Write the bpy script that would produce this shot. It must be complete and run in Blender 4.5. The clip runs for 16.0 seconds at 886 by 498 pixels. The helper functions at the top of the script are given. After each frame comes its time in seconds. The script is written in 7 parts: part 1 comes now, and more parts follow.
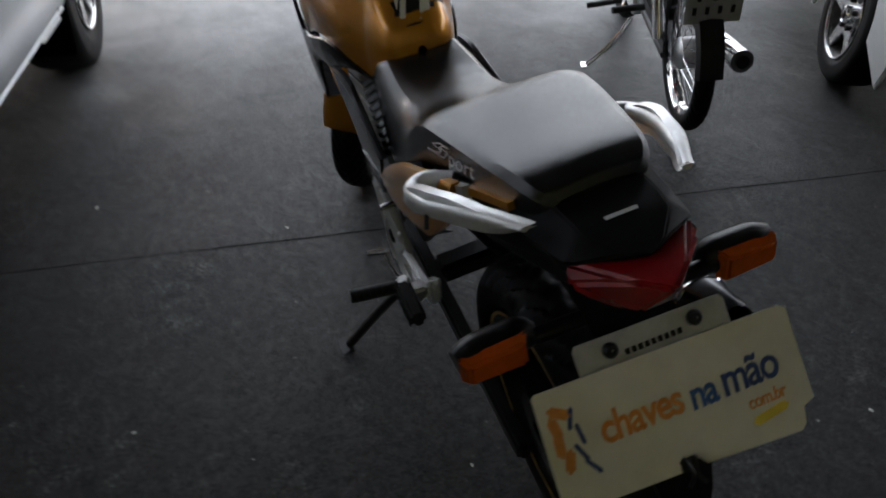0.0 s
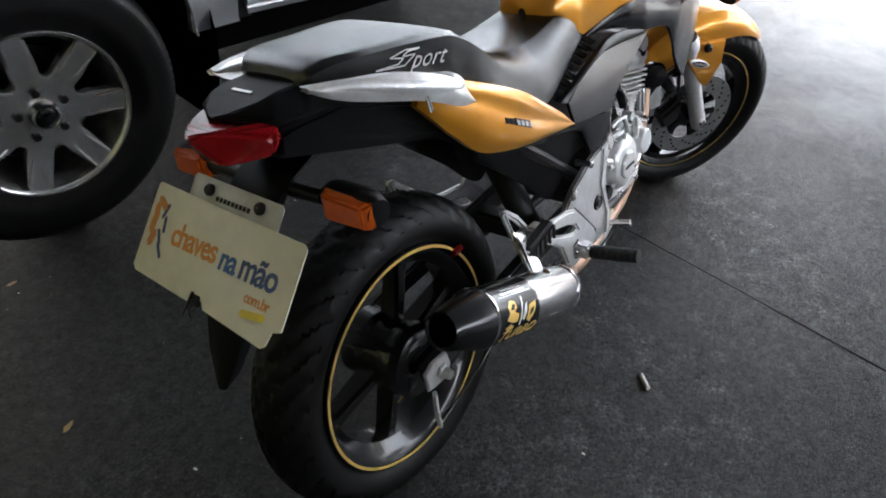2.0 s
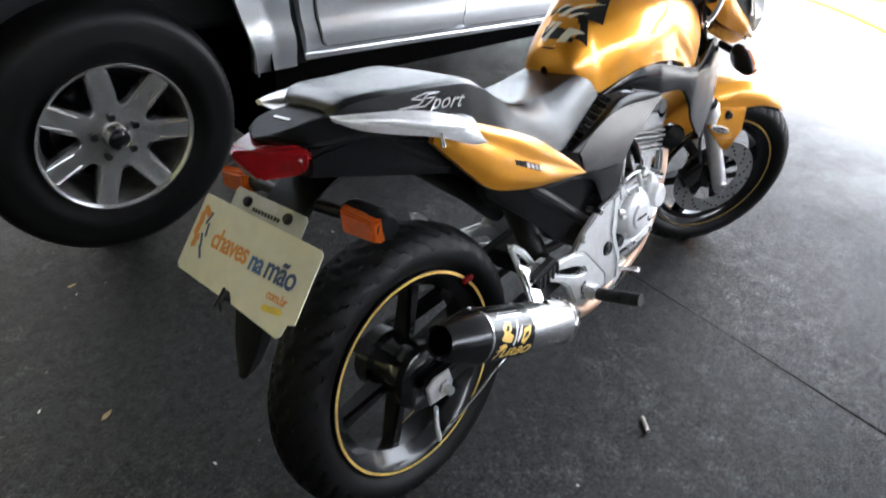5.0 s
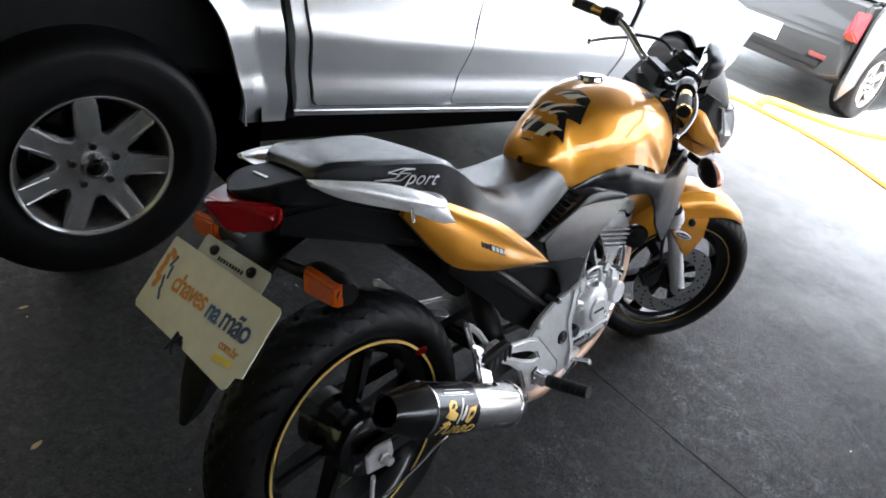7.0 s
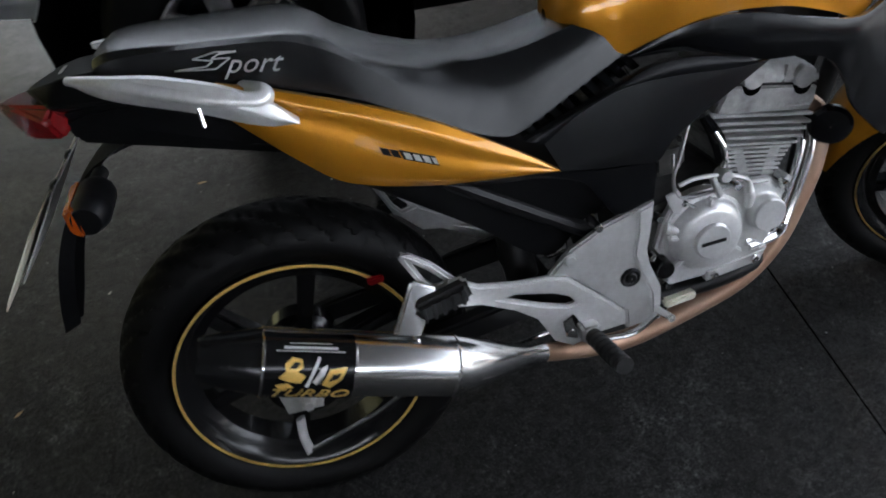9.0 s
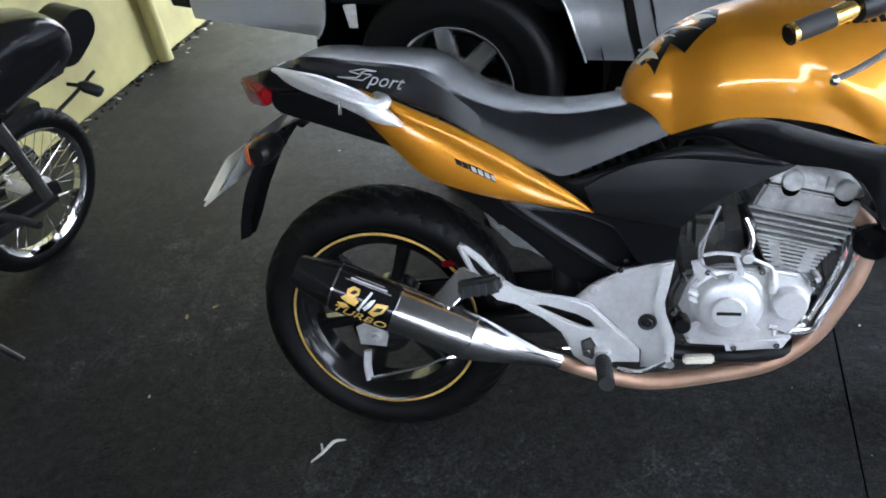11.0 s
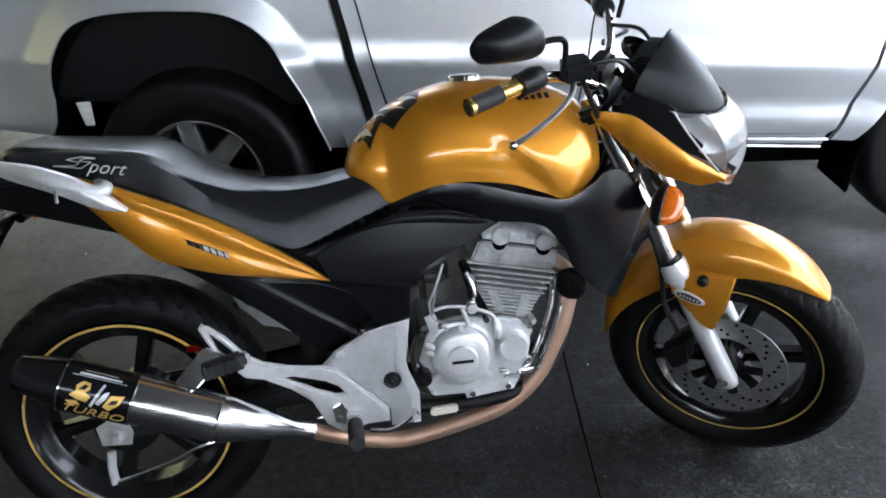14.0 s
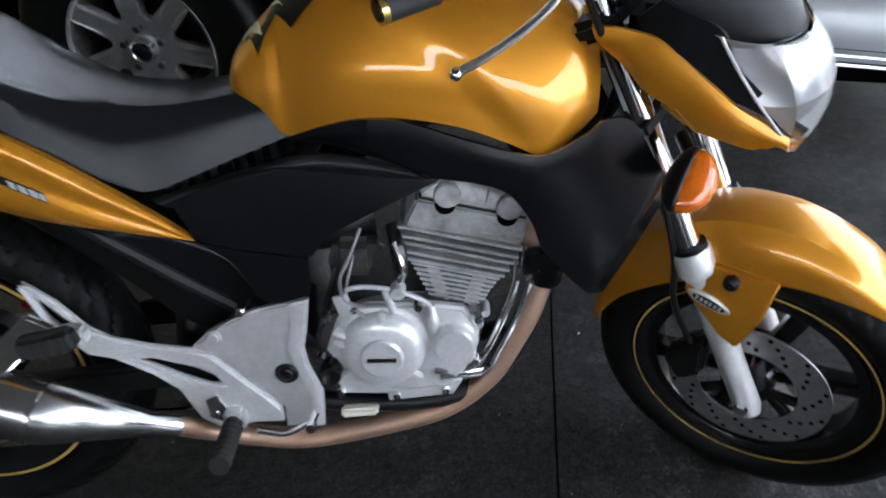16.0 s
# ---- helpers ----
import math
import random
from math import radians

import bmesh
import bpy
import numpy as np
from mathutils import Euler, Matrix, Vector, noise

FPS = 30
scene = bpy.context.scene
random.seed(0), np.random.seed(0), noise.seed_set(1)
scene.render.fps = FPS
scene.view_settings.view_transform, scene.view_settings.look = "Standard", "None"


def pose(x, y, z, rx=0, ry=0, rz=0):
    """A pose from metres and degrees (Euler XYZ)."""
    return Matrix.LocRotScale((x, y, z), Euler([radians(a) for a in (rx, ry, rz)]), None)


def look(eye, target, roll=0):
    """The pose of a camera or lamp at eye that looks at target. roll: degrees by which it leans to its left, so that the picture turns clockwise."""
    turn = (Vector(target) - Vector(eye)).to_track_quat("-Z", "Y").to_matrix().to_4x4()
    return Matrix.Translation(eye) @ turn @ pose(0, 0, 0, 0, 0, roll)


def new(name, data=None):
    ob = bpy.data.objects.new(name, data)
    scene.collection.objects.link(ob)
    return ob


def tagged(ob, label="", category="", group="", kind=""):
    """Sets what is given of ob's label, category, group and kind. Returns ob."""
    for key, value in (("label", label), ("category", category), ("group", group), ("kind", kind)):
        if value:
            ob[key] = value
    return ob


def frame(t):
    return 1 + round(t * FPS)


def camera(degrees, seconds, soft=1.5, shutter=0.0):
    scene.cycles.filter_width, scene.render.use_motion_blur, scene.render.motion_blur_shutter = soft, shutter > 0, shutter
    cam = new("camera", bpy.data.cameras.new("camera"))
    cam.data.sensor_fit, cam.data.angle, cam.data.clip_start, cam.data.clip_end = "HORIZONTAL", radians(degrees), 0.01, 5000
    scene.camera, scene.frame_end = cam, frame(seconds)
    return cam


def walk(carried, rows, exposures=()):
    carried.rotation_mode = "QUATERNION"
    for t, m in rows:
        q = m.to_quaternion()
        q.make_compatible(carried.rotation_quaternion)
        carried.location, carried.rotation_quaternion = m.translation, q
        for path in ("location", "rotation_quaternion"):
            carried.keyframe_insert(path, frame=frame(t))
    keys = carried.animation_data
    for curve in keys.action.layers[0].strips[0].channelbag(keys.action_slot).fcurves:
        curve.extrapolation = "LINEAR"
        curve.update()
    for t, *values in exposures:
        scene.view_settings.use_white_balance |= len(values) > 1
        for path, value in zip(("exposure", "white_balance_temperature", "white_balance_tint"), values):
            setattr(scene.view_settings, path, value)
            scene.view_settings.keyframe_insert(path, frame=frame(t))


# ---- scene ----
# ---------------- camera and its way ----------------
cam = camera(62.6, 16.0, soft=1.8, shutter=0.3)
PATH = [
    (0, (-0.721, 0.628, 1.311), (0.396, 0.175, 0.418), 2.8),
    (0.2, (-0.637, 0.546, 1.298), (0.435, 0.08, 0.357), 7.4),
    (0.5, (-0.589, 0.374, 1.321), (0.483, -0.01, 0.345), 10.0),
    (0.7, (-0.573, 0.207, 1.327), (0.557, -0.013, 0.365), 8.8),
    (1, (-0.689, -0.066, 1.334), (0.447, -0.133, 0.357), 12.0),
    (1.2, (-0.697, -0.178, 1.376), (0.437, 0.013, 0.413), 10.3),
    (1.5, (-0.691, -0.349, 1.353), (0.774, 0.221, 0.117), 14.2),
    (2, (-0.749, -0.532, 1.377), (0.522, 0.315, 0.085), 5.2),
    (2.5, (-0.802, -0.633, 1.397), (0.458, 0.325, 0.175), 4.4),
    (3, (-0.823, -0.655, 1.409), (0.354, 0.309, 0.11), 0.6),
    (3.5, (-0.824, -0.654, 1.403), (0.33, 0.316, 0.089), 2.0),
    (4, (-0.826, -0.657, 1.405), (0.314, 0.348, 0.105), 3.1),
    (4.5, (-0.824, -0.661, 1.408), (0.341, 0.345, 0.132), 4.4),
    (5, (-0.815, -0.674, 1.422), (0.439, 0.342, 0.241), 6.2),
    (5.2, (-0.816, -0.678, 1.427), (0.474, 0.357, 0.302), 7.2),
    (7.3, (-0.822, -0.691, 1.455), (0.548, 0.348, 0.434), 14.6),
    (7.5, (-0.805, -0.671, 1.443), (0.488, 0.397, 0.353), 11.3),
    (8, (-0.55, -0.588, 1.39), (0.601, 0.498, 0.167), 7.2),
    (8.5, (-0.202, -0.572, 1.368), (0.47, 0.637, -0.076), -4.5),
    (8.7, (-0.043, -0.663, 1.34), (0.429, 0.642, -0.1), -7.5),
    (10.8, (0.494, -1.2, 1.435), (0.066, 0.367, 0.268), -8.5),
    (11, (0.5, -1.201, 1.429), (0.07, 0.367, 0.264), -8.8),
    (11.5, (0.501, -1.215, 1.42), (0.133, 0.395, 0.293), -7.3),
    (12, (0.517, -1.237, 1.407), (0.256, 0.396, 0.282), -6.0),
    (12.5, (0.536, -1.259, 1.406), (0.414, 0.432, 0.345), -4.2),
    (13, (0.57, -1.266, 1.418), (0.568, 0.467, 0.42), -3.2),
    (13.5, (0.592, -1.272, 1.416), (0.686, 0.465, 0.43), -3.3),
    (14, (0.608, -1.279, 1.409), (0.756, 0.45, 0.414), -3.4),
    (14.5, (0.624, -1.276, 1.405), (0.784, 0.442, 0.393), -4.1),
    (15, (0.667, -1.247, 1.386), (0.779, 0.46, 0.35), -6.4),
    (15.5, (0.72, -1.14, 1.367), (0.813, 0.509, 0.238), -5.6),
    (16, (0.837, -0.819, 1.291), (0.842, 0.711, 0.003), -0.9),
]
walk(cam, [(t, look(eye, target, roll)) for t, eye, target, roll in PATH],
     [(0, 3.00, 6350, 10), (0.5, 3.52, 6350, 10), (1, 4.02, 6350, 10), (2, 4.22, 6350, 10), (3, 4.34, 6350, 10), (4, 4.46, 6350, 10), (5.2, 4.84, 6250, 10), (7.3, 3.95, 6250, 10), (8, 3.65, 6300, 10), (8.7, 3.45, 6250, 10), (10.8, 4.40, 5850, 9), (11.5, 4.60, 5850, 9), (13, 4.45, 6000, 9), (14.5, 4.08, 6000, 9), (16, 4.0, 6000, 9)])

# ---------------- sky, sun, exposure ----------------
world = bpy.data.worlds.new("sky")
scene.world = world
world.use_nodes = True
wn = world.node_tree
sky = wn.nodes.new("ShaderNodeTexSky")
sky.sky_type = "NISHITA"
sky.sun_disc = False
sky.sun_elevation, sky.sun_rotation = radians(64), radians(-140)
sky.air_density, sky.dust_density = 1.0, 4.0
soften = wn.nodes.new("ShaderNodeHueSaturation")
soften.inputs["Saturation"].default_value = 0.25
wn.links.new(sky.outputs["Color"], soften.inputs["Color"])
wn.links.new(soften.outputs["Color"], wn.nodes["Background"].inputs["Color"])
wn.nodes["Background"].inputs["Strength"].default_value = 0.15
sun = new("sun", bpy.data.lights.new("sun", "SUN"))
sun.data.energy, sun.data.angle, sun.data.color = 3.0, radians(6), (1.0, 0.96, 0.9)
sun.matrix_world = look((0, 0, 0), (0.28, 0.33, -0.90))
scene.view_settings.exposure = 3.8


# ---------------- materials ----------------
def mat(name, col, rough=0.5, metal=0.0, coat=0.0, var=0.12, scale=30.0, bump=0.0, bscale=400.0, dirt=None, dscale=4.0, damount=0.5, rvar=0.1, glass=0.0, spec=0.5):
    m = bpy.data.materials.new(name)
    m.use_nodes = True
    nt = m.node_tree
    b = nt.nodes["Principled BSDF"]
    tc = nt.nodes.new("ShaderNodeTexCoord")
    n1 = nt.nodes.new("ShaderNodeTexNoise")
    n1.inputs["Scale"].default_value, n1.inputs["Detail"].default_value = scale, 6
    nt.links.new(tc.outputs["Object"], n1.inputs["Vector"])
    ramp = nt.nodes.new("ShaderNodeValToRGB")
    e = ramp.color_ramp.elements
    e[0].position, e[1].position = 0.3, 0.7
    e[0].color = tuple(max(0, c * (1 - var)) for c in col) + (1,)
    e[1].color = tuple(min(1, c * (1 + var)) for c in col) + (1,)
    nt.links.new(n1.outputs["Fac"], ramp.inputs["Fac"])
    out = ramp.outputs["Color"]
    n2 = nt.nodes.new("ShaderNodeTexNoise")
    n2.inputs["Scale"].default_value, n2.inputs["Detail"].default_value = dscale, 8
    n2.inputs["Roughness"].default_value = 0.65
    nt.links.new(tc.outputs["Object"], n2.inputs["Vector"])
    if dirt:
        r2 = nt.nodes.new("ShaderNodeValToRGB")
        r2.color_ramp.elements[0].position, r2.color_ramp.elements[1].position = 0.45, 0.72
        r2.color_ramp.elements[0].color, r2.color_ramp.elements[1].color = (0, 0, 0, 1), (damount,) * 3 + (1,)
        nt.links.new(n2.outputs["Fac"], r2.inputs["Fac"])
        mx = nt.nodes.new("ShaderNodeMix")
        mx.data_type = "RGBA"
        nt.links.new(r2.outputs["Color"], mx.inputs["Factor"])
        nt.links.new(out, mx.inputs["A"])
        mx.inputs["B"].default_value = tuple(dirt) + (1,)
        out = mx.outputs["Result"]
    nt.links.new(out, b.inputs["Base Color"])
    mr = nt.nodes.new("ShaderNodeMapRange")
    lo, hi = max(0.02, rough - rvar), min(1, rough + rvar)
    if lo < 0.29 < hi:
        lo, hi = (0.29, max(hi, 0.33)) if rough >= 0.29 else (lo, 0.25)
    mr.inputs["To Min"].default_value, mr.inputs["To Max"].default_value = lo, hi
    nt.links.new(n2.outputs["Fac"], mr.inputs["Value"])
    nt.links.new(mr.outputs["Result"], b.inputs["Roughness"])
    b.inputs["Metallic"].default_value = metal
    b.inputs["Coat Weight"].default_value = coat
    b.inputs["Coat Roughness"].default_value = 0.035
    b.inputs["Transmission Weight"].default_value = glass
    b.inputs["Specular IOR Level"].default_value = spec
    if bump:
        n3 = nt.nodes.new("ShaderNodeTexNoise")
        n3.inputs["Scale"].default_value, n3.inputs["Detail"].default_value = bscale, 4
        nt.links.new(tc.outputs["Object"], n3.inputs["Vector"])
        bp = nt.nodes.new("ShaderNodeBump")
        bp.inputs["Strength"].default_value, bp.inputs["Distance"].default_value = bump, 0.002
        nt.links.new(n3.outputs["Fac"], bp.inputs["Height"])
        nt.links.new(bp.outputs["Normal"], b.inputs["Normal"])
    return m


GOLD = mat("gold paint", (0.54, 0.225, 0.011), 0.36, 0.52, 0.75, 0.05, 900, dirt=(0.44, 0.175, 0.008), dscale=6, damount=0.35, rvar=0.04, spec=0.3)
PLASTIC = mat("black plastic", (0.0045, 0.0048, 0.0058), 0.34, 0, 0, 0.25, 60, 0.15, 900, dirt=(0.010, 0.010, 0.010), dscale=9, damount=0.4, rvar=0.05, spec=0.2)
GLOSSBLACK = mat("glossy black", (0.005, 0.005, 0.006), 0.2, 0, 0.15, 0.2, 40, dirt=(0.015, 0.014, 0.013), dscale=12, damount=0.35, spec=0.3)
MATTBLACK = mat("matt black plastic", (0.0042, 0.0044, 0.005), 0.5, 0, 0, 0.25, 60, 0.15, 900, dirt=(0.009, 0.009, 0.009), dscale=9, damount=0.4, rvar=0.05, spec=0.09)
BLACKMETAL = mat("black enamel", (0.006, 0.006, 0.007), 0.4, 0.0, 0, 0.25, 30, 0.1, 500, dirt=(0.02, 0.019, 0.017), dscale=18, damount=0.4, spec=0.3)
VINYL = mat("seat vinyl", (0.008, 0.0085, 0.0095), 0.17, 0, 0, 0.15, 50, 0.2, 1400, dirt=(0.014, 0.014, 0.015), dscale=7, damount=0.4, rvar=0.012, spec=0.42)
SILVER = mat("silver painted aluminium", (0.70, 0.70, 0.70), 0.34, 0.45, 0.2, 0.06, 120, 0.05, 900, dirt=(0.50, 0.49, 0.48), dscale=25, damount=0.5)
DISCSTEEL = mat("worn disc steel", (0.34, 0.34, 0.34), 0.36, 0.8, 0, 0.15, 50, 0.1, 400, dirt=(0.24, 0.235, 0.23), dscale=22, damount=0.6)
PLATESILVER = mat("satin aluminium", (0.60, 0.60, 0.60), 0.38, 0.5, 0, 0.05, 120, 0.08, 900, dirt=(0.40, 0.39, 0.38), dscale=22, damount=0.5)
CAST = mat("cast aluminium", (0.62, 0.62, 0.62), 0.45, 0.6, 0, 0.1, 90, 0.2, 700, dirt=(0.3, 0.29, 0.27), dscale=14, damount=0.55)
CYL = mat("grey painted cylinder", (0.42, 0.42, 0.415), 0.42, 0.4, 0, 0.14, 70, 0.2, 600, dirt=(0.13, 0.125, 0.115), dscale=20, damount=0.7)
CHROME = mat("chrome", (0.82, 0.82, 0.83), 0.09, 1.0, 0, 0.05, 30, dirt=(0.5, 0.47, 0.42), dscale=15, damount=0.35, rvar=0.06)
COPPER = mat("heat-tinted header", (0.46, 0.285, 0.195), 0.42, 0.55, 0, 0.22, 18, 0.1, 300, dirt=(0.24, 0.19, 0.16), dscale=9, damount=0.7)
RUBBER = mat("tyre rubber", (0.0034, 0.0034, 0.0036), 0.50, 0, 0, 0.25, 40, 0.25, 700, dirt=(0.008, 0.0078, 0.0075), dscale=10, damount=0.5, spec=0.16)
GRIPRUBBER = mat("ribbed rubber", (0.009, 0.009, 0.009), 0.65, 0, 0, 0.2, 80, 0.3, 900)
RIMBLACK = mat("black cast rim", (0.006, 0.006, 0.007), 0.25, 0.1, 0.2, 0.2, 30, dirt=(0.025, 0.023, 0.02), dscale=16, damount=0.35, spec=0.35)
GOLDTAPE = mat("gold tape", (0.75, 0.48, 0.12), 0.35, 0.3, 0.2, 0.08, 60)
GOLDMETAL = mat("gold anodised metal", (0.75, 0.5, 0.14), 0.25, 0.9, 0, 0.08, 60)
REDLENS = mat("red lens", (0.19, 0.004, 0.006), 0.2, 0, 0, 0.12, 60, 0.1, 160, rvar=0.03, spec=0.45)
DULLRED = mat("dull red plastic", (0.085, 0.016, 0.016), 0.45, 0, 0, 0.12, 60)
REARAMBER = mat("deep amber lens", (0.48, 0.085, 0.006), 0.15, 0, 0.3, 0.1, 80, 0.2, 160, rvar=0.04)
AMBER = mat("amber lens", (0.50, 0.105, 0.006), 0.15, 0, 0.3, 0.1, 80, 0.2, 160, rvar=0.04)
CLEAR = mat("clear lens", (0.98, 0.985, 0.99), 0.04, 0, 0, 0.01, 30, glass=1.0, rvar=0.02)
REFLECTOR = mat("headlamp reflector", (0.70, 0.71, 0.72), 0.40, 0.7, 0.1, 0.03, 40, rvar=0.02)
CARD = mat("cream card", (0.70, 0.67, 0.55), 0.5, 0, 0, 0.05, 30, dirt=(0.55, 0.51, 0.38), dscale=8, damount=0.5)
PLATEGREY = mat("grey plate", (0.45, 0.45, 0.44), 0.45, 0.2, 0, 0.08, 40, dirt=(0.25, 0.24, 0.22), dscale=14, damount=0.6)
ORANGE = mat("orange ink", (0.62, 0.24, 0.04), 0.5, 0, 0, 0.15, 90)
NAVY = mat("navy ink", (0.03, 0.06, 0.17), 0.5, 0, 0, 0.2, 90)
BLUE = mat("blue ink", (0.03, 0.10, 0.30), 0.5, 0, 0, 0.2, 90)
YELLOWINK = mat("yellow ink", (0.72, 0.55, 0.06), 0.5, 0, 0, 0.1, 60)
WHITEINK = mat("silver ink", (0.62, 0.62, 0.62), 0.35, 0.3, 0, 0.05, 90)
DARKINK = mat("dark ink", (0.008, 0.008, 0.008), 0.4, 0, 0, 0.05, 90, spec=0.2)
MIRRORGLASS = mat("mirror glass", (0.85, 0.86, 0.87), 0.03, 1.0, 0, 0.01, 10, rvar=0.01)
TRUCKPAINT = mat("silver metallic paint", (0.59, 0.61, 0.63), 0.32, 0.7, 0.7, 0.03, 1500, dirt=(0.42, 0.43, 0.44), dscale=3, damount=0.35, rvar=0.05)
DARKTRIM = mat("dark trim", (0.007, 0.0075, 0.008), 0.5, 0, 0, 0.15, 50, 0.2, 600, spec=0.2)
ALLOY = mat("alloy wheel", (0.52, 0.52, 0.515), 0.23, 0.78, 0.2, 0.05, 60, rvar=0.03)
WHITEPAINT = mat("white car paint", (0.62, 0.64, 0.63), 0.3, 0.1, 0.6, 0.03, 100, dirt=(0.5, 0.5, 0.49), dscale=4, damount=0.3)
GREYPAINT = mat("dark grey car paint", (0.016, 0.017, 0.0175), 0.3, 0.2, 0.4, 0.04, 300)
GLASSDARK = mat("tinted window", (0.02, 0.022, 0.022), 0.06, 0, 0.5, 0.02, 10, rvar=0.02)
REDPAINT = mat("red paint", (0.30, 0.012, 0.012), 0.25, 0.1, 0.7, 0.06, 60)
HOSE = mat("yellow hose", (0.62, 0.26, 0.02), 0.5, 0, 0, 0.1, 40)
LITTER = mat("litter white", (0.62, 0.60, 0.55), 0.7, 0, 0, 0.1, 60)
LEAFDRY = mat("dry leaf", (0.35, 0.24, 0.12), 0.75, 0, 0, 0.25, 80)
WALLPAINT = mat("yellow wall paint", (0.48, 0.435, 0.18), 0.6, 0, 0, 0.10, 4, 0.35, 120, dirt=(0.26, 0.23, 0.11), dscale=1.7, damount=0.65)
# dark so that the unseen south wall reflects as black
DARKWALL = mat("dark unseen wall", (0.07, 0.07, 0.07), 0.7, 0, 0, 0.2, 6, 0.2, 120, dirt=(0.11, 0.108, 0.10), dscale=2.5, damount=0.6)
SOIL = mat("dark soil", (0.022, 0.020, 0.016), 0.9, 0, 0, 0.4, 60, 0.4, 300, spec=0.1)
# kept dark so the unseen ceiling and wall return little light
CONCRETE = mat("dark grey for unseen concrete", (0.05, 0.05, 0.0495), 0.85, 0, 0, 0.15, 6, 0.4, 90, dirt=(0.03, 0.03, 0.0295), dscale=1.2, damount=0.6)
CASTDARK = mat("stained dark casting", (0.07, 0.068, 0.064), 0.45, 0.5, 0, 0.3, 40, 0.2, 500, dirt=(0.02, 0.018, 0.016), dscale=18, damount=0.8)
RENDERWALL = mat("pale wall render", (0.42, 0.41, 0.39), 0.8, 0, 0, 0.1, 5, 0.3, 60, dirt=(0.30, 0.29, 0.27), dscale=0.8, damount=0.5)
BRUSHED = mat("polished steel", (0.72, 0.72, 0.72), 0.20, 1.0, 0, 0.06, 90, dirt=(0.55, 0.54, 0.52), dscale=12, damount=0.5, rvar=0.05)
DARKCHROME = mat("dark chrome", (0.055, 0.055, 0.058), 0.22, 0.85, 0, 0.1, 40, dirt=(0.03, 0.029, 0.027), dscale=14, damount=0.6, rvar=0.03)
SATIN = mat("satin black plastic", (0.0035, 0.0038, 0.0048), 0.17, 0, 0, 0.25, 60, 0.06, 900, dirt=(0.008, 0.008, 0.008), dscale=9, damount=0.4, rvar=0.012, spec=0.5)
# near-black: tar and rubber, and painted shade in hollows and under the truck
PITCH = mat("near-black for tar, rubber and shade", (0.002, 0.002, 0.002), 0.9, 0, 0, 0.3, 30, 0.3, 200, spec=0.02)


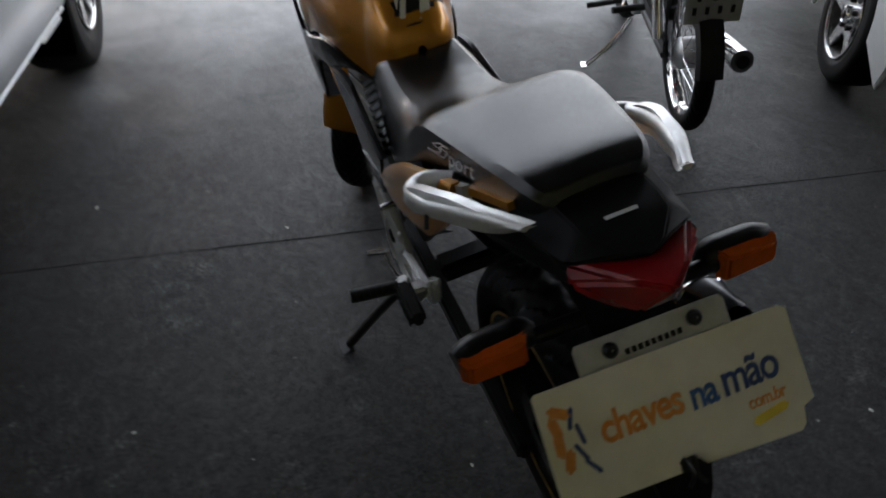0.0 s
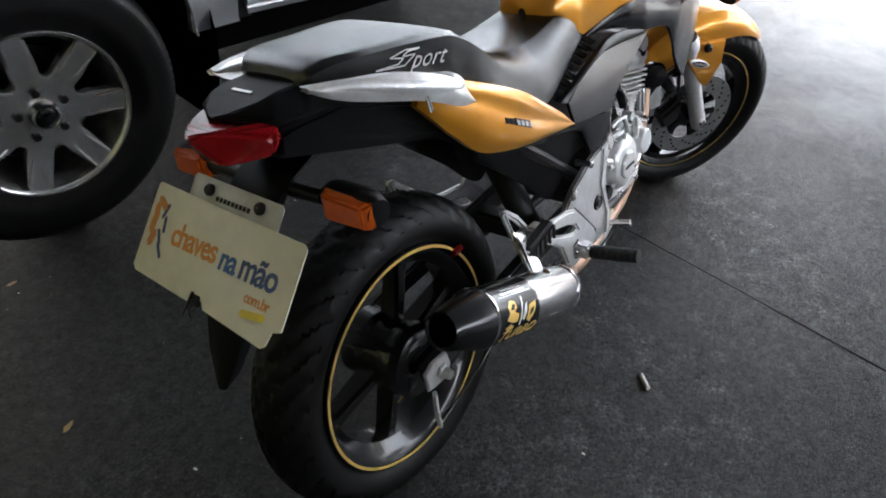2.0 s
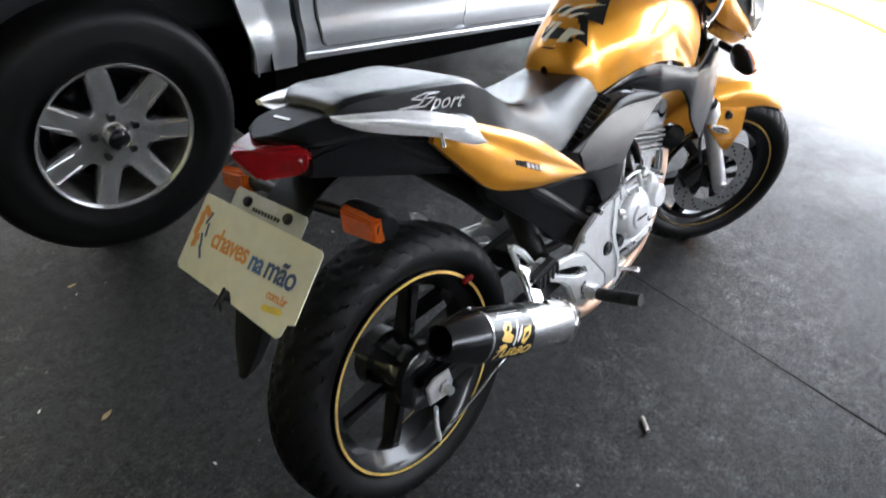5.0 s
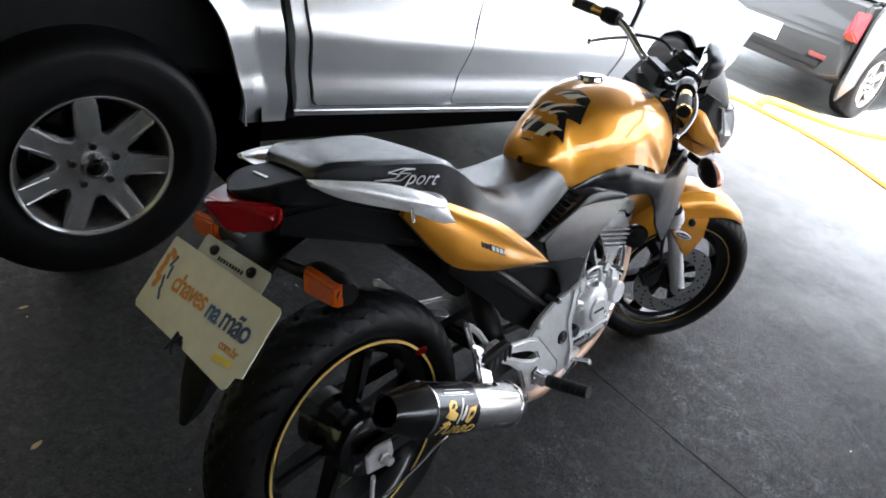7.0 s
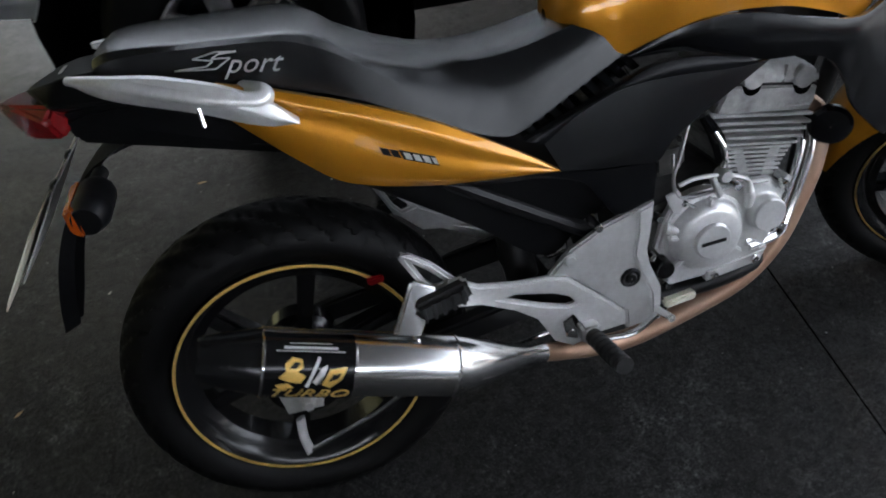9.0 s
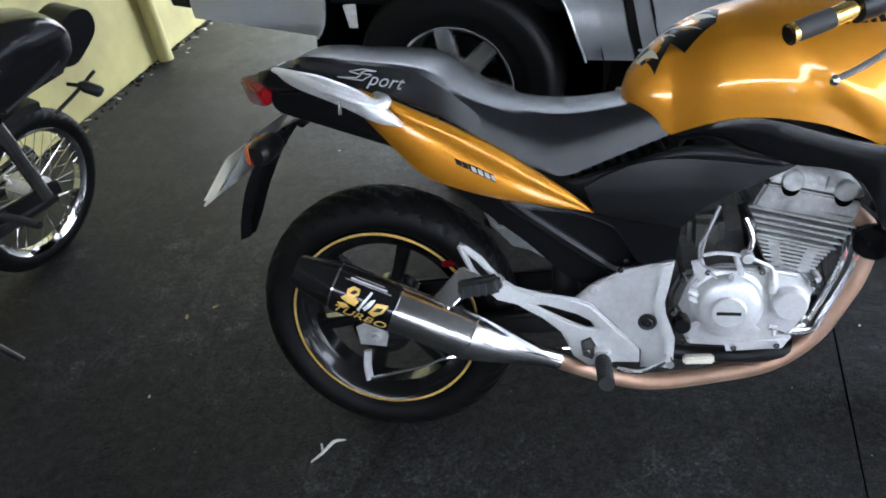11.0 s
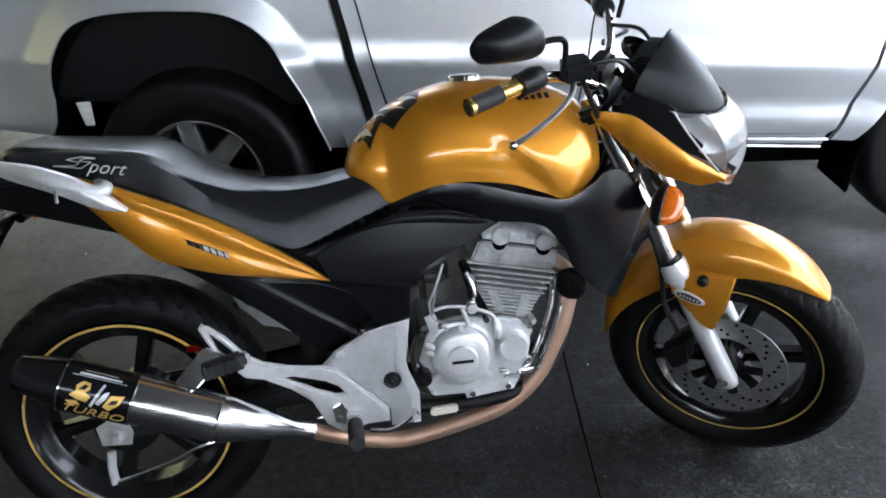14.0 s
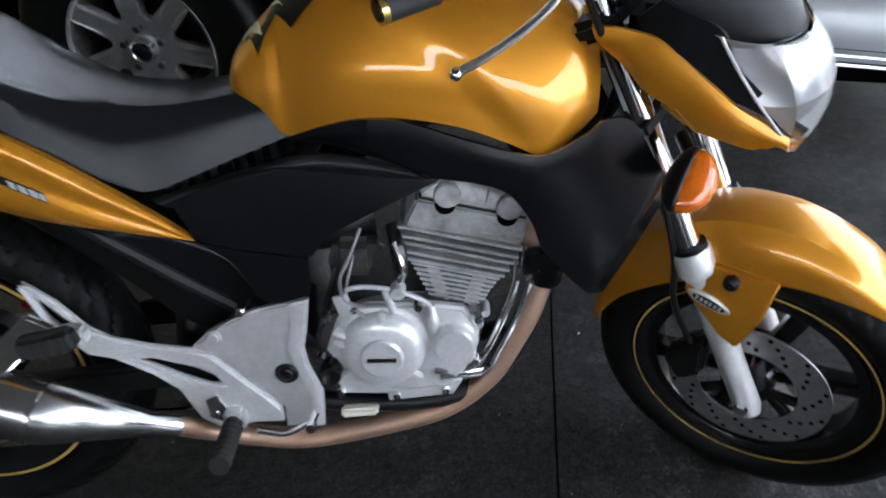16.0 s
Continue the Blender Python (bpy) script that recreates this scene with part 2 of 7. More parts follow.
def floor_material():
    m = bpy.data.materials.new("worn asphalt floor")
    m.use_nodes = True
    nt = m.node_tree
    b = nt.nodes["Principled BSDF"]
    tc = nt.nodes.new("ShaderNodeTexCoord")

    def tex(scale, detail=5, rough=0.6):
        n = nt.nodes.new("ShaderNodeTexNoise")
        n.inputs["Scale"].default_value, n.inputs["Detail"].default_value, n.inputs["Roughness"].default_value = scale, detail, rough
        nt.links.new(tc.outputs["Object"], n.inputs["Vector"])
        return n.outputs["Fac"]

    def ramp(fac, stops):
        r = nt.nodes.new("ShaderNodeValToRGB")
        el = r.color_ramp.elements
        while len(el) < len(stops):
            el.new(0.5)
        for s, (p, c) in zip(el, stops):
            s.position, s.color = p, (c, c, c, 1) if isinstance(c, float) else c + (1,)
        nt.links.new(fac, r.inputs["Fac"])
        return r.outputs["Color"]

    def mix(mode, fac, a_, b_):
        x = nt.nodes.new("ShaderNodeMix")
        x.data_type, x.blend_type = "RGBA", mode
        x.inputs["Factor"].default_value = fac
        nt.links.new(a_, x.inputs["A"])
        nt.links.new(b_, x.inputs["B"])
        return x.outputs["Result"]

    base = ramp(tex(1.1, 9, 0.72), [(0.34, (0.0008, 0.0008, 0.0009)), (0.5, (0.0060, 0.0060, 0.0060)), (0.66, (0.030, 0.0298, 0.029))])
    grain = ramp(tex(95, 5, 0.85), [(0.38, 0.12), (0.5, 0.7), (0.64, 3.4)])
    c = mix("MULTIPLY", 1.0, base, grain)
    mottle = ramp(tex(14, 7, 0.75), [(0.36, 0.22), (0.52, 1.0), (0.64, 2.9)])
    c = mix("MULTIPLY", 0.9, c, mottle)
    stains = ramp(tex(2.7, 6, 0.62), [(0.30, 0.25), (0.40, 1.0), (1.0, 1.0)])
    c = mix("MULTIPLY", 0.8, c, stains)
    drips = ramp(tex(9, 3, 0.5), [(0.31, 0.08), (0.37, 1.0), (1.0, 1.0)])
    c = mix("MULTIPLY", 0.8, c, drips)
    specks = ramp(tex(62, 2, 0.5), [(0.0, 0.0), (0.74, 0.0), (0.78, 0.22)])
    c = mix("ADD", 1.0, c, specks)
    stones = ramp(tex(170, 2, 0.6), [(0.0, 0.0), (0.60, 0.0), (0.70, 0.045)])
    c = mix("ADD", 1.0, c, stones)
    # base colour turns paler along +X, painting in the yard's daylight, along a ragged edge
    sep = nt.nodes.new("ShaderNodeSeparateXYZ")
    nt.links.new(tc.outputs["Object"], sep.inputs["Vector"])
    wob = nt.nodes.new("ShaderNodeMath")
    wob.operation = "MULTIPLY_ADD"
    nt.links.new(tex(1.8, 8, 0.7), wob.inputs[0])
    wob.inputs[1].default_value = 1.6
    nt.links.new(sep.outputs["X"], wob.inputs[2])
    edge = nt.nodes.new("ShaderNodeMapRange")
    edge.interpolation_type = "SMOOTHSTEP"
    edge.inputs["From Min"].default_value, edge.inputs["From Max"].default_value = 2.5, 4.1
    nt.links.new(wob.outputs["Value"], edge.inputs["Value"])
    yard_pale = ramp(tex(5, 8, 0.7), [(0.3, (0.13, 0.13, 0.13)), (0.7, (0.23, 0.23, 0.227))])
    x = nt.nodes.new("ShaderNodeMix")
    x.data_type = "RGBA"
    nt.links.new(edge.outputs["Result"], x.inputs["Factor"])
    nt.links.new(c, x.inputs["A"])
    nt.links.new(yard_pale, x.inputs["B"])
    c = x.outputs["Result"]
    nt.links.new(c, b.inputs["Base Color"])
    nt.links.new(ramp(tex(2.2, 7, 0.7), [(0.3, 0.34), (0.7, 0.58)]), b.inputs["Roughness"])
    bp = nt.nodes.new("ShaderNodeBump")
    bp.inputs["Strength"].default_value, bp.inputs["Distance"].default_value = 1.0, 0.005
    nt.links.new(tex(85, 8, 0.85), bp.inputs["Height"])
    nt.links.new(bp.outputs["Normal"], b.inputs["Normal"])
    # oily patches shine, dusty ones stay dull
    nt.links.new(ramp(tex(38, 7, 0.85), [(0.38, 0.13), (0.5, 0.23), (0.62, 0.37)]), b.inputs["Specular IOR Level"])
    return m


FLOOR = floor_material()


# ---------------- mesh tools ----------------
def part(name, bm, material, parent=None, label="", deg=32):
    bmesh.ops.remove_doubles(bm, verts=bm.verts, dist=1e-5)
    bmesh.ops.recalc_face_normals(bm, faces=bm.faces)
    for f in bm.faces:
        f.smooth = True
    for ed in bm.edges:
        if len(ed.link_faces) == 2 and ed.calc_face_angle(0) > radians(deg):
            ed.smooth = False
    me = bpy.data.meshes.new(name)
    bm.to_mesh(me)
    bm.free()
    me.materials.append(material)
    ob = new(name, me)
    if parent:
        ob.parent = parent
    if label:
        tagged(ob, label)
    return ob


def thing(name, label, category, m=None, group="", kind=""):
    ob = new(name)
    ob.empty_display_size = 0.1
    if m is not None:
        ob.matrix_world = m
    return tagged(ob, label, category, group, kind)


def single(name, bm, material, label, category, group="", kind="", deg=32):
    return tagged(part(name, bm, material, None, label, deg), label, category, group, kind)


def warp(bm, fn):
    for v in bm.verts:
        v.co = Vector(fn(v.co))
    return bm


def flip(bm):
    """The same shape on the other side of the middle plane."""
    other = bm.copy()
    for v in other.verts:
        v.co.y = -v.co.y
    return other


def join(*bms):
    out = bms[0]
    for b in bms[1:]:
        me = bpy.data.meshes.new("tmp")
        b.to_mesh(me)
        out.from_mesh(me)
        bpy.data.meshes.remove(me)
        b.free()
    return out


def sheet(rows, close_u=False, close_v=False, cap=False):
    bm = bmesh.new()
    g_ = [[bm.verts.new(p) for p in r] for r in rows]
    nu, nv = len(g_), len(g_[0])
    for i in range(nu if close_u else nu - 1):
        for j in range(nv if close_v else nv - 1):
            q = (g_[i][j], g_[(i + 1) % nu][j], g_[(i + 1) % nu][(j + 1) % nv], g_[i][(j + 1) % nv])
            try:
                bm.faces.new(q)
            except ValueError:
                pass
    if cap:
        bm.faces.new(g_[0])
        bm.faces.new(g_[-1])
    return bm


def spline(pts, n):
    """n + 1 points on a smooth curve through pts."""
    p = [Vector(q) for q in pts]
    p = [2 * p[0] - p[1]] + p + [2 * p[-1] - p[-2]]
    out = []
    for k in range(n + 1):
        u = k / n * (len(p) - 3)
        i = min(int(u), len(p) - 4)
        t = u - i
        a_, b_, c_, d_ = p[i : i + 4]
        out.append(0.5 * (2 * b_ + (c_ - a_) * t + (2 * a_ - 5 * b_ + 4 * c_ - d_) * t * t + (3 * b_ - a_ - 3 * c_ + d_) * t**3))
    return out


def lerp(x, xs, ys):
    return float(np.interp(x, xs, ys))


def curve(x, xs, ys):
    """A smooth curve through the points (xs, ys)."""
    i = int(min(max(np.searchsorted(xs, x) - 1, 0), len(xs) - 2))
    slope = lambda k: (ys[min(k + 1, len(ys) - 1)] - ys[max(k - 1, 0)]) / (xs[min(k + 1, len(xs) - 1)] - xs[max(k - 1, 0)])
    h = xs[i + 1] - xs[i]
    t = min(1.0, max(0.0, (x - xs[i]) / h))
    return (2 * t**3 - 3 * t**2 + 1) * ys[i] + (t**3 - 2 * t**2 + t) * h * slope(i) + (3 * t**2 - 2 * t**3) * ys[i + 1] + (t**3 - t**2) * h * slope(i + 1)


def tube(pts, r, n=10, steps=None, flat=1.0, radii=None):
    """A round rod along a smooth curve; radii: factors along it; flat: its height over its breadth."""
    c = spline(pts, steps or max(2, 5 * (len(pts) - 1))) if len(pts) > 2 else [Vector(p) for p in pts]
    rows, up = [], None
    for i, p in enumerate(c):
        d = (c[min(i + 1, len(c) - 1)] - c[max(i - 1, 0)]).normalized()
        if up is None:
            up = d.orthogonal() if abs(d.z) > 0.95 else d.cross(Vector((0, 0, 1)))
        up = (up - d * up.dot(d)).normalized()
        w = d.cross(up)
        f = lerp(i / (len(c) - 1), np.linspace(0, 1, len(radii)), radii) if radii else 1
        rows.append([p + r * f * (math.cos(k * 2 * math.pi / n) * up + flat * math.sin(k * 2 * math.pi / n) * w) for k in range(n)])
    return sheet(rows, close_v=True, cap=True)


def lathe(profile, n=64, m=None, closed=False):
    """Turns (radius, y) pairs about the y axis."""
    rows = [[Vector((r * math.cos(2 * math.pi * k / n), y, r * math.sin(2 * math.pi * k / n))) for r, y in profile] for k in range(n)]
    bm = sheet(rows, close_u=True, close_v=closed)
    if m is not None:
        bm.transform(m)
    return bm


def prism(outline, y0, y1, bevel=0.003, holes=(), segs=2):
    """A plate with the given outline in x and z, from y0 to y1, with holes."""
    bm = bmesh.new()
    edges = []
    for loop in (outline, *holes):
        vs = [bm.verts.new((x, y0, z)) for x, z in loop]
        edges += [bm.edges.new((vs[i], vs[(i + 1) % len(vs)])) for i in range(len(vs))]
    bmesh.ops.triangle_fill(bm, use_beauty=True, use_dissolve=False, edges=edges)
    r = bmesh.ops.extrude_face_region(bm, geom=list(bm.faces))
    bmesh.ops.translate(bm, verts=[v for v in r["geom"] if isinstance(v, bmesh.types.BMVert)], vec=(0, y1 - y0, 0))
    bmesh.ops.recalc_face_normals(bm, faces=bm.faces)
    if bevel:
        es = [e_ for e_ in bm.edges if len(e_.link_faces) == 2 and e_.calc_face_angle(0) > radians(55) and abs(e_.verts[0].co.y - e_.verts[1].co.y) < 1e-6]
        bmesh.ops.bevel(bm, geom=es, offset=bevel, segments=segs, affect="EDGES", clamp_overlap=True)
    return bm


def block(cx, cy, cz, sx, sy, sz, bevel=0.004, segs=2, m=None):
    bm = bmesh.new()
    bmesh.ops.create_cube(bm, size=1)
    bmesh.ops.scale(bm, vec=(sx, sy, sz), verts=bm.verts)
    if bevel:
        bmesh.ops.bevel(bm, geom=list(bm.edges), offset=bevel, segments=segs, affect="EDGES", clamp_overlap=True)
    bmesh.ops.translate(bm, vec=(cx, cy, cz), verts=bm.verts)
    if m is not None:
        bm.transform(m)
    return bm


def ribbon(top, bot, yf, thick, nu=28, nv=8, smooth=True):
    """A shaped panel between an upper and a lower line in x and z; yf(x, z, u, v) gives its face, thick its depth inwards (+y)."""
    t3, b3 = [(x, 0, z) for x, z in top], [(x, 0, z) for x, z in bot]
    a_ = spline(t3, nu) if smooth else [Vector((lerp(k / nu, np.linspace(0, 1, len(top)), [p[0] for p in top]), 0, lerp(k / nu, np.linspace(0, 1, len(top)), [p[1] for p in top]))) for k in range(nu + 1)]
    b_ = spline(b3, nu) if smooth else [Vector((lerp(k / nu, np.linspace(0, 1, len(bot)), [p[0] for p in bot]), 0, lerp(k / nu, np.linspace(0, 1, len(bot)), [p[1] for p in bot]))) for k in range(nu + 1)]
    rows = []
    for i in range(nu + 1):
        face = []
        for j in range(nv + 1):
            p = a_[i].lerp(b_[i], j / nv)
            face.append(Vector((p.x, yf(p.x, p.z, i / nu, j / nv), p.z)))
        rows.append(face + [q + Vector((0, thick, 0)) for q in reversed(face)])
    return sheet(rows, close_v=True, cap=True)


def lettering(text, size, m, depth=0.0004, shear=0.0, spacing=1.0, bold=0.0):
    """Raised letters in the built-in face, as a mesh, laid by m."""
    cu = bpy.data.curves.new("letters", "FONT")
    cu.body, cu.size, cu.extrude, cu.shear, cu.space_character, cu.align_x, cu.align_y, cu.offset = text, size, depth, shear, spacing, "CENTER", "CENTER", bold
    ob = bpy.data.objects.new("letters", cu)
    scene.collection.objects.link(ob)
    bpy.context.view_layer.update()
    me = bpy.data.meshes.new_from_object(ob.evaluated_get(bpy.context.evaluated_depsgraph_get()))
    bpy.data.objects.remove(ob)
    bpy.data.curves.remove(cu)
    bm = bmesh.new()
    bm.from_mesh(me)
    bpy.data.meshes.remove(me)
    bm.transform(m)
    return bm


def basis(o, x, y):
    """A frame at o with the given x and y ways."""
    x = Vector(x).normalized()
    z = x.cross(Vector(y)).normalized()
    y = z.cross(x)
    m = Matrix((x, y, z)).transposed().to_4x4()
    m.translation = Vector(o)
    return m


def quad_bar(m, x0, x1, y0, y1, d=0.0006):
    """A thin printed bar on the face m."""
    bm = bmesh.new()
    bmesh.ops.create_cube(bm, size=1)
    bmesh.ops.scale(bm, vec=(x1 - x0, y1 - y0, d), verts=bm.verts)
    bmesh.ops.translate(bm, vec=((x0 + x1) / 2, (y0 + y1) / 2, d / 2), verts=bm.verts)
    bm.transform(m)
    return bm


# ---------------- floor, walls, roof ----------------
def build_setting():
    single("ground", sheet([[(x, y, 0) for y in (-60, 60)] for x in (-40, 80)]), FLOOR, "dark worn asphalt floor with oil stains, the yard's daylight painted in paler", "floor", kind="structure")
    single("wall_west", block(-2.22, 2.675, 1.35, 0.2, 5.75, 2.7, 0.01), WALLPAINT, "yellow-green painted plaster wall, stained at its foot", "wall", kind="structure")
    # invented dark stretch of wall, out of view, to weaken light from the west
    single("wall_west_unseen", block(-2.22, -2.475, 1.35, 0.2, 4.55, 2.7, 0.01), CONCRETE, "unseen dark wall beside the yellow one, added to lower bounced light", "wall", kind="structure")
    single("drainpipe", tube([(-2.07, 2.62, 0.0), (-2.07, 2.62, 2.69)], 0.045, 14), WALLPAINT, "yellow painted drainpipe standing against the wall", "pipe", kind="structure")
    single("wall_north", block(1.0, 8.6, 1.2, 6.6, 0.2, 2.4, 0.01), RENDERWALL, "pale rendered boundary wall far behind the pickup truck", "wall", kind="structure")
    # added out of view: darkens side reflections, gap above lets highlights through
    single("wall_south_screen", block(-0.45, -4.65, 1.10, 3.7, 0.2, 2.2, 0.01), DARKWALL, "unseen dark wall added to shape reflections, with a gap left for highlights", "wall", kind="structure")
    # ceiling and roof strip are out of view, sized to cut the light
    single("ceiling", block(0.55, -0.575, 2.8, 5.7, 8.25, 0.2, 0.01), CONCRETE, "flat dark ceiling added out of view to shade the parking bays", "ceiling", kind="structure")
    single("roof_baffle", block(-1.65, 4.55, 2.8, 1.3, 2.0, 0.2, 0.01), CONCRETE, "unseen roof strip added to cut light along the yellow wall", "ceiling", kind="structure")
    # joint cut across the floor
    rows = []
    for k in range(41):
        y = -7.5 + 15 * k / 40
        x = 1.062 + 0.1 * y + 0.004 * math.sin(y * 9)
        w = 0.0022 + 0.0010 * math.sin(y * 23) + 0.0004 * math.sin(y * 61)
        rows.append([(x - w, y, 0.0008), (x, y, 0.0014), (x + w, y, 0.0008)])
    single("floor_joint", sheet(rows), PITCH, "dark tar-filled joint across the floor", "joint", kind="structure")


build_setting()


# ---------------- the gold motorcycle ----------------
def smooth_rows(rows, n):
    """n + 1 rows on a smooth curve through rows of numbers."""
    p = [np.array(r, float) for r in rows]
    p = [2 * p[0] - p[1]] + p + [2 * p[-1] - p[-2]]
    out = []
    for k in range(n + 1):
        u = k / n * (len(p) - 3)
        i = min(int(u), len(p) - 4)
        t = u - i
        a_, b_, c_, d_ = p[i : i + 4]
        out.append(0.5 * (2 * b_ + (c_ - a_) * t + (2 * a_ - 5 * b_ + 4 * c_ - d_) * t * t + (3 * b_ - a_ - 3 * c_ + d_) * t**3))
    return out


def hull(points, bevel=0.004, segs=2, mirror=True):
    bm = bmesh.new()
    for p in points:
        bm.verts.new(p)
        if mirror and abs(p[1]) > 1e-6:
            bm.verts.new((p[0], -p[1], p[2]))
    bmesh.ops.convex_hull(bm, input=list(bm.verts), use_existing_faces=False)
    loose = [v for v in bm.verts if not v.link_faces]
    bmesh.ops.delete(bm, geom=loose, context="VERTS")
    bmesh.ops.dissolve_limit(bm, angle_limit=radians(3), verts=bm.verts, edges=bm.edges)
    if bevel:
        bmesh.ops.bevel(bm, geom=list(bm.edges), offset=bevel, segments=segs, affect="EDGES", clamp_overlap=True)
    return bm


def tyre_mesh(R, hw, rb, grooves, n=300, slant=6.0, depth=0.007):
    rm = (rb + 0.766 * R) / 1.766
    angles = np.radians(np.linspace(-140, 140, 33))
    rows = []
    for k in range(n):
        th = 2 * math.pi * k / n
        row = []
        for a_ in angles:
            y, r = hw * math.sin(a_), rm + (R - rm) * math.cos(a_)
            if grooves and abs(a_) < radians(78):
                ph = (th * grooves / (2 * math.pi) + slant * abs(y) / hw * 0.35 + (0.5 if y > 0 else 0)) % 1
                if ph < 0.28 and abs(y) > 0.14 * hw:
                    r -= depth
            row.append(Vector((r * math.cos(th), y, r * math.sin(th))))
        rows.append(row)
    return sheet(rows, close_u=True)


def cast_wheel(parent, m, R, hw, rf, w, ring, spokes, grooves, hub_r=0.05, band=0.0028):
    """Black cast motorcycle wheel with a gold stripe on both sides."""
    fix = (lambda b: (b.transform(m), b)[1])
    prof = [(rf, -w), (rf + 0.002, -w + 0.004), (rf - 0.012, -w + 0.010), (rf - 0.03, -0.02), (rf - 0.03, 0.02), (rf - 0.012, w - 0.010), (rf + 0.002, w - 0.004), (rf, w),
            (rf - 0.012, w - 0.004), (rf - 0.024, w - 0.014), (rf - 0.042, 0.025), (rf - 0.042, -0.025), (rf - 0.024, -w + 0.014), (rf - 0.012, -w + 0.004)]
    wheel = part("wheel", fix(lathe(prof, 96, closed=True)), RIMBLACK, parent, "black cast wheel with a gold stripe")
    part("tyre", fix(tyre_mesh(R, hw, rf - 0.002, grooves)), RUBBER, wheel, "worn black motorcycle tyre with slanted grooves", deg=40)
    for s in (-1, 1):
        part("stripe", fix(lathe([(ring - band, s * (w + 0.0012)), (ring + band, s * (w + 0.0012)), (ring + band, s * (w + 0.0002)), (ring - band, s * (w + 0.0002))], 128, closed=True)), GOLDTAPE, wheel, "thin gold stripe")
    part("hub", fix(lathe([(0.018, -w - 0.012), (hub_r, -w - 0.008), (hub_r, -0.03), (hub_r - 0.012, -0.02), (hub_r - 0.012, 0.02), (hub_r, 0.03), (hub_r, w + 0.008), (0.018, w + 0.012)], 40)), RIMBLACK, wheel)
    for k in range(spokes):
        b = bmesh.new()
        bmesh.ops.create_cube(b, size=1)
        for v in b.verts:
            far = v.co.z > 0
            v.co = Vector((v.co.x * (0.034 if far else 0.024), v.co.y * (0.034 if far else 0.05), (rf - 0.032) if far else hub_r - 0.012))
        bmesh.ops.bevel(b, geom=list(b.edges), offset=0.006, segments=2, affect="EDGES")
        b.transform(Matrix.Rotation(2 * math.pi * k / spokes + 0.3, 4, "Y"))
        part("spoke", fix(b), RIMBLACK, wheel)
    return wheel


RAKE, STEER = radians(25), radians(-36.8)
AXLE_F = Vector((1.402, 0, 0.293))
PIVOT = AXLE_F - 0.04 * Vector((math.cos(RAKE), 0, math.sin(RAKE)))
TURN = Matrix.Translation(PIVOT) @ Matrix.Rotation(STEER, 4, Vector((-math.sin(RAKE), 0, math.cos(RAKE)))) @ Matrix.Translation(-PIVOT)


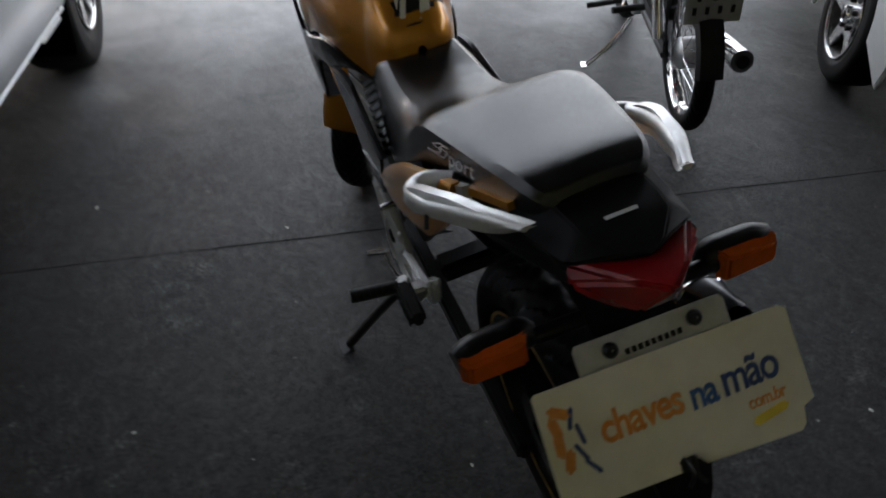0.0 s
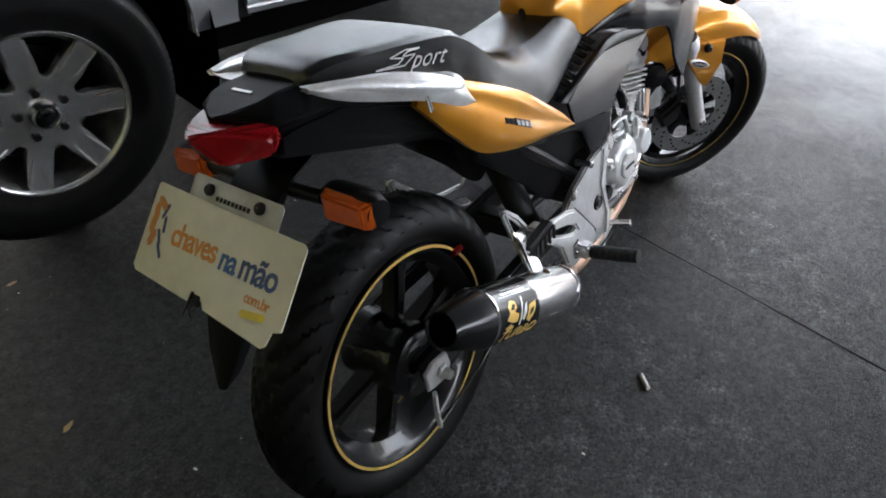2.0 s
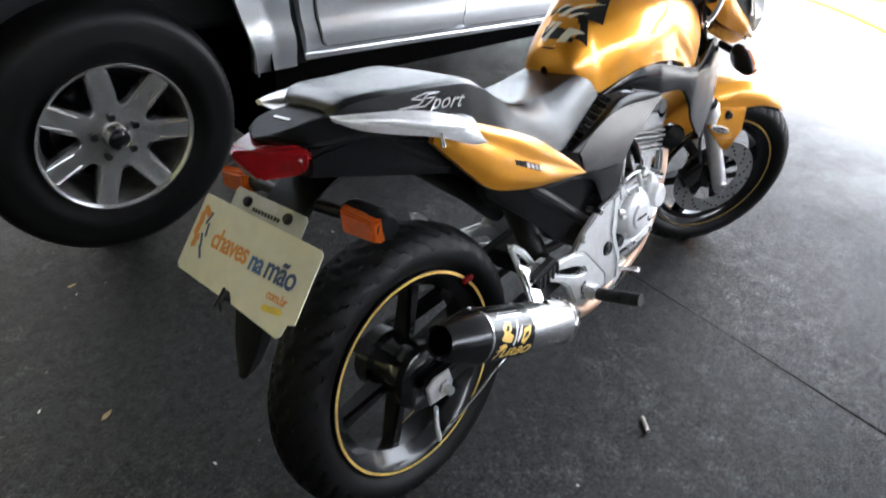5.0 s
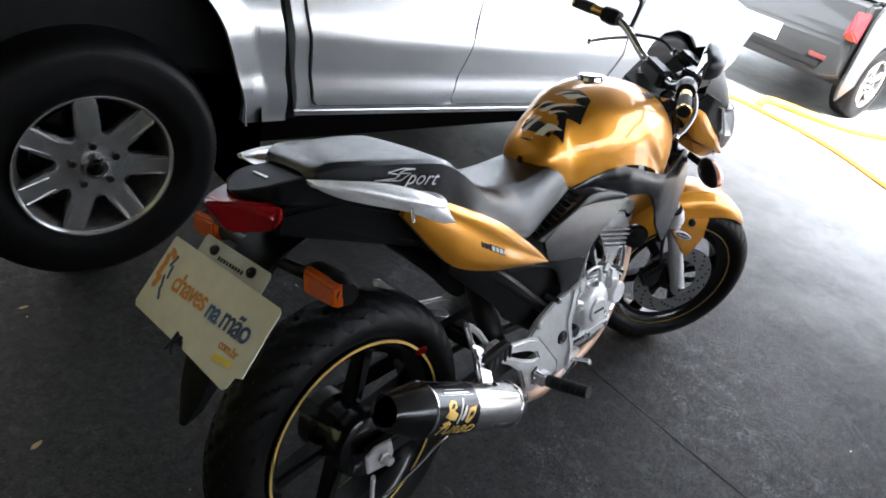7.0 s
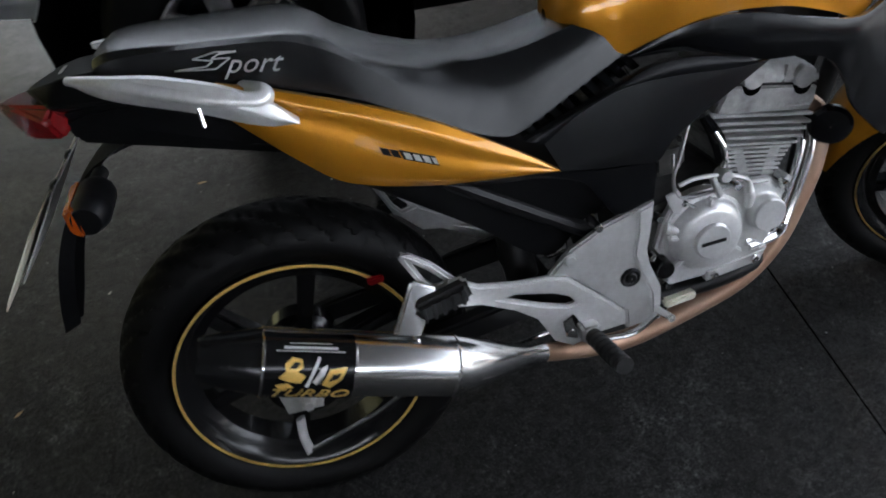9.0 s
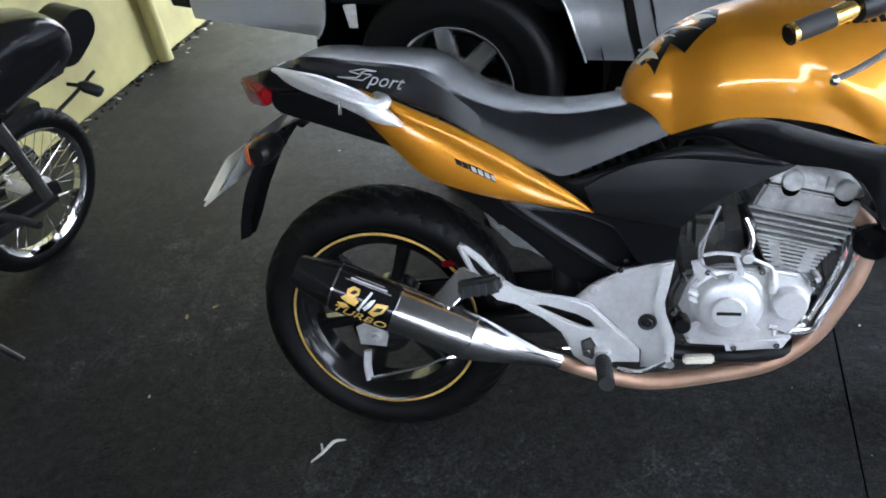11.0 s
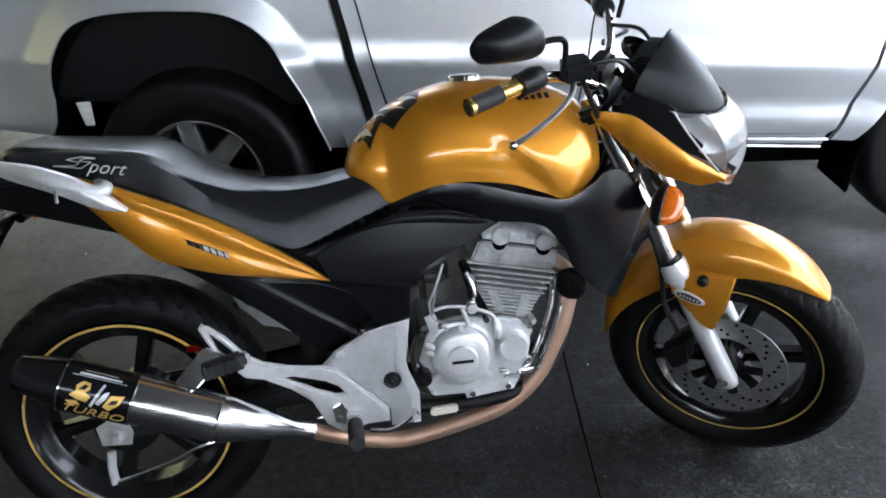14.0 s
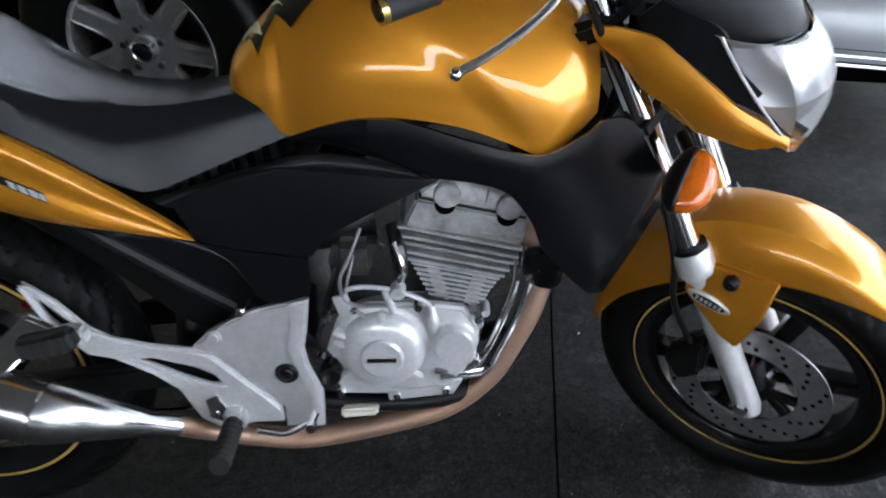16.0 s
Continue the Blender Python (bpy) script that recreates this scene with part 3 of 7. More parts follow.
def build_motorcycle():
    bike = thing("motorcycle", "gold and black naked motorcycle leaning on its side stand, handlebars turned", "motorcycle",
                 Matrix.Translation((0, 0, -0.004)) @ Matrix.Rotation(radians(-12.83), 4, "X"))

    def put(name, bm, material, label="", parent=bike, deg=32):
        return part(name, bm, material, parent, label, deg)

    def fput(name, bm, material, label="", parent=bike, deg=32):
        bm.transform(TURN)
        return part(name, bm, material, parent, label, deg)

    def both(name, bm, material, label="", parent=bike, front=False):
        other = flip(bm)
        (fput if front else put)(name, bm, material, label, parent)
        return (fput if front else put)(name, other, material, label, parent)

    # ---- wheels
    cast_wheel(bike, Matrix.Translation((0, 0, 0.314)), 0.314, 0.068, 0.2265, 0.058, 0.2215, 6, 34, 0.07)
    front = cast_wheel(bike, TURN @ Matrix.Translation(AXLE_F), 0.287, 0.054, 0.2125, 0.040, 0.2075, 6, 40, 0.045, 0.0015)

    # ---- tank
    def tank():
        xs = [0.532, 0.545, 0.57, 0.62, 0.683, 0.755, 0.826, 0.885, 0.95, 1.0, 1.03, 1.055]
        zt = [0.825, 0.858, 0.888, 0.933, 0.962, 0.978, 0.983, 0.980, 0.965, 0.945, 0.925, 0.895]
        xb = [0.532, 0.57, 0.60, 0.623, 0.66, 0.703, 0.772, 0.861, 0.929, 0.982, 1.02, 1.055]
        zb = [0.800, 0.786, 0.769, 0.753, 0.764, 0.783, 0.791, 0.780, 0.757, 0.737, 0.760, 0.786]
        xw = [0.532, 0.538, 0.55, 0.57, 0.60, 0.625, 0.70, 0.80, 0.90, 0.98, 1.03, 1.055]
        ww = [0.010, 0.046, 0.066, 0.080, 0.092, 0.099, 0.130, 0.150, 0.158, 0.157, 0.140, 0.120]
        cx = [0.56, 0.609, 0.676, 0.741, 0.814, 0.887, 0.940, 0.978]
        cz = [0.86, 0.918, 0.946, 0.948, 0.926, 0.864, 0.797, 0.735]
        rows = []
        for i in range(121):
            x = 0.532 + (1.055 - 0.532) * (1 - math.cos(math.pi * i / 120)) / 2
            t_, b_, w_ = curve(x, xs, zt), curve(x, xb, zb), curve(x, xw, ww)
            half = []
            for j in range(57):
                a_ = math.pi / 2 * j / 56
                y = w_ * math.sin(a_) ** 0.72
                z = b_ + (t_ - b_) * math.cos(a_) ** 0.85
                y *= 1 - 0.06 * max(0, (j / 56 * 24 - 19) / 5) ** 2
                crest = curve(x, cx, cz) if x < 0.978 else -1
                drop = crest - z
                if drop > 0 and crest > 0:
                    fade = min(1, max(0, (x - 0.56) / 0.06)) * min(1, max(0, (z - b_) / 0.03))
                    ease = min(1, drop / 0.062)
                    y -= 0.007 * fade * ease * ease * (3 - 2 * ease) * math.exp(-drop * 5.0)
                half.append((x, y, z))
            rows.append([Vector((p[0], -p[1], p[2])) for p in reversed(half)] + [Vector(p) for p in half[1:]])
        bm = sheet(rows)
        bm2 = sheet([rows[-1], [Vector((1.0, v.y * 0.6, v.z * 0.5 + 0.42)) for v in rows[-1]]])
        return join(bm, bm2)

    put("tank", tank(), GOLD, "glossy gold fuel tank with scalloped sides", deg=50)
    put("fuel_cap", lathe([(0.001, 0.006), (0.03, 0.006), (0.034, 0.002), (0.036, -0.012)], 32, Matrix.Translation((0.80, 0, 0.986)) @ Matrix.Rotation(radians(90), 4, "X")), CHROME, "round chrome fuel cap")
    # pad of stickers on the back of the tank
    def on_tank(b):
        def fn(p):
            x, y = p.x, p.y
            t_ = lerp(x, [0.532, 0.545, 0.57, 0.62, 0.683, 0.755, 0.826], [0.825, 0.858, 0.888, 0.933, 0.962, 0.978, 0.983])
            b_ = 0.78
            w_ = lerp(x, [0.532, 0.55, 0.57, 0.60, 0.625, 0.70, 0.80], [0.03, 0.066, 0.080, 0.092, 0.099, 0.130, 0.150])
            s_ = min(0.98, (abs(y) / w_)) ** (1 / 0.72)
            return (x, y, b_ + (t_ - b_) * math.sqrt(max(0, 1 - s_ * s_)) ** 0.85 + 0.0015 + p.z)
        return warp(b, fn)

    def patch(pts, material, label, lift=0.0):
        vs = [Vector((x, y, lift)) for x, y in pts]
        b = bmesh.new()
        b.faces.new([b.verts.new(v) for v in vs])
        bmesh.ops.triangulate(b, faces=b.faces)
        bmesh.ops.subdivide_edges(b, edges=b.edges, cuts=5, use_grid_fill=True)
        return put("sticker", on_tank(b), material, label)

    squeeze = lambda pts: [(0.546 + (x - 0.544) * 0.86, y - 0.006) for x, y in pts]
    patch(squeeze([(0.548, 0.044), (0.544, 0.0), (0.552, -0.038), (0.580, -0.046), (0.596, -0.070), (0.628, -0.054), (0.655, -0.078), (0.716, -0.066), (0.728, -0.026), (0.704, 0.010), (0.676, 0.004), (0.668, 0.040), (0.640, 0.020), (0.620, 0.042), (0.596, 0.016), (0.575, 0.034)]), DARKINK, "black and cream tribal sticker")
    for pts in ([(0.552, 0.034), (0.556, 0.020), (0.596, 0.000), (0.640, -0.050), (0.606, 0.006)], [(0.572, 0.030), (0.600, 0.012), (0.640, -0.024), (0.690, -0.066), (0.640, -0.010), (0.604, 0.026)],
                [(0.610, 0.034), (0.640, 0.010), (0.680, -0.034), (0.718, -0.056), (0.690, -0.012), (0.650, 0.016)], [(0.550, -0.006), (0.556, -0.028), (0.580, -0.038), (0.604, -0.060), (0.590, -0.024)], [(0.660, 0.028), (0.690, -0.002), (0.712, -0.024), (0.700, 0.004)]):
        patch(squeeze(pts), CARD, "cream stroke of the sticker", 0.0006)
    # dark marks on the tank's shoulder
    for k in range(6):
        x0 = 0.875 + 0.014 * k
        patch([(x0, -0.098 - 0.001 * k), (x0 + 0.010, -0.098 - 0.001 * k), (x0 + 0.012, -0.112), (x0 + 0.003, -0.112)], DARKINK, "dark printed mark")

    # ---- seat
    st = [(-0.128, 0.914, 0.048, 0.911, 0.056, 0.902, 0.064, 0.890), (-0.116, 0.928, 0.066, 0.924, 0.074, 0.914, 0.083, 0.887), (-0.085, 0.935, 0.078, 0.931, 0.087, 0.921, 0.097, 0.882), (-0.02, 0.932, 0.092, 0.928, 0.100, 0.918, 0.109, 0.871), (0.06, 0.924, 0.105, 0.921, 0.113, 0.911, 0.120, 0.852),
          (0.125, 0.916, 0.114, 0.913, 0.121, 0.902, 0.130, 0.830), (0.155, 0.909, 0.108, 0.905, 0.122, 0.891, 0.132, 0.818), (0.185, 0.892, 0.098, 0.887, 0.122, 0.874, 0.133, 0.806), (0.22, 0.862, 0.090, 0.856, 0.122, 0.848, 0.134, 0.790), (0.27, 0.834, 0.082, 0.828, 0.122, 0.806, 0.133, 0.760),
          (0.34, 0.812, 0.077, 0.805, 0.124, 0.745, 0.131, 0.716), (0.40, 0.804, 0.075, 0.797, 0.125, 0.697, 0.128, 0.686), (0.43, 0.803, 0.075, 0.796, 0.122, 0.690, 0.124, 0.682), (0.47, 0.804, 0.074, 0.798, 0.116, 0.702, 0.118, 0.694),
          (0.53, 0.813, 0.070, 0.806, 0.105, 0.723, 0.107, 0.716), (0.59, 0.822, 0.062, 0.815, 0.094, 0.744, 0.096, 0.737), (0.63, 0.822, 0.055, 0.812, 0.087, 0.758, 0.089, 0.751)]
    rows = []
    for x, zt, sw, sz, aw, az, wb, zb in smooth_rows(st, 96):
        low = min(1, max(0, (x + 0.10) / 0.10)) * min(1, max(0, (0.22 - x) / 0.07))
        zt, sz, sw = zt - 0.006 * low, sz - 0.005 * low, sw - 0.006 * low
        bulge = 0.012 * min(1, max(0, (x - 0.2) / 0.1))
        wb += (aw - 0.003 - wb) * min(1, max(0, (0.27 - x) / 0.10))
        half = [(0, zt), (0.5 * sw, zt - 0.2 * (zt - sz)), (0.85 * sw, zt - 0.65 * (zt - sz)), (sw, sz)]
        half += [(sw + (aw - sw) * f_ + bulge * 0.4 * math.sin(math.pi * f_), sz + (az - sz) * f_ + bulge * math.sin(math.pi * f_)) for f_ in (0.2, 0.4, 0.6, 0.8)]
        half += [(aw, az), (aw + 0.5 * (wb - aw), az + 0.5 * (zb - az)), (wb, zb + 0.004), (wb - 0.006, zb), (0, zb)]
        rows.append([Vector((x, -y, z)) for y, z in half] + [Vector((x, y, z)) for y, z in reversed(half[1:-1])])
    seat = put("seat", sheet(rows, close_v=True, cap=True), VINYL, "black vinyl two-level seat with a white word on its side", deg=24)
    for s in (-1, 1):
        m_ = basis((0.060, s * 0.1168, 0.886), (-s, -0.15, s * 0.175), (0.05, -s * 0.20, 1))
        swash = [(750, 303), (868, 300), (912, 268), (858, 270), (880, 256), (930, 250), (870, 250), (805, 270), (862, 276), (842, 292)]
        pts = [((u - 918) * 0.00046, (285 - v) * 0.00046) for u, v in swash]
        word = lettering("port", 0.038, m_ @ Matrix.Translation((0.024, -0.001, 0)), 0.0006, 0.5, 1.05)
        for (u0, v0), (u1, v1) in zip(pts, pts[1:] + pts[:1]):
            ln = math.hypot(u1 - u0, v1 - v0)
            word = join(word, quad_bar(m_ @ Matrix.Translation((u0, v0, 0)) @ Matrix.Rotation(math.atan2(v1 - v0, u1 - u0), 4, "Z"), 0, ln, -0.0011, 0.0011))
        warp(word, lambda p: Vector((p.x, s * (lerp(p.x, [-0.085, -0.02, 0.06, 0.125, 0.155, 0.22], [0.087, 0.100, 0.113, 0.121, 0.122, 0.122]) + 0.001), p.z)))
        part("lettering", word, WHITEINK, seat, "white italic word on the seat's side")

    # ---- gold side panels
    def side_y(x, z, u, v):
        base = lerp(x, [-0.06, 0.05, 0.15, 0.30, 0.40, 0.485], [0.108, 0.132, 0.146, 0.152, 0.150, 0.146])
        return -(base + lerp(v, [0, 0.10, 0.20, 0.30, 0.55, 0.80, 1], [-0.003, 0.006, 0.0075, 0.0045, 0.010, 0.010, 0.0]) * lerp(x, [0, 0.15, 0.36, 0.48], [0.3, 1, 0.9, 0.2]))

    both("side_panel", ribbon([(0.03, 0.868), (0.111, 0.840), (0.226, 0.789), (0.30, 0.750), (0.367, 0.705), (0.43, 0.660), (0.483, 0.617)],
                              [(0.03, 0.822), (0.07, 0.778), (0.108, 0.738), (0.162, 0.692), (0.254, 0.660), (0.361, 0.638), (0.483, 0.6165)], side_y, 0.012, 40, 12), GOLD, "gold pointed side panel")
    both("side_strip", ribbon([(-0.082, 0.897), (-0.03, 0.881), (0.017, 0.866)], [(-0.082, 0.884), (-0.03, 0.868), (0.017, 0.852)], lambda x, z, u, v: -lerp(x, [-0.08, 0.02], [0.094, 0.112]), 0.01, 10, 3), GOLD, "narrow gold strip under the seat")
    both("grab_bracket", ribbon([(0.014, 0.870), (0.06, 0.853), (0.106, 0.836)], [(0.014, 0.848), (0.06, 0.830), (0.104, 0.812)], lambda x, z, u, v: -lerp(x, [0, 0.1], [0.116, 0.138]), 0.012, 8, 3), SILVER, "grey bracket of the grab rail")
    bar = lambda x0, z0, w, h: [(x0 - w + 0.25 * h, z0 + 0.5 * w - h), (x0 + w + 0.25 * h, z0 - 0.5 * w - h), (x0 + w - 0.25 * h, z0 - 0.5 * w + h), (x0 - w - 0.25 * h, z0 + 0.5 * w + h)]
    for k, w_, h_, mm in ((0, 0.0060, 0.0060, DARKINK), (1, 0.0056, 0.0064, DARKINK), (3.5, 0.0245, 0.0078, DARKINK), (2.3, 0.0046, 0.0056, WHITEINK), (3.3, 0.0046, 0.0056, WHITEINK), (4.3, 0.0046, 0.0056, WHITEINK), (5.15, 0.0030, 0.0050, WHITEINK)):
        x0, z0 = 0.226 + 0.0128 * k, 0.727 - 0.0062 * k
        y0 = side_y(x0, z0, 0, 0.55) - (0.0012 if mm is WHITEINK else 0.0006)
        put("model_mark", prism(bar(x0, z0, w_, h_), y0, y0 + 0.002, 0), mm, "small printed mark")

    # ---- black covers
    def shroud_y(x, z, u, v):
        base = lerp(x, [0.62, 0.69, 0.74, 0.80, 0.89, 0.97, 1.06, 1.17], [0.094, 0.124, 0.140, 0.151, 0.160, 0.164, 0.158, 0.143])
        base += 0.006 * math.sin(math.pi * v) - 0.010 * v
        # the front edge is folded inwards
        near = ((1.172 - 1.086) * (z - 0.500) - (0.676 - 0.500) * (x - 1.086)) / 0.196
        return -(base - 0.030 * max(0, 1 - near / 0.034) * (1 if z < 0.69 else max(0, 1 - (z - 0.69) / 0.04)))

    both("shroud", ribbon([(0.622, 0.752), (0.687, 0.778), (0.741, 0.790), (0.798, 0.786), (0.887, 0.760), (0.972, 0.742), (1.03, 0.768), (1.058, 0.789), (1.096, 0.783), (1.134, 0.726), (1.172, 0.676)],
                          [(0.634, 0.742), (0.70, 0.744), (0.774, 0.725), (0.829, 0.706), (0.886, 0.699), (0.932, 0.683), (0.965, 0.640), (0.982, 0.598), (1.010, 0.563), (1.047, 0.526), (1.086, 0.500)], shroud_y, 0.008, 88, 24), SATIN, "matt black tank shroud", )

    def cover_y(x, z, u=0, v=0):
        return -lerp(z, [0.48, 0.586, 0.616, 0.66, 0.70, 0.74], [0.146, 0.147, 0.147, 0.145, 0.142, 0.138])

    both("side_cover", ribbon([(0.462, 0.668), (0.51, 0.694), (0.565, 0.713), (0.62, 0.721), (0.70, 0.716), (0.77, 0.707), (0.836, 0.703)],
                              [(0.484, 0.617), (0.535, 0.604), (0.60, 0.594), (0.644, 0.587), (0.672, 0.617), (0.726, 0.648), (0.832, 0.700)], cover_y, 0.008, 48, 14), SATIN, "satin black side cover")
    both("side_cover_lower", ribbon([(0.30, 0.646), (0.40, 0.631), (0.484, 0.615), (0.54, 0.602), (0.60, 0.592), (0.643, 0.585)],
                                    [(0.36, 0.622), (0.44, 0.612), (0.515, 0.585), (0.545, 0.545), (0.575, 0.507), (0.638, 0.518)], lambda x, z, u, v: cover_y(x, z) - 0.002 + 0.008 * v, 0.008, 36, 8), SATIN, "satin black lower edge of the side cover")
    both("lower_cover", ribbon([(0.165, 0.688), (0.254, 0.657), (0.361, 0.635), (0.470, 0.610), (0.53, 0.58), (0.60, 0.515)],
                               [(0.20, 0.650), (0.270, 0.595), (0.345, 0.535), (0.457, 0.442), (0.535, 0.495), (0.60, 0.510)], lambda x, z, u, v: -(0.132 - 0.03 * v), 0.008, 30, 8), MATTBLACK, "black lower side cover")
    # louvred vent between seat and side cover
    edge = lambda x: lerp(x, [0.43, 0.47, 0.53, 0.59, 0.63], [0.686, 0.698, 0.720, 0.741, 0.755])
    both("vent_rail", ribbon([(0.432, 0.680), (0.48, 0.694), (0.54, 0.712), (0.60, 0.729), (0.65, 0.741), (0.72, 0.736), (0.80, 0.716)],
                             [(0.464, 0.668), (0.51, 0.693), (0.565, 0.712), (0.62, 0.720), (0.70, 0.715), (0.77, 0.706), (0.82, 0.702)], lambda x, z, u, v: cover_y(x, z) - 0.001 - 0.004 * math.sin(math.pi * v), 0.010, 36, 6), PLASTIC, "black rail beside the vent")
    both("vent_panel", ribbon([(0.43, 0.690), (0.53, 0.722), (0.64, 0.758)], [(0.44, 0.672), (0.53, 0.702), (0.64, 0.735)], lambda x, z, u, v: -lerp(x, [0.43, 0.64], [0.112, 0.080]), 0.006, 16, 3), PITCH, "black vent recess")
    for k in range(9):
        x0 = 0.446 + 0.0215 * k
        ya, yb = lerp(x0, [0.43, 0.63], [0.114, 0.082]), lerp(x0, [0.43, 0.63], [0.134, 0.113])
        za, zb_ = edge(x0) + 0.004, edge(x0 + 0.012) - 0.020
        b = hull([(x0 + d, -ya, za + 0.3 * d) for d in (-0.0065, 0.0065)] + [(x0 + d, -ya + 0.006, za - 0.006) for d in (-0.0065, 0.0065)] + [(x0 + 0.012 + d, -yb, zb_ + 0.3 * d) for d in (-0.0065, 0.0065)] + [(x0 + 0.012 + d, -yb + 0.008, zb_ - 0.004) for d in (-0.0065, 0.0065)], 0.0008, 1, False)
        both("vent_slat", b, SATIN, "black vent slat")
    put("inner_box", block(0.47, 0, 0.63, 0.24, 0.17, 0.20, 0.02), BLACKMETAL, "black airbox and battery under the seat")
    put("air_duct", tube([(0.50, 0, 0.60), (0.62, -0.03, 0.585), (0.72, 0, 0.59)], 0.042, 14), BLACKMETAL, "black inlet duct")
    put("carburettor", block(0.70, -0.04, 0.545, 0.07, 0.08, 0.07, 0.015, 3), CASTDARK, "dark throttle body")
    both("carburettor_cable", tube([(0.70, -0.09, 0.56), (0.69, -0.12, 0.50), (0.73, -0.13, 0.46)], 0.003, 8), DISCSTEEL, "thin steel cable")

    # ---- tail
    put("tail_cowl", hull([(-0.08, 0.100, 0.868), (-0.08, 0.06, 0.905), (-0.165, 0.055, 0.907), (-0.192, 0.052, 0.903), (-0.226, 0.022, 0.894), (-0.238, 0.0, 0.890), (-0.195, 0.080, 0.880), (-0.16, 0.086, 0.872), (-0.19, 0.06, 0.865)], 0.004), MATTBLACK, "satin black tail cowl with a silver mark")
    put("brand_mark", hull([(-0.175, 0.020, 0.9068), (-0.180, 0.020, 0.9063), (-0.175, 0.020, 0.9077), (-0.180, 0.020, 0.9072)], 0), WHITEINK, "silver printed bar")
    put("tail_lamp", hull([(-0.19, 0.076, 0.879), (-0.262, 0.028, 0.884), (-0.284, 0.0, 0.880), (-0.204, 0.084, 0.862), (-0.252, 0.026, 0.828), (-0.198, 0.064, 0.828), (-0.17, 0.06, 0.850)], 0.005), REDLENS, "red wedge-shaped tail lamp")
    put("undertail", hull([(0.14, 0.105, 0.79), (0.12, 0.105, 0.73), (-0.08, 0.095, 0.868), (-0.19, 0.072, 0.862), (-0.185, 0.055, 0.815), (-0.05, 0.075, 0.775)], 0.008), MATTBLACK, "black undertail moulding")
    rows = []
    for i, p in enumerate(spline([(-0.09, 0, 0.80), (-0.18, 0, 0.778), (-0.245, 0, 0.715), (-0.30, 0, 0.625), (-0.350, 0, 0.500)], 20)):
        w_ = lerp(i / 20, [0, 0.3, 0.7, 0.9, 1], [0.06, 0.055, 0.05, 0.034, 0.012])
        n_ = Vector((0.5, 0, 0.2)) * 0.05
        rows.append([p + Vector((0, -w_, 0)) + n_ * 1.2, p + Vector((0, -w_, 0)), p + Vector((0, -w_ * 0.5, 0)) - n_ * 0.15, p - n_ * 0.2, p + Vector((0, w_ * 0.5, 0)) - n_ * 0.15, p + Vector((0, w_, 0)), p + Vector((0, w_, 0)) + n_ * 1.2])
    mud = sheet(rows)
    bmesh.ops.solidify(mud, geom=list(mud.faces), thickness=0.004)
    put("mudguard", mud, MATTBLACK, "black rear mudguard and number plate holder")
    # plate and the card in front of it
    m_card = basis((-0.296, 0.0, 0.702), (0, -1, -0.035), (0.62, 0, 0.78))
    card_out = [(-0.162, 0.070), (-0.158, 0.074), (0.158, 0.066), (0.166, 0.060), (0.166, -0.052), (0.150, -0.058), (0.146, -0.078), (0.138, -0.084), (0.012, -0.074), (0.004, -0.064), (-0.018, -0.064), (-0.022, -0.073), (-0.158, -0.066), (-0.166, -0.058)]
    b = prism([(x, y) for x, y in card_out], 0, 0.002, 0)
    b.transform(m_card @ Matrix(((1, 0, 0, 0), (0, 0, 1, 0), (0, 1, 0, 0), (0, 0, 0, 1))))
    card = put("advert_card", b, CARD, "cream advertising card with orange and blue print, clipped to the plate")

    def ink(x0, x1, y0, y1, material, tilt=0.0, name="print"):
        b_ = bmesh.new()
        bmesh.ops.create_cube(b_, size=1)
        bmesh.ops.scale(b_, vec=(x1 - x0, y1 - y0, 0.0006), verts=b_.verts)
        bmesh.ops.bevel(b_, geom=[e for e in b_.edges if abs(e.verts[0].co.z - e.verts[1].co.z) > 1e-5], offset=min(x1 - x0, y1 - y0) * 0.3, segments=2, affect="EDGES")
        b_.transform(m_card @ Matrix.Translation(((x0 + x1) / 2, (y0 + y1) / 2, 0.0026)) @ Matrix.Rotation(radians(tilt), 4, "Z"))
        part(name, b_, material, card)

    # printed words, one mesh each
    for word, size, cx, cy, material in (("chaves", 0.050, -0.046, 0.008, ORANGE), ("na", 0.048, 0.033, 0.004, BLUE), ("m\u00e3o", 0.054, 0.096, 0.006, NAVY), ("com.br", 0.022, 0.108, -0.030, ORANGE)):
        part("lettering", lettering(word, size, m_card @ Matrix.Translation((cx, cy, 0.0026)) @ Matrix.Scale(0.86, 4, (1, 0, 0)), 0.0003, 0.05, 0.92, 0.0010 if size > 0.03 else 0.0004), material, card, "printed word")
    ink(0.082, 0.132, -0.055, -0.044, YELLOWINK, 8)
    for k, (cx, cy, a_) in enumerate(((-0.147, 0.030, 10), (-0.148, 0.010, -4), (-0.142, -0.010, -18), (-0.138, 0.045, 60))):
        ink(cx - 0.006, cx + 0.006, cy - 0.014, cy + 0.014, ORANGE, a_)
    for cx, cy, a_ in ((-0.127, 0.035, -20), (-0.121, 0.015, 8), (-0.126, -0.005, 25), (-0.118, -0.024, 35)):
        ink(cx - 0.0028, cx + 0.0028, cy - 0.013, cy + 0.013, NAVY, a_)
    b = prism([(-0.098, 0.10), (-0.094, 0.106), (0.092, 0.103), (0.098, 0.097), (0.098, -0.06), (-0.098, -0.06)], 0, 0.002, 0)
    b.transform(m_card @ Matrix.Translation((0, 0, -0.007)) @ Matrix(((1, 0, 0, 0), (0, 0, 1, 0), (0, 1, 0, 0), (0, 0, 0, 1))))
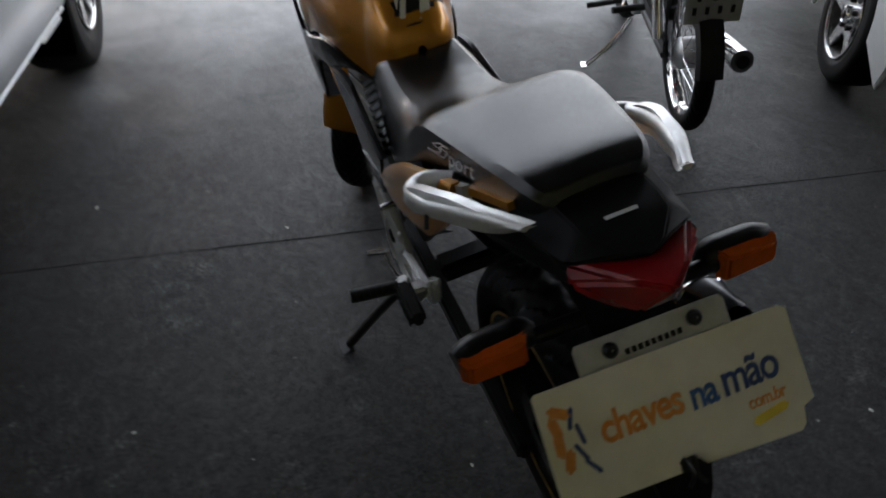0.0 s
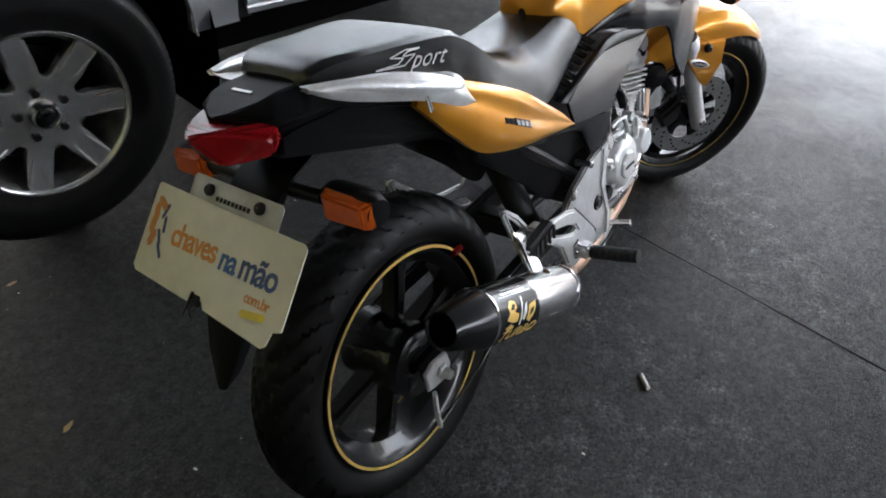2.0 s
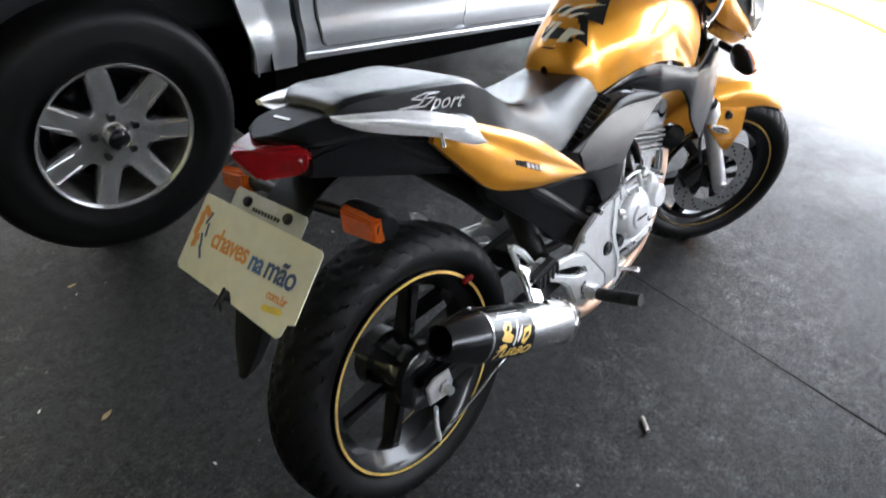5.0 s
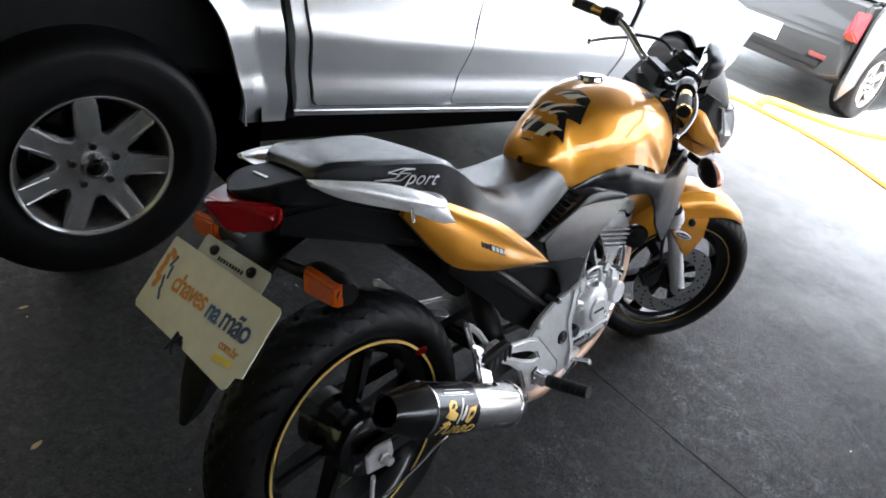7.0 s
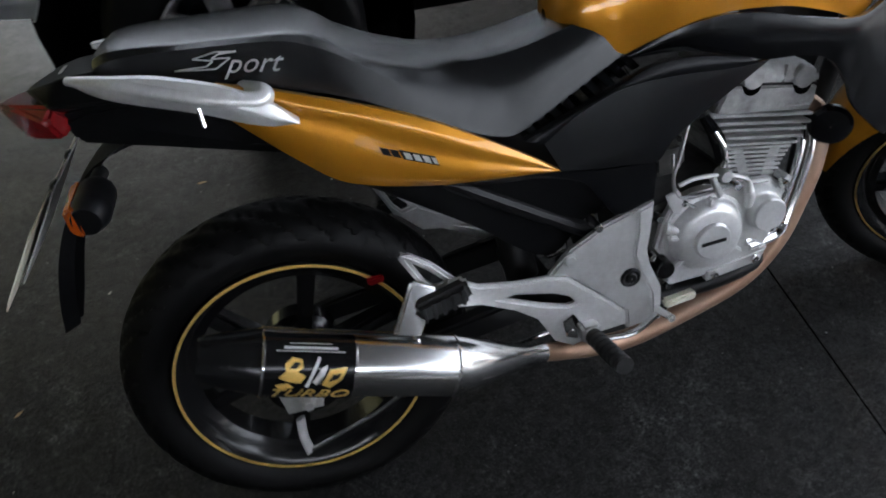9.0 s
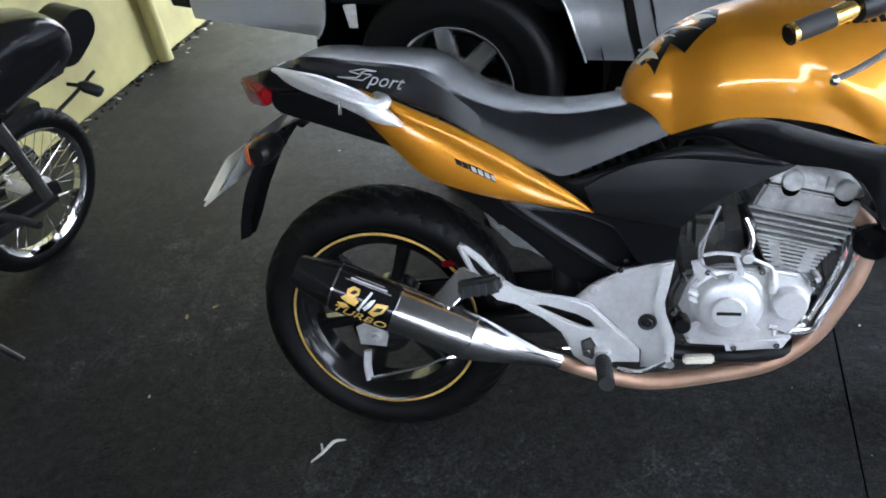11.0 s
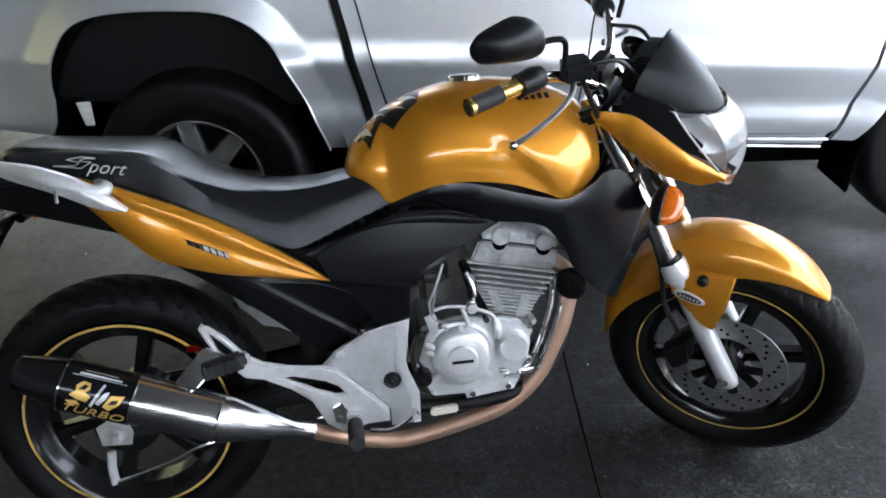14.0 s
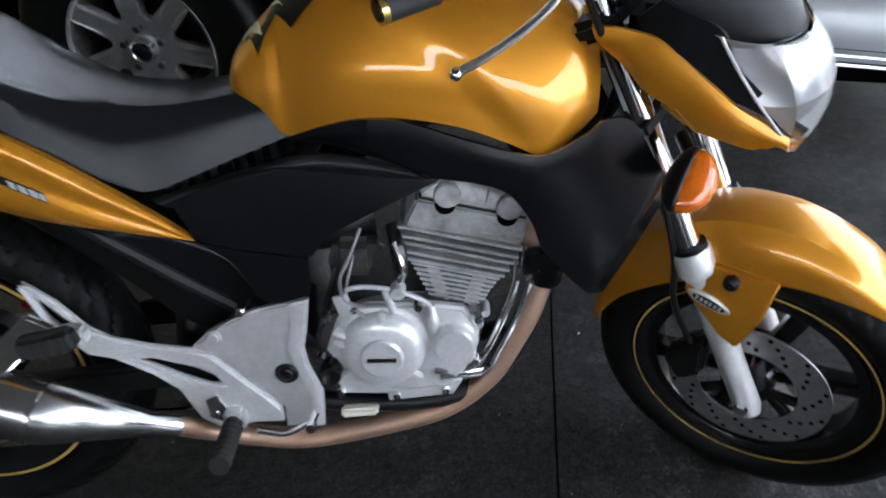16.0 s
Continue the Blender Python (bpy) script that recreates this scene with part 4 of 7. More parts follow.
    plate = put("number_plate", b, PLATEGREY, "worn grey number plate, mostly covered")
    for sx in (-0.055, 0.055):
        part("bolt", lathe([(0.001, 0.008), (0.006, 0.008), (0.0095, 0.004), (0.0095, 0.0)], 16, m_card @ Matrix.Translation((sx, 0.088, -0.005)) @ Matrix.Rotation(radians(90), 4, "X")), BLACKMETAL, plate)
    for k in range(9):
        part("plate_print", quad_bar(m_card @ Matrix.Translation((0, 0, -0.0048)), -0.038 + 0.0085 * k, -0.032 + 0.0085 * k, 0.076, 0.083), DARKINK, plate)
    clip = put("binder_clip", tube([m_card @ Vector((-0.016, -0.056, 0.004)), m_card @ Vector((-0.012, -0.076, 0.010)), m_card @ Vector((-0.020, -0.090, 0.006))], 0.0022, 8), BLACKMETAL, "black binder clip")
    part("clip_jaw", block(0, 0, 0, 0.022, 0.016, 0.009, 0.002, m=m_card @ Matrix.Translation((-0.010, -0.066, 0.001))), BLACKMETAL, clip)
    part("clip_arm", tube([m_card @ Vector((-0.004, -0.058, 0.004)), m_card @ Vector((-0.006, -0.078, 0.010)), m_card @ Vector((0.002, -0.092, 0.006))], 0.0022, 8), BLACKMETAL, clip)

    # rear indicators
    for s in (-1, 1):
        ind = put("indicator", tube([(-0.175, s * 0.05, 0.765), (-0.175, s * 0.12, 0.768)], 0.011, 12), PLASTIC, "rear indicator with an amber lens")
        part("housing", tube([(-0.172, s * 0.115, 0.768), (-0.165, s * 0.135, 0.768), (-0.165, s * 0.19, 0.765), (-0.168, s * 0.214, 0.763)], 0.026, 16, radii=[0.5, 0.95, 1.0, 0.75]), PLASTIC, ind)
        part("lens", hull([(-0.178, s * 0.128, 0.792), (-0.178, s * 0.128, 0.742), (-0.176, s * 0.216, 0.786), (-0.176, s * 0.217, 0.742), (-0.196, s * 0.136, 0.786), (-0.196, s * 0.136, 0.748), (-0.194, s * 0.206, 0.780), (-0.194, s * 0.207, 0.748)], 0.004, 2, False), REARAMBER, ind, "ribbed amber lens")

    # grab rails
    both("grab_rail", tube([(0.062, -0.112, 0.850), (0.086, -0.146, 0.848), (0.076, -0.168, 0.846), (0.010, -0.165, 0.868), (-0.08, -0.134, 0.897), (-0.150, -0.101, 0.911)], 0.0150, 14, 40, flat=0.85, radii=[0.9, 1.0, 1.0, 1.05, 0.9, 0.4]), SILVER, "silver curved grab rail")
    both("grab_blade", ribbon([(-0.152, 0.915), (-0.096, 0.910), (-0.03, 0.900), (0.04, 0.876), (0.088, 0.845), (0.124, 0.805)], [(-0.151, 0.909), (-0.118, 0.888), (-0.07, 0.871), (0.004, 0.848), (0.075, 0.815), (0.122, 0.801)], lambda x, z, u, v: -lerp(x, [-0.15, -0.09, 0, 0.06, 0.09, 0.124], [0.103, 0.136, 0.168, 0.178, 0.176, 0.165]) - 0.007 * math.sin(math.pi * v), 0.014, 28, 10), SILVER, "flat pointed outer face of the grab rail")
    both("hook", tube([(0.006, -0.172, 0.856), (0.006, -0.177, 0.832)], 0.0035, 8), CHROME)

    # ---- engine
    eng = put("crankcase", hull([(0.655, 0.10, 0.47), (0.63, 0.105, 0.42), (0.635, 0.105, 0.33), (0.66, 0.10, 0.305), (0.83, 0.10, 0.305), (0.885, 0.10, 0.35), (0.905, 0.095, 0.43), (0.88, 0.09, 0.475), (0.80, 0.09, 0.49)], 0.012, 3), CASTDARK, "dark cast aluminium engine crankcase")
    ax = lambda x_, z_, y_=-0.0: Matrix.Translation((x_, y_, z_))
    part("clutch_cover", lathe([(0.001, -0.145), (0.050, -0.145), (0.060, -0.140), (0.067, -0.130), (0.069, -0.122), (0.076, -0.120), (0.079, -0.112), (0.079, -0.09)], 48, ax(0.741, 0.408)), SILVER, eng, "round silver clutch cover")
    part("cover_disc", lathe([(0.001, -0.152), (0.031, -0.152), (0.034, -0.149), (0.035, -0.140)], 40, ax(0.741, 0.405)), SILVER, eng, "polished disc with a small dark mark")
    part("brand_mark", block(0.741, -0.1525, 0.405, 0.046, 0.001, 0.007, 0), DARKINK, eng, "dark printed bar")
    part("filter_cover", lathe([(0.001, -0.142), (0.029, -0.142), (0.032, -0.138), (0.033, -0.12), (0.040, -0.115), (0.040, -0.09)], 36, ax(0.855, 0.418)), SILVER, eng, "small round oil filter cover")
    part("case_cover", prism([(0.668, 0.452), (0.685, 0.478), (0.72, 0.490), (0.80, 0.486), (0.87, 0.476), (0.897, 0.440), (0.890, 0.385), (0.855, 0.330), (0.80, 0.308), (0.675, 0.312), (0.662, 0.335), (0.668, 0.37), (0.650, 0.40)], -0.118, -0.095, 0.006), SILVER, eng, "cast side cover")
    for k, (bx, bz) in enumerate(((0.655, 0.465), (0.70, 0.482), (0.80, 0.484), (0.893, 0.46), (0.888, 0.38), (0.84, 0.322), (0.76, 0.313), (0.668, 0.320), (0.640, 0.39))):
        part("bolt", lathe([(0.001, -0.128), (0.006, -0.128), (0.008, -0.124), (0.008, -0.11)], 12, ax(bx, bz)), CHROME, eng)
    for a_ in (2, 128, 238, 286):
        part("rib", block(0, 0, 0.056, 0.010, 0.012, 0.046, 0.003, m=Matrix.Translation((0.741, -0.134, 0.406)) @ Matrix.Rotation(radians(a_), 4, "Y")), SILVER, eng)
    part("lug", tube([(0.668, -0.122, 0.440), (0.684, -0.128, 0.434), (0.704, -0.130, 0.424)], 0.0085, 12, radii=[1.1, 1.0, 0.7]), SILVER, eng, "cast lug beside the clutch cover")
    part("sump_edge", prism([(0.741, 0.326), (0.790, 0.330), (0.868, 0.338), (0.853, 0.311), (0.747, 0.300)], -0.122, -0.100, 0.004), SILVER, eng, "cast lower edge of the crankcase")
    part("filter_lug", tube([(0.820, -0.122, 0.486), (0.823, -0.126, 0.462), (0.822, -0.124, 0.440)], 0.0085, 12, radii=[0.8, 1.1, 0.9]), SILVER, eng)
    for bx, bz in ((0.884, 0.455), (0.895, 0.440), (0.905, 0.462)):
        part("bolt", lathe([(0.001, -0.112), (0.006, -0.112), (0.008, -0.108), (0.008, -0.08)], 10, ax(bx, bz)), CAST, eng)
    part("oil_cap", lathe([(0.001, -0.142), (0.016, -0.142), (0.018, -0.138), (0.018, -0.11)], 20, ax(0.656, 0.367)), GLOSSBLACK, eng, "black oil filler cap")
    part("sump_plug", block(0, 0, 0, 0.062, 0.02, 0.017, 0.004, m=Matrix.Translation((0.695, -0.112, 0.275)) @ Matrix.Rotation(radians(-4), 4, "Y")), CARD, eng, "white label on the frame rail")
    # cylinder leaning forwards, with its fins
    m_cyl = Matrix.Translation((0.852, 0, 0.455)) @ Matrix.Rotation(radians(13), 4, "Y")
    left_ = lambda w: lerp(w, [0.0, 0.02, 0.065, 0.11, 0.135], [-0.036, -0.042, -0.077, -0.111, -0.112])
    right_ = lambda w: lerp(w, [0.0, 0.022, 0.045, 0.07, 0.11, 0.14], [0.044, 0.048, 0.053, 0.063, 0.077, 0.083])

    def slab(w, h, y, grow=0.0, bevel=0.0012):
        a, b = left_(w) - grow, right_(w) + grow
        return block((a + b) / 2, 0, w, b - a, 2 * y, h, bevel, 1, m=m_cyl)

    cyl = put("cylinder", hull([tuple(m_cyl @ Vector(p)) for p in ((-0.030, 0.074, -0.01), (0.040, 0.074, -0.01), (-0.092, 0.078, 0.11), (0.066, 0.078, 0.11))], 0.004), CASTDARK, "grey finned cylinder")
    for k in range(9):
        part("fin", slab(0.004 + 0.0082 * k, 0.0056, 0.084), CYL, cyl)
    for sx in (0.25, 0.78):
        for k in range(8):
            w = 0.0081 + 0.0082 * k
            part("fin_post", block(left_(w) + (right_(w) - left_(w)) * sx, -0.0815, w, 0.022, 0.006, 0.0034, 0.0008, 1, m=m_cyl), CYL, cyl)
    for k in range(5):
        part("head_fin", slab(0.079 + 0.0128 * k, 0.0052, 0.092 + (0.003 if k in (1, 3) else 0), 0.002, 0.0018), CYL, cyl)
    part("head", hull([tuple(m_cyl @ Vector(p)) for p in ((-0.104, 0.082, 0.126), (0.080, 0.082, 0.132), (-0.102, 0.089, 0.150), (0.081, 0.089, 0.150), (-0.094, 0.089, 0.181), (0.079, 0.089, 0.181))], 0.005, 3), CYL, cyl, "grey cylinder head")
    part("head_joint", block(-0.008, 0, 0.1825, 0.166, 0.1775, 0.003, 0, m=m_cyl), DARKTRIM, cyl, "dark joint under the head cover")
    part("head_cover", hull([tuple(m_cyl @ Vector(p)) for p in ((-0.092, 0.089, 0.184), (0.080, 0.089, 0.184), (-0.088, 0.088, 0.198), (0.078, 0.088, 0.200), (-0.052, 0.070, 0.226), (0.030, 0.070, 0.224), (0.062, 0.072, 0.214))], 0.006), CYL, cyl, "grey cylinder head cover")
    for px_ in (-0.050, 0.046):
        part("cover_boss", lathe([(0.001, -0.0915), (0.018, -0.0915), (0.021, -0.088), (0.021, -0.070)], 24, m_cyl @ Matrix.Translation((px_, 0, 0.194))), CYL, cyl)
        # no hollow is cut; a black plate gives the recess its shade
        part("plug_shade", prism([(px_ + 0.016 * math.cos(a), 0.1805 + 0.016 * math.sin(a)) for a in np.linspace(math.pi, 2 * math.pi, 13)], -0.0912, -0.086, 0), PITCH, cyl, "black half-round plate painted as a shaded recess").matrix_local = m_cyl
    part("cover_rib", block(0.010, -0.085, 0.200, 0.004, 0.008, 0.030, 0.001, 1, m=m_cyl), CYL, cyl)
    put("clutch_cable", tube([(0.717, -0.11, 0.615), (0.696, -0.12, 0.566), (0.682, -0.125, 0.536), (0.688, -0.125, 0.500), (0.715, -0.125, 0.490), (0.758, -0.125, 0.489)], 0.0034, 8), DISCSTEEL, "steel clutch cable")
    put("clutch_arm", join(tube([(0.690, -0.128, 0.520), (0.720, -0.13, 0.526), (0.767, -0.13, 0.518), (0.813, -0.13, 0.497), (0.819, -0.13, 0.470)], 0.0042, 8), tube([(0.749, -0.13, 0.520), (0.756, -0.132, 0.50), (0.762, -0.132, 0.480)], 0.006, 8), lathe([(0.001, -0.142), (0.010, -0.142), (0.012, -0.138), (0.012, -0.118)], 16, ax(0.770, 0.518))), CAST, "steel clutch arm with a pivot")
    put("plug_cap", tube([(0.760, -0.085, 0.610), (0.772, -0.105, 0.575), (0.776, -0.115, 0.535)], 0.011, 10, radii=[0.8, 1.2, 0.9]), GLOSSBLACK, "black spark plug cap")
    put("plug_lead", tube([(0.764, -0.110, 0.590), (0.776, -0.118, 0.562), (0.777, -0.122, 0.540), (0.770, -0.125, 0.520)], 0.0055, 10), CHROME, "bright metal spring lead")
    put("bracket", prism([(0.668, 0.505), (0.690, 0.512), (0.702, 0.480), (0.690, 0.462), (0.676, 0.475)], -0.128, -0.120, 0.002), CAST, "small cast bracket")
    # exhaust
    pipe = [(0.955, -0.02, 0.585), (1.000, -0.055, 0.540), (0.987, -0.070, 0.458), (0.954, -0.075, 0.384), (0.912, -0.080, 0.314), (0.839, -0.085, 0.256), (0.732, -0.090, 0.225), (0.600, -0.100, 0.207), (0.498, -0.117, 0.231)]
    put("exhaust_header", tube(pipe, 0.0185, 16, 60), COPPER, "heat-tinted copper-coloured exhaust header")
    A_, B_ = Vector((0.240, -0.236, 0.385)), Vector((-0.109, -0.239, 0.532))
    m_muf = basis(A_, (B_ - A_).cross(Vector((0, 1, 0))), B_ - A_)
    L_ = (B_ - A_).length
    muf = put("muffler", lathe([(0.0475, -0.002), (0.0480, 0.0), (0.0495, 0.15), (0.0510, 0.288), (0.050, 0.292)], 64, m_muf), BRUSHED, "polished steel muffler with a black and gold label")
    # the cone bends inwards to the header
    rows, path_ = [], [(A_ + (B_ - A_).normalized() * 0.004, 0.0475), (Vector((0.252, -0.232, 0.379)), 0.0462), (Vector((0.362, -0.184, 0.317)), 0.0225), (Vector((0.366, -0.182, 0.3145)), 0.0195), (Vector((0.408, -0.163, 0.291)), 0.0185)]
    for i, (c_, r_) in enumerate(path_):
        d_ = (path_[min(i + 1, 4)][0] - path_[max(i - 1, 0)][0]).normalized() if i else (A_ - B_).normalized()
        w_ = d_.cross(Vector((0, 1, 0))).normalized()
        v_ = w_.cross(d_)
        rows.append([c_ + r_ * (math.cos(2 * math.pi * k / 48) * w_ + math.sin(2 * math.pi * k / 48) * v_) for k in range(48)])
    part("cone", sheet(rows, close_v=True), BRUSHED, muf, "polished cone")
    for d_, r_ in ((0.0, 0.0485), (0.290, 0.0515), (0.160, 0.0500)):
        part("band", lathe([(r_ - 0.001, d_ - 0.0025), (r_ + 0.001, d_ - 0.0012), (r_ + 0.001, d_ + 0.0012), (r_ - 0.001, d_ + 0.0025)], 64, m_muf), CHROME, muf)
    part("end_cap", lathe([(0.0505, 0.291), (0.049, 0.296), (0.033, L_ - 0.004), (0.030, L_), (0.026, L_ - 0.003), (0.026, 0.30), (0.001, 0.30)], 48, m_muf), DARKCHROME, muf, "dark polished conical end cap")
    put("tail_pipe", tube([(0.400, -0.166, 0.296), (0.440, -0.146, 0.268), (0.498, -0.120, 0.232)], 0.0165, 16, 12), COPPER, "dull pipe between header and muffler")
    grid = bmesh.new()

    def wrap(b, r=0.0516, at=0.225, turn=0.0):
        """Bends a flat print (x along the pipe from back to front, y up) round the sleeve."""
        def fn(p):
            a = turn + p.y / r
            rr = r + p.z
            side, up = Vector((0, -1, 0)), Vector((0.34, 0.0, 0.94))
            q = side * math.cos(a) + up * math.sin(a)
            axis = (B_ - A_).normalized()
            q = (q - axis * q.dot(axis)).normalized()
            return A_ + axis * (at - p.x) + q * rr
        return warp(b, fn)

    bmesh.ops.create_grid(grid, x_segments=4, y_segments=24, size=0.5)
    bmesh.ops.scale(grid, vec=(0.128, 0.150, 1), verts=grid.verts)
    part("label", wrap(grid, 0.0512, 0.225, 0.12), GLOSSBLACK, muf, "black wrap-round label")
    part("lettering", wrap(lettering("TURBO", 0.029, Matrix.Scale(1.15, 4, (1, 0, 0)), 0.0004, 0.35, 1.05), at=0.225, turn=-0.42), GOLDTAPE, muf, "gold word on the label")
    for pts, mm in (([(-0.044, 0.002), (-0.034, 0.012), (-0.036, 0.022), (-0.026, 0.032), (-0.012, 0.030), (-0.010, 0.018), (-0.018, 0.012), (-0.006, 0.006), (-0.012, -0.006), (-0.030, -0.004)], GOLDTAPE),
                    ([(-0.030, 0.016), (-0.022, 0.026), (-0.014, 0.024), (-0.020, 0.016)], DARKINK), ([(-0.048, -0.010), (-0.030, -0.006), (-0.020, -0.014), (-0.040, -0.018)], GOLDTAPE),
                    ([(-0.006, -0.012), (0.010, 0.034), (0.014, 0.032), (-0.001, -0.014)], WHITEINK),
                    ([(0.004, -0.004), (0.016, 0.018), (0.024, 0.022), (0.020, 0.006), (0.010, -0.008)], WHITEINK),
                    ([(0.018, -0.008), (0.028, 0.016), (0.052, 0.020), (0.046, 0.002), (0.030, -0.014)], GOLDTAPE), ([(0.026, -0.003), (0.032, 0.008), (0.044, 0.011), (0.040, 0.002)], DARKINK)):
        b = bmesh.new()
        b.faces.new([b.verts.new((x_, y_, 0.0002 if mm is not DARKINK else 0.0005)) for x_, y_ in pts])
        bmesh.ops.triangulate(b, faces=b.faces)
        bmesh.ops.subdivide_edges(b, edges=b.edges, cuts=3, use_grid_fill=True)
        part("label_print", wrap(b, at=0.225, turn=0.14), mm, muf)
    for k, (w_, yy) in enumerate(((0.076, 0.046), (0.060, 0.053), (0.098, 0.041))):
        b = bmesh.new()
        bmesh.ops.create_grid(b, x_segments=8, y_segments=1, size=0.5)
        bmesh.ops.scale(b, vec=(w_, 0.0042 if k == 0 else 0.0012, 1), verts=b.verts)
        bmesh.ops.translate(b, vec=(0, yy, 0.0002), verts=b.verts)
        part("label_print", wrap(b, at=0.225, turn=0.14), WHITEINK, muf)
    put("muffler_bracket", hull([(0.165, -0.215, 0.466), (0.205, -0.215, 0.448), (0.165, -0.235, 0.464), (0.205, -0.235, 0.446), (0.215, -0.150, 0.505), (0.255, -0.150, 0.480), (0.215, -0.165, 0.508), (0.255, -0.165, 0.482)], 0.004, 2, False), BRUSHED, "steel hanger of the muffler")
    put("bolt", lathe([(0.001, -0.012), (0.006, -0.012), (0.008, -0.009), (0.008, 0.0)], 14, Matrix.Translation((0.196, -0.236, 0.452))), CHROME)
    # two bright oil pipes
    for dx in (0.0, 0.022):
        put("oil_pipe", tube([(0.961 + dx * 0.6, -0.060, 0.554), (0.953 + dx, -0.075, 0.483), (0.907 + dx, -0.090, 0.375), (0.880 + dx, -0.100, 0.351 - dx * 0.4), (0.822 + dx * 0.4, -0.118, 0.360 - dx * 0.6)], 0.0068, 10, 30), CHROME, "bright oil cooler pipe")
    put("horn", lathe([(0.001, -0.05), (0.03, -0.048), (0.036, -0.04), (0.034, -0.025), (0.018, -0.01), (0.001, -0.01)], 28, Matrix.Translation((1.015, -0.065, 0.535)) @ Matrix.Rotation(radians(-35), 4, "Z")), GLOSSBLACK, "round black horn")

    # ---- frame, swingarm, stand
    put("frame", join(tube([(1.14, 0, 0.86), (0.95, 0, 0.83), (0.70, 0, 0.78), (0.60, 0, 0.66), (0.58, 0, 0.45)], 0.028, 12),
                      tube([(1.12, 0, 0.80), (1.07, 0, 0.62), (1.015, 0, 0.46), (0.96, -0.04, 0.34), (0.86, -0.085, 0.285), (0.70, -0.09, 0.275), (0.60, -0.09, 0.30), (0.58, -0.09, 0.40)], 0.017, 12),
                      tube([(0.96, 0.04, 0.34), (0.86, 0.085, 0.285), (0.70, 0.09, 0.275), (0.60, 0.09, 0.30), (0.58, 0.09, 0.40)], 0.017, 12),
                      tube([(0.62, -0.06, 0.72), (0.30, -0.07, 0.75), (-0.05, -0.06, 0.83)], 0.013, 10), tube([(0.62, 0.06, 0.72), (0.30, 0.07, 0.75), (-0.05, 0.06, 0.83)], 0.013, 10),
                      tube([(0.56, -0.10, 0.45), (0.36, -0.118, 0.60), (0.14, -0.10, 0.76)], 0.014, 10), tube([(0.56, 0.10, 0.45), (0.36, 0.118, 0.60), (0.14, 0.10, 0.76)], 0.014, 10)), BLACKMETAL, "black tubular frame")
    arm = hull([(0.60, -0.085, 0.405), (0.60, -0.085, 0.345), (0.60, -0.115, 0.40), (0.60, -0.115, 0.35), (-0.03, -0.095, 0.335), (-0.03, -0.095, 0.292), (-0.03, -0.122, 0.332), (-0.03, -0.122, 0.295)], 0.006, 2, False)
    both("swingarm", arm, BLACKMETAL, "black swingarm")
    put("swingarm_bridge", block(0.44, 0, 0.36, 0.06, 0.18, 0.05, 0.01), BLACKMETAL)
    put("shock", lathe([(0.016, -0.14), (0.03, -0.13), (0.03, 0.10), (0.018, 0.12)], 20, Matrix.Translation((0.42, 0, 0.50)) @ Matrix.Rotation(radians(62), 4, "X")), BLACKMETAL)
    put("axle_nut", lathe([(0.001, -0.150), (0.009, -0.150), (0.011, -0.146), (0.011, -0.136), (0.016, -0.134), (0.016, -0.120)], 6, Matrix.Translation((0, 0, 0.314))), CAST, "rear axle nut")
    put("chain_adjuster", prism([(-0.045, 0.335), (-0.02, 0.348), (0.02, 0.346), (0.028, 0.315), (0.02, 0.288), (-0.04, 0.292)], -0.128, -0.120, 0.002), CAST, "worn steel adjuster plate")
    put("brake_lever", tube([(-0.025, -0.125, 0.275), (-0.03, -0.128, 0.235), (-0.028, -0.130, 0.200)], 0.010, 10, flat=0.5), CAST, "worn steel brake arm")
    put("brake_rod", tube([(-0.028, -0.130, 0.202), (0.10, -0.130, 0.240), (0.20, -0.130, 0.275), (0.50, -0.13, 0.31)], 0.0038, 8), CHROME, "thin brake rod")
    put("brake_drum", lathe([(0.001, -0.085), (0.06, -0.085), (0.072, -0.078), (0.075, -0.05), (0.07, -0.03)], 36, Matrix.Translation((0, 0, 0.314))), RIMBLACK, "black brake drum")
    put("red_tag", block(0.165, -0.06, 0.465, 0.03, 0.012, 0.014, 0.003), REDLENS, "small red reflector inside the wheel")
    put("side_stand", join(tube([(0.55, 0.12, 0.27), (0.585, 0.22, 0.175), (0.60, 0.325, 0.085)], 0.011, 10), block(0.605, 0.333, 0.080, 0.06, 0.035, 0.008, 0.003)), BLACKMETAL, "black side stand")

    # silver footpeg plates
    hole1 = [(0.224, 0.530), (0.247, 0.508), (0.272, 0.478), (0.252, 0.475), (0.239, 0.492)]
    hole2 = [(0.361, 0.412), (0.382, 0.413), (0.448, 0.393), (0.474, 0.378), (0.484, 0.362), (0.468, 0.361), (0.425, 0.378)]
    both("peg_bracket", prism([(0.206, 0.541), (0.212, 0.546), (0.225, 0.545), (0.256, 0.519), (0.293, 0.472), (0.324, 0.452), (0.379, 0.438), (0.442, 0.429), (0.477, 0.416), (0.522, 0.368), (0.551, 0.338), (0.574, 0.311), (0.574, 0.283), (0.529, 0.282), (0.471, 0.270), (0.440, 0.292), (0.414, 0.350), (0.378, 0.381), (0.322, 0.413), (0.284, 0.422), (0.252, 0.458), (0.234, 0.474)], -0.150, -0.134, 0.005, (hole1, hole2)), SILVER, "silver cast footpeg bracket")
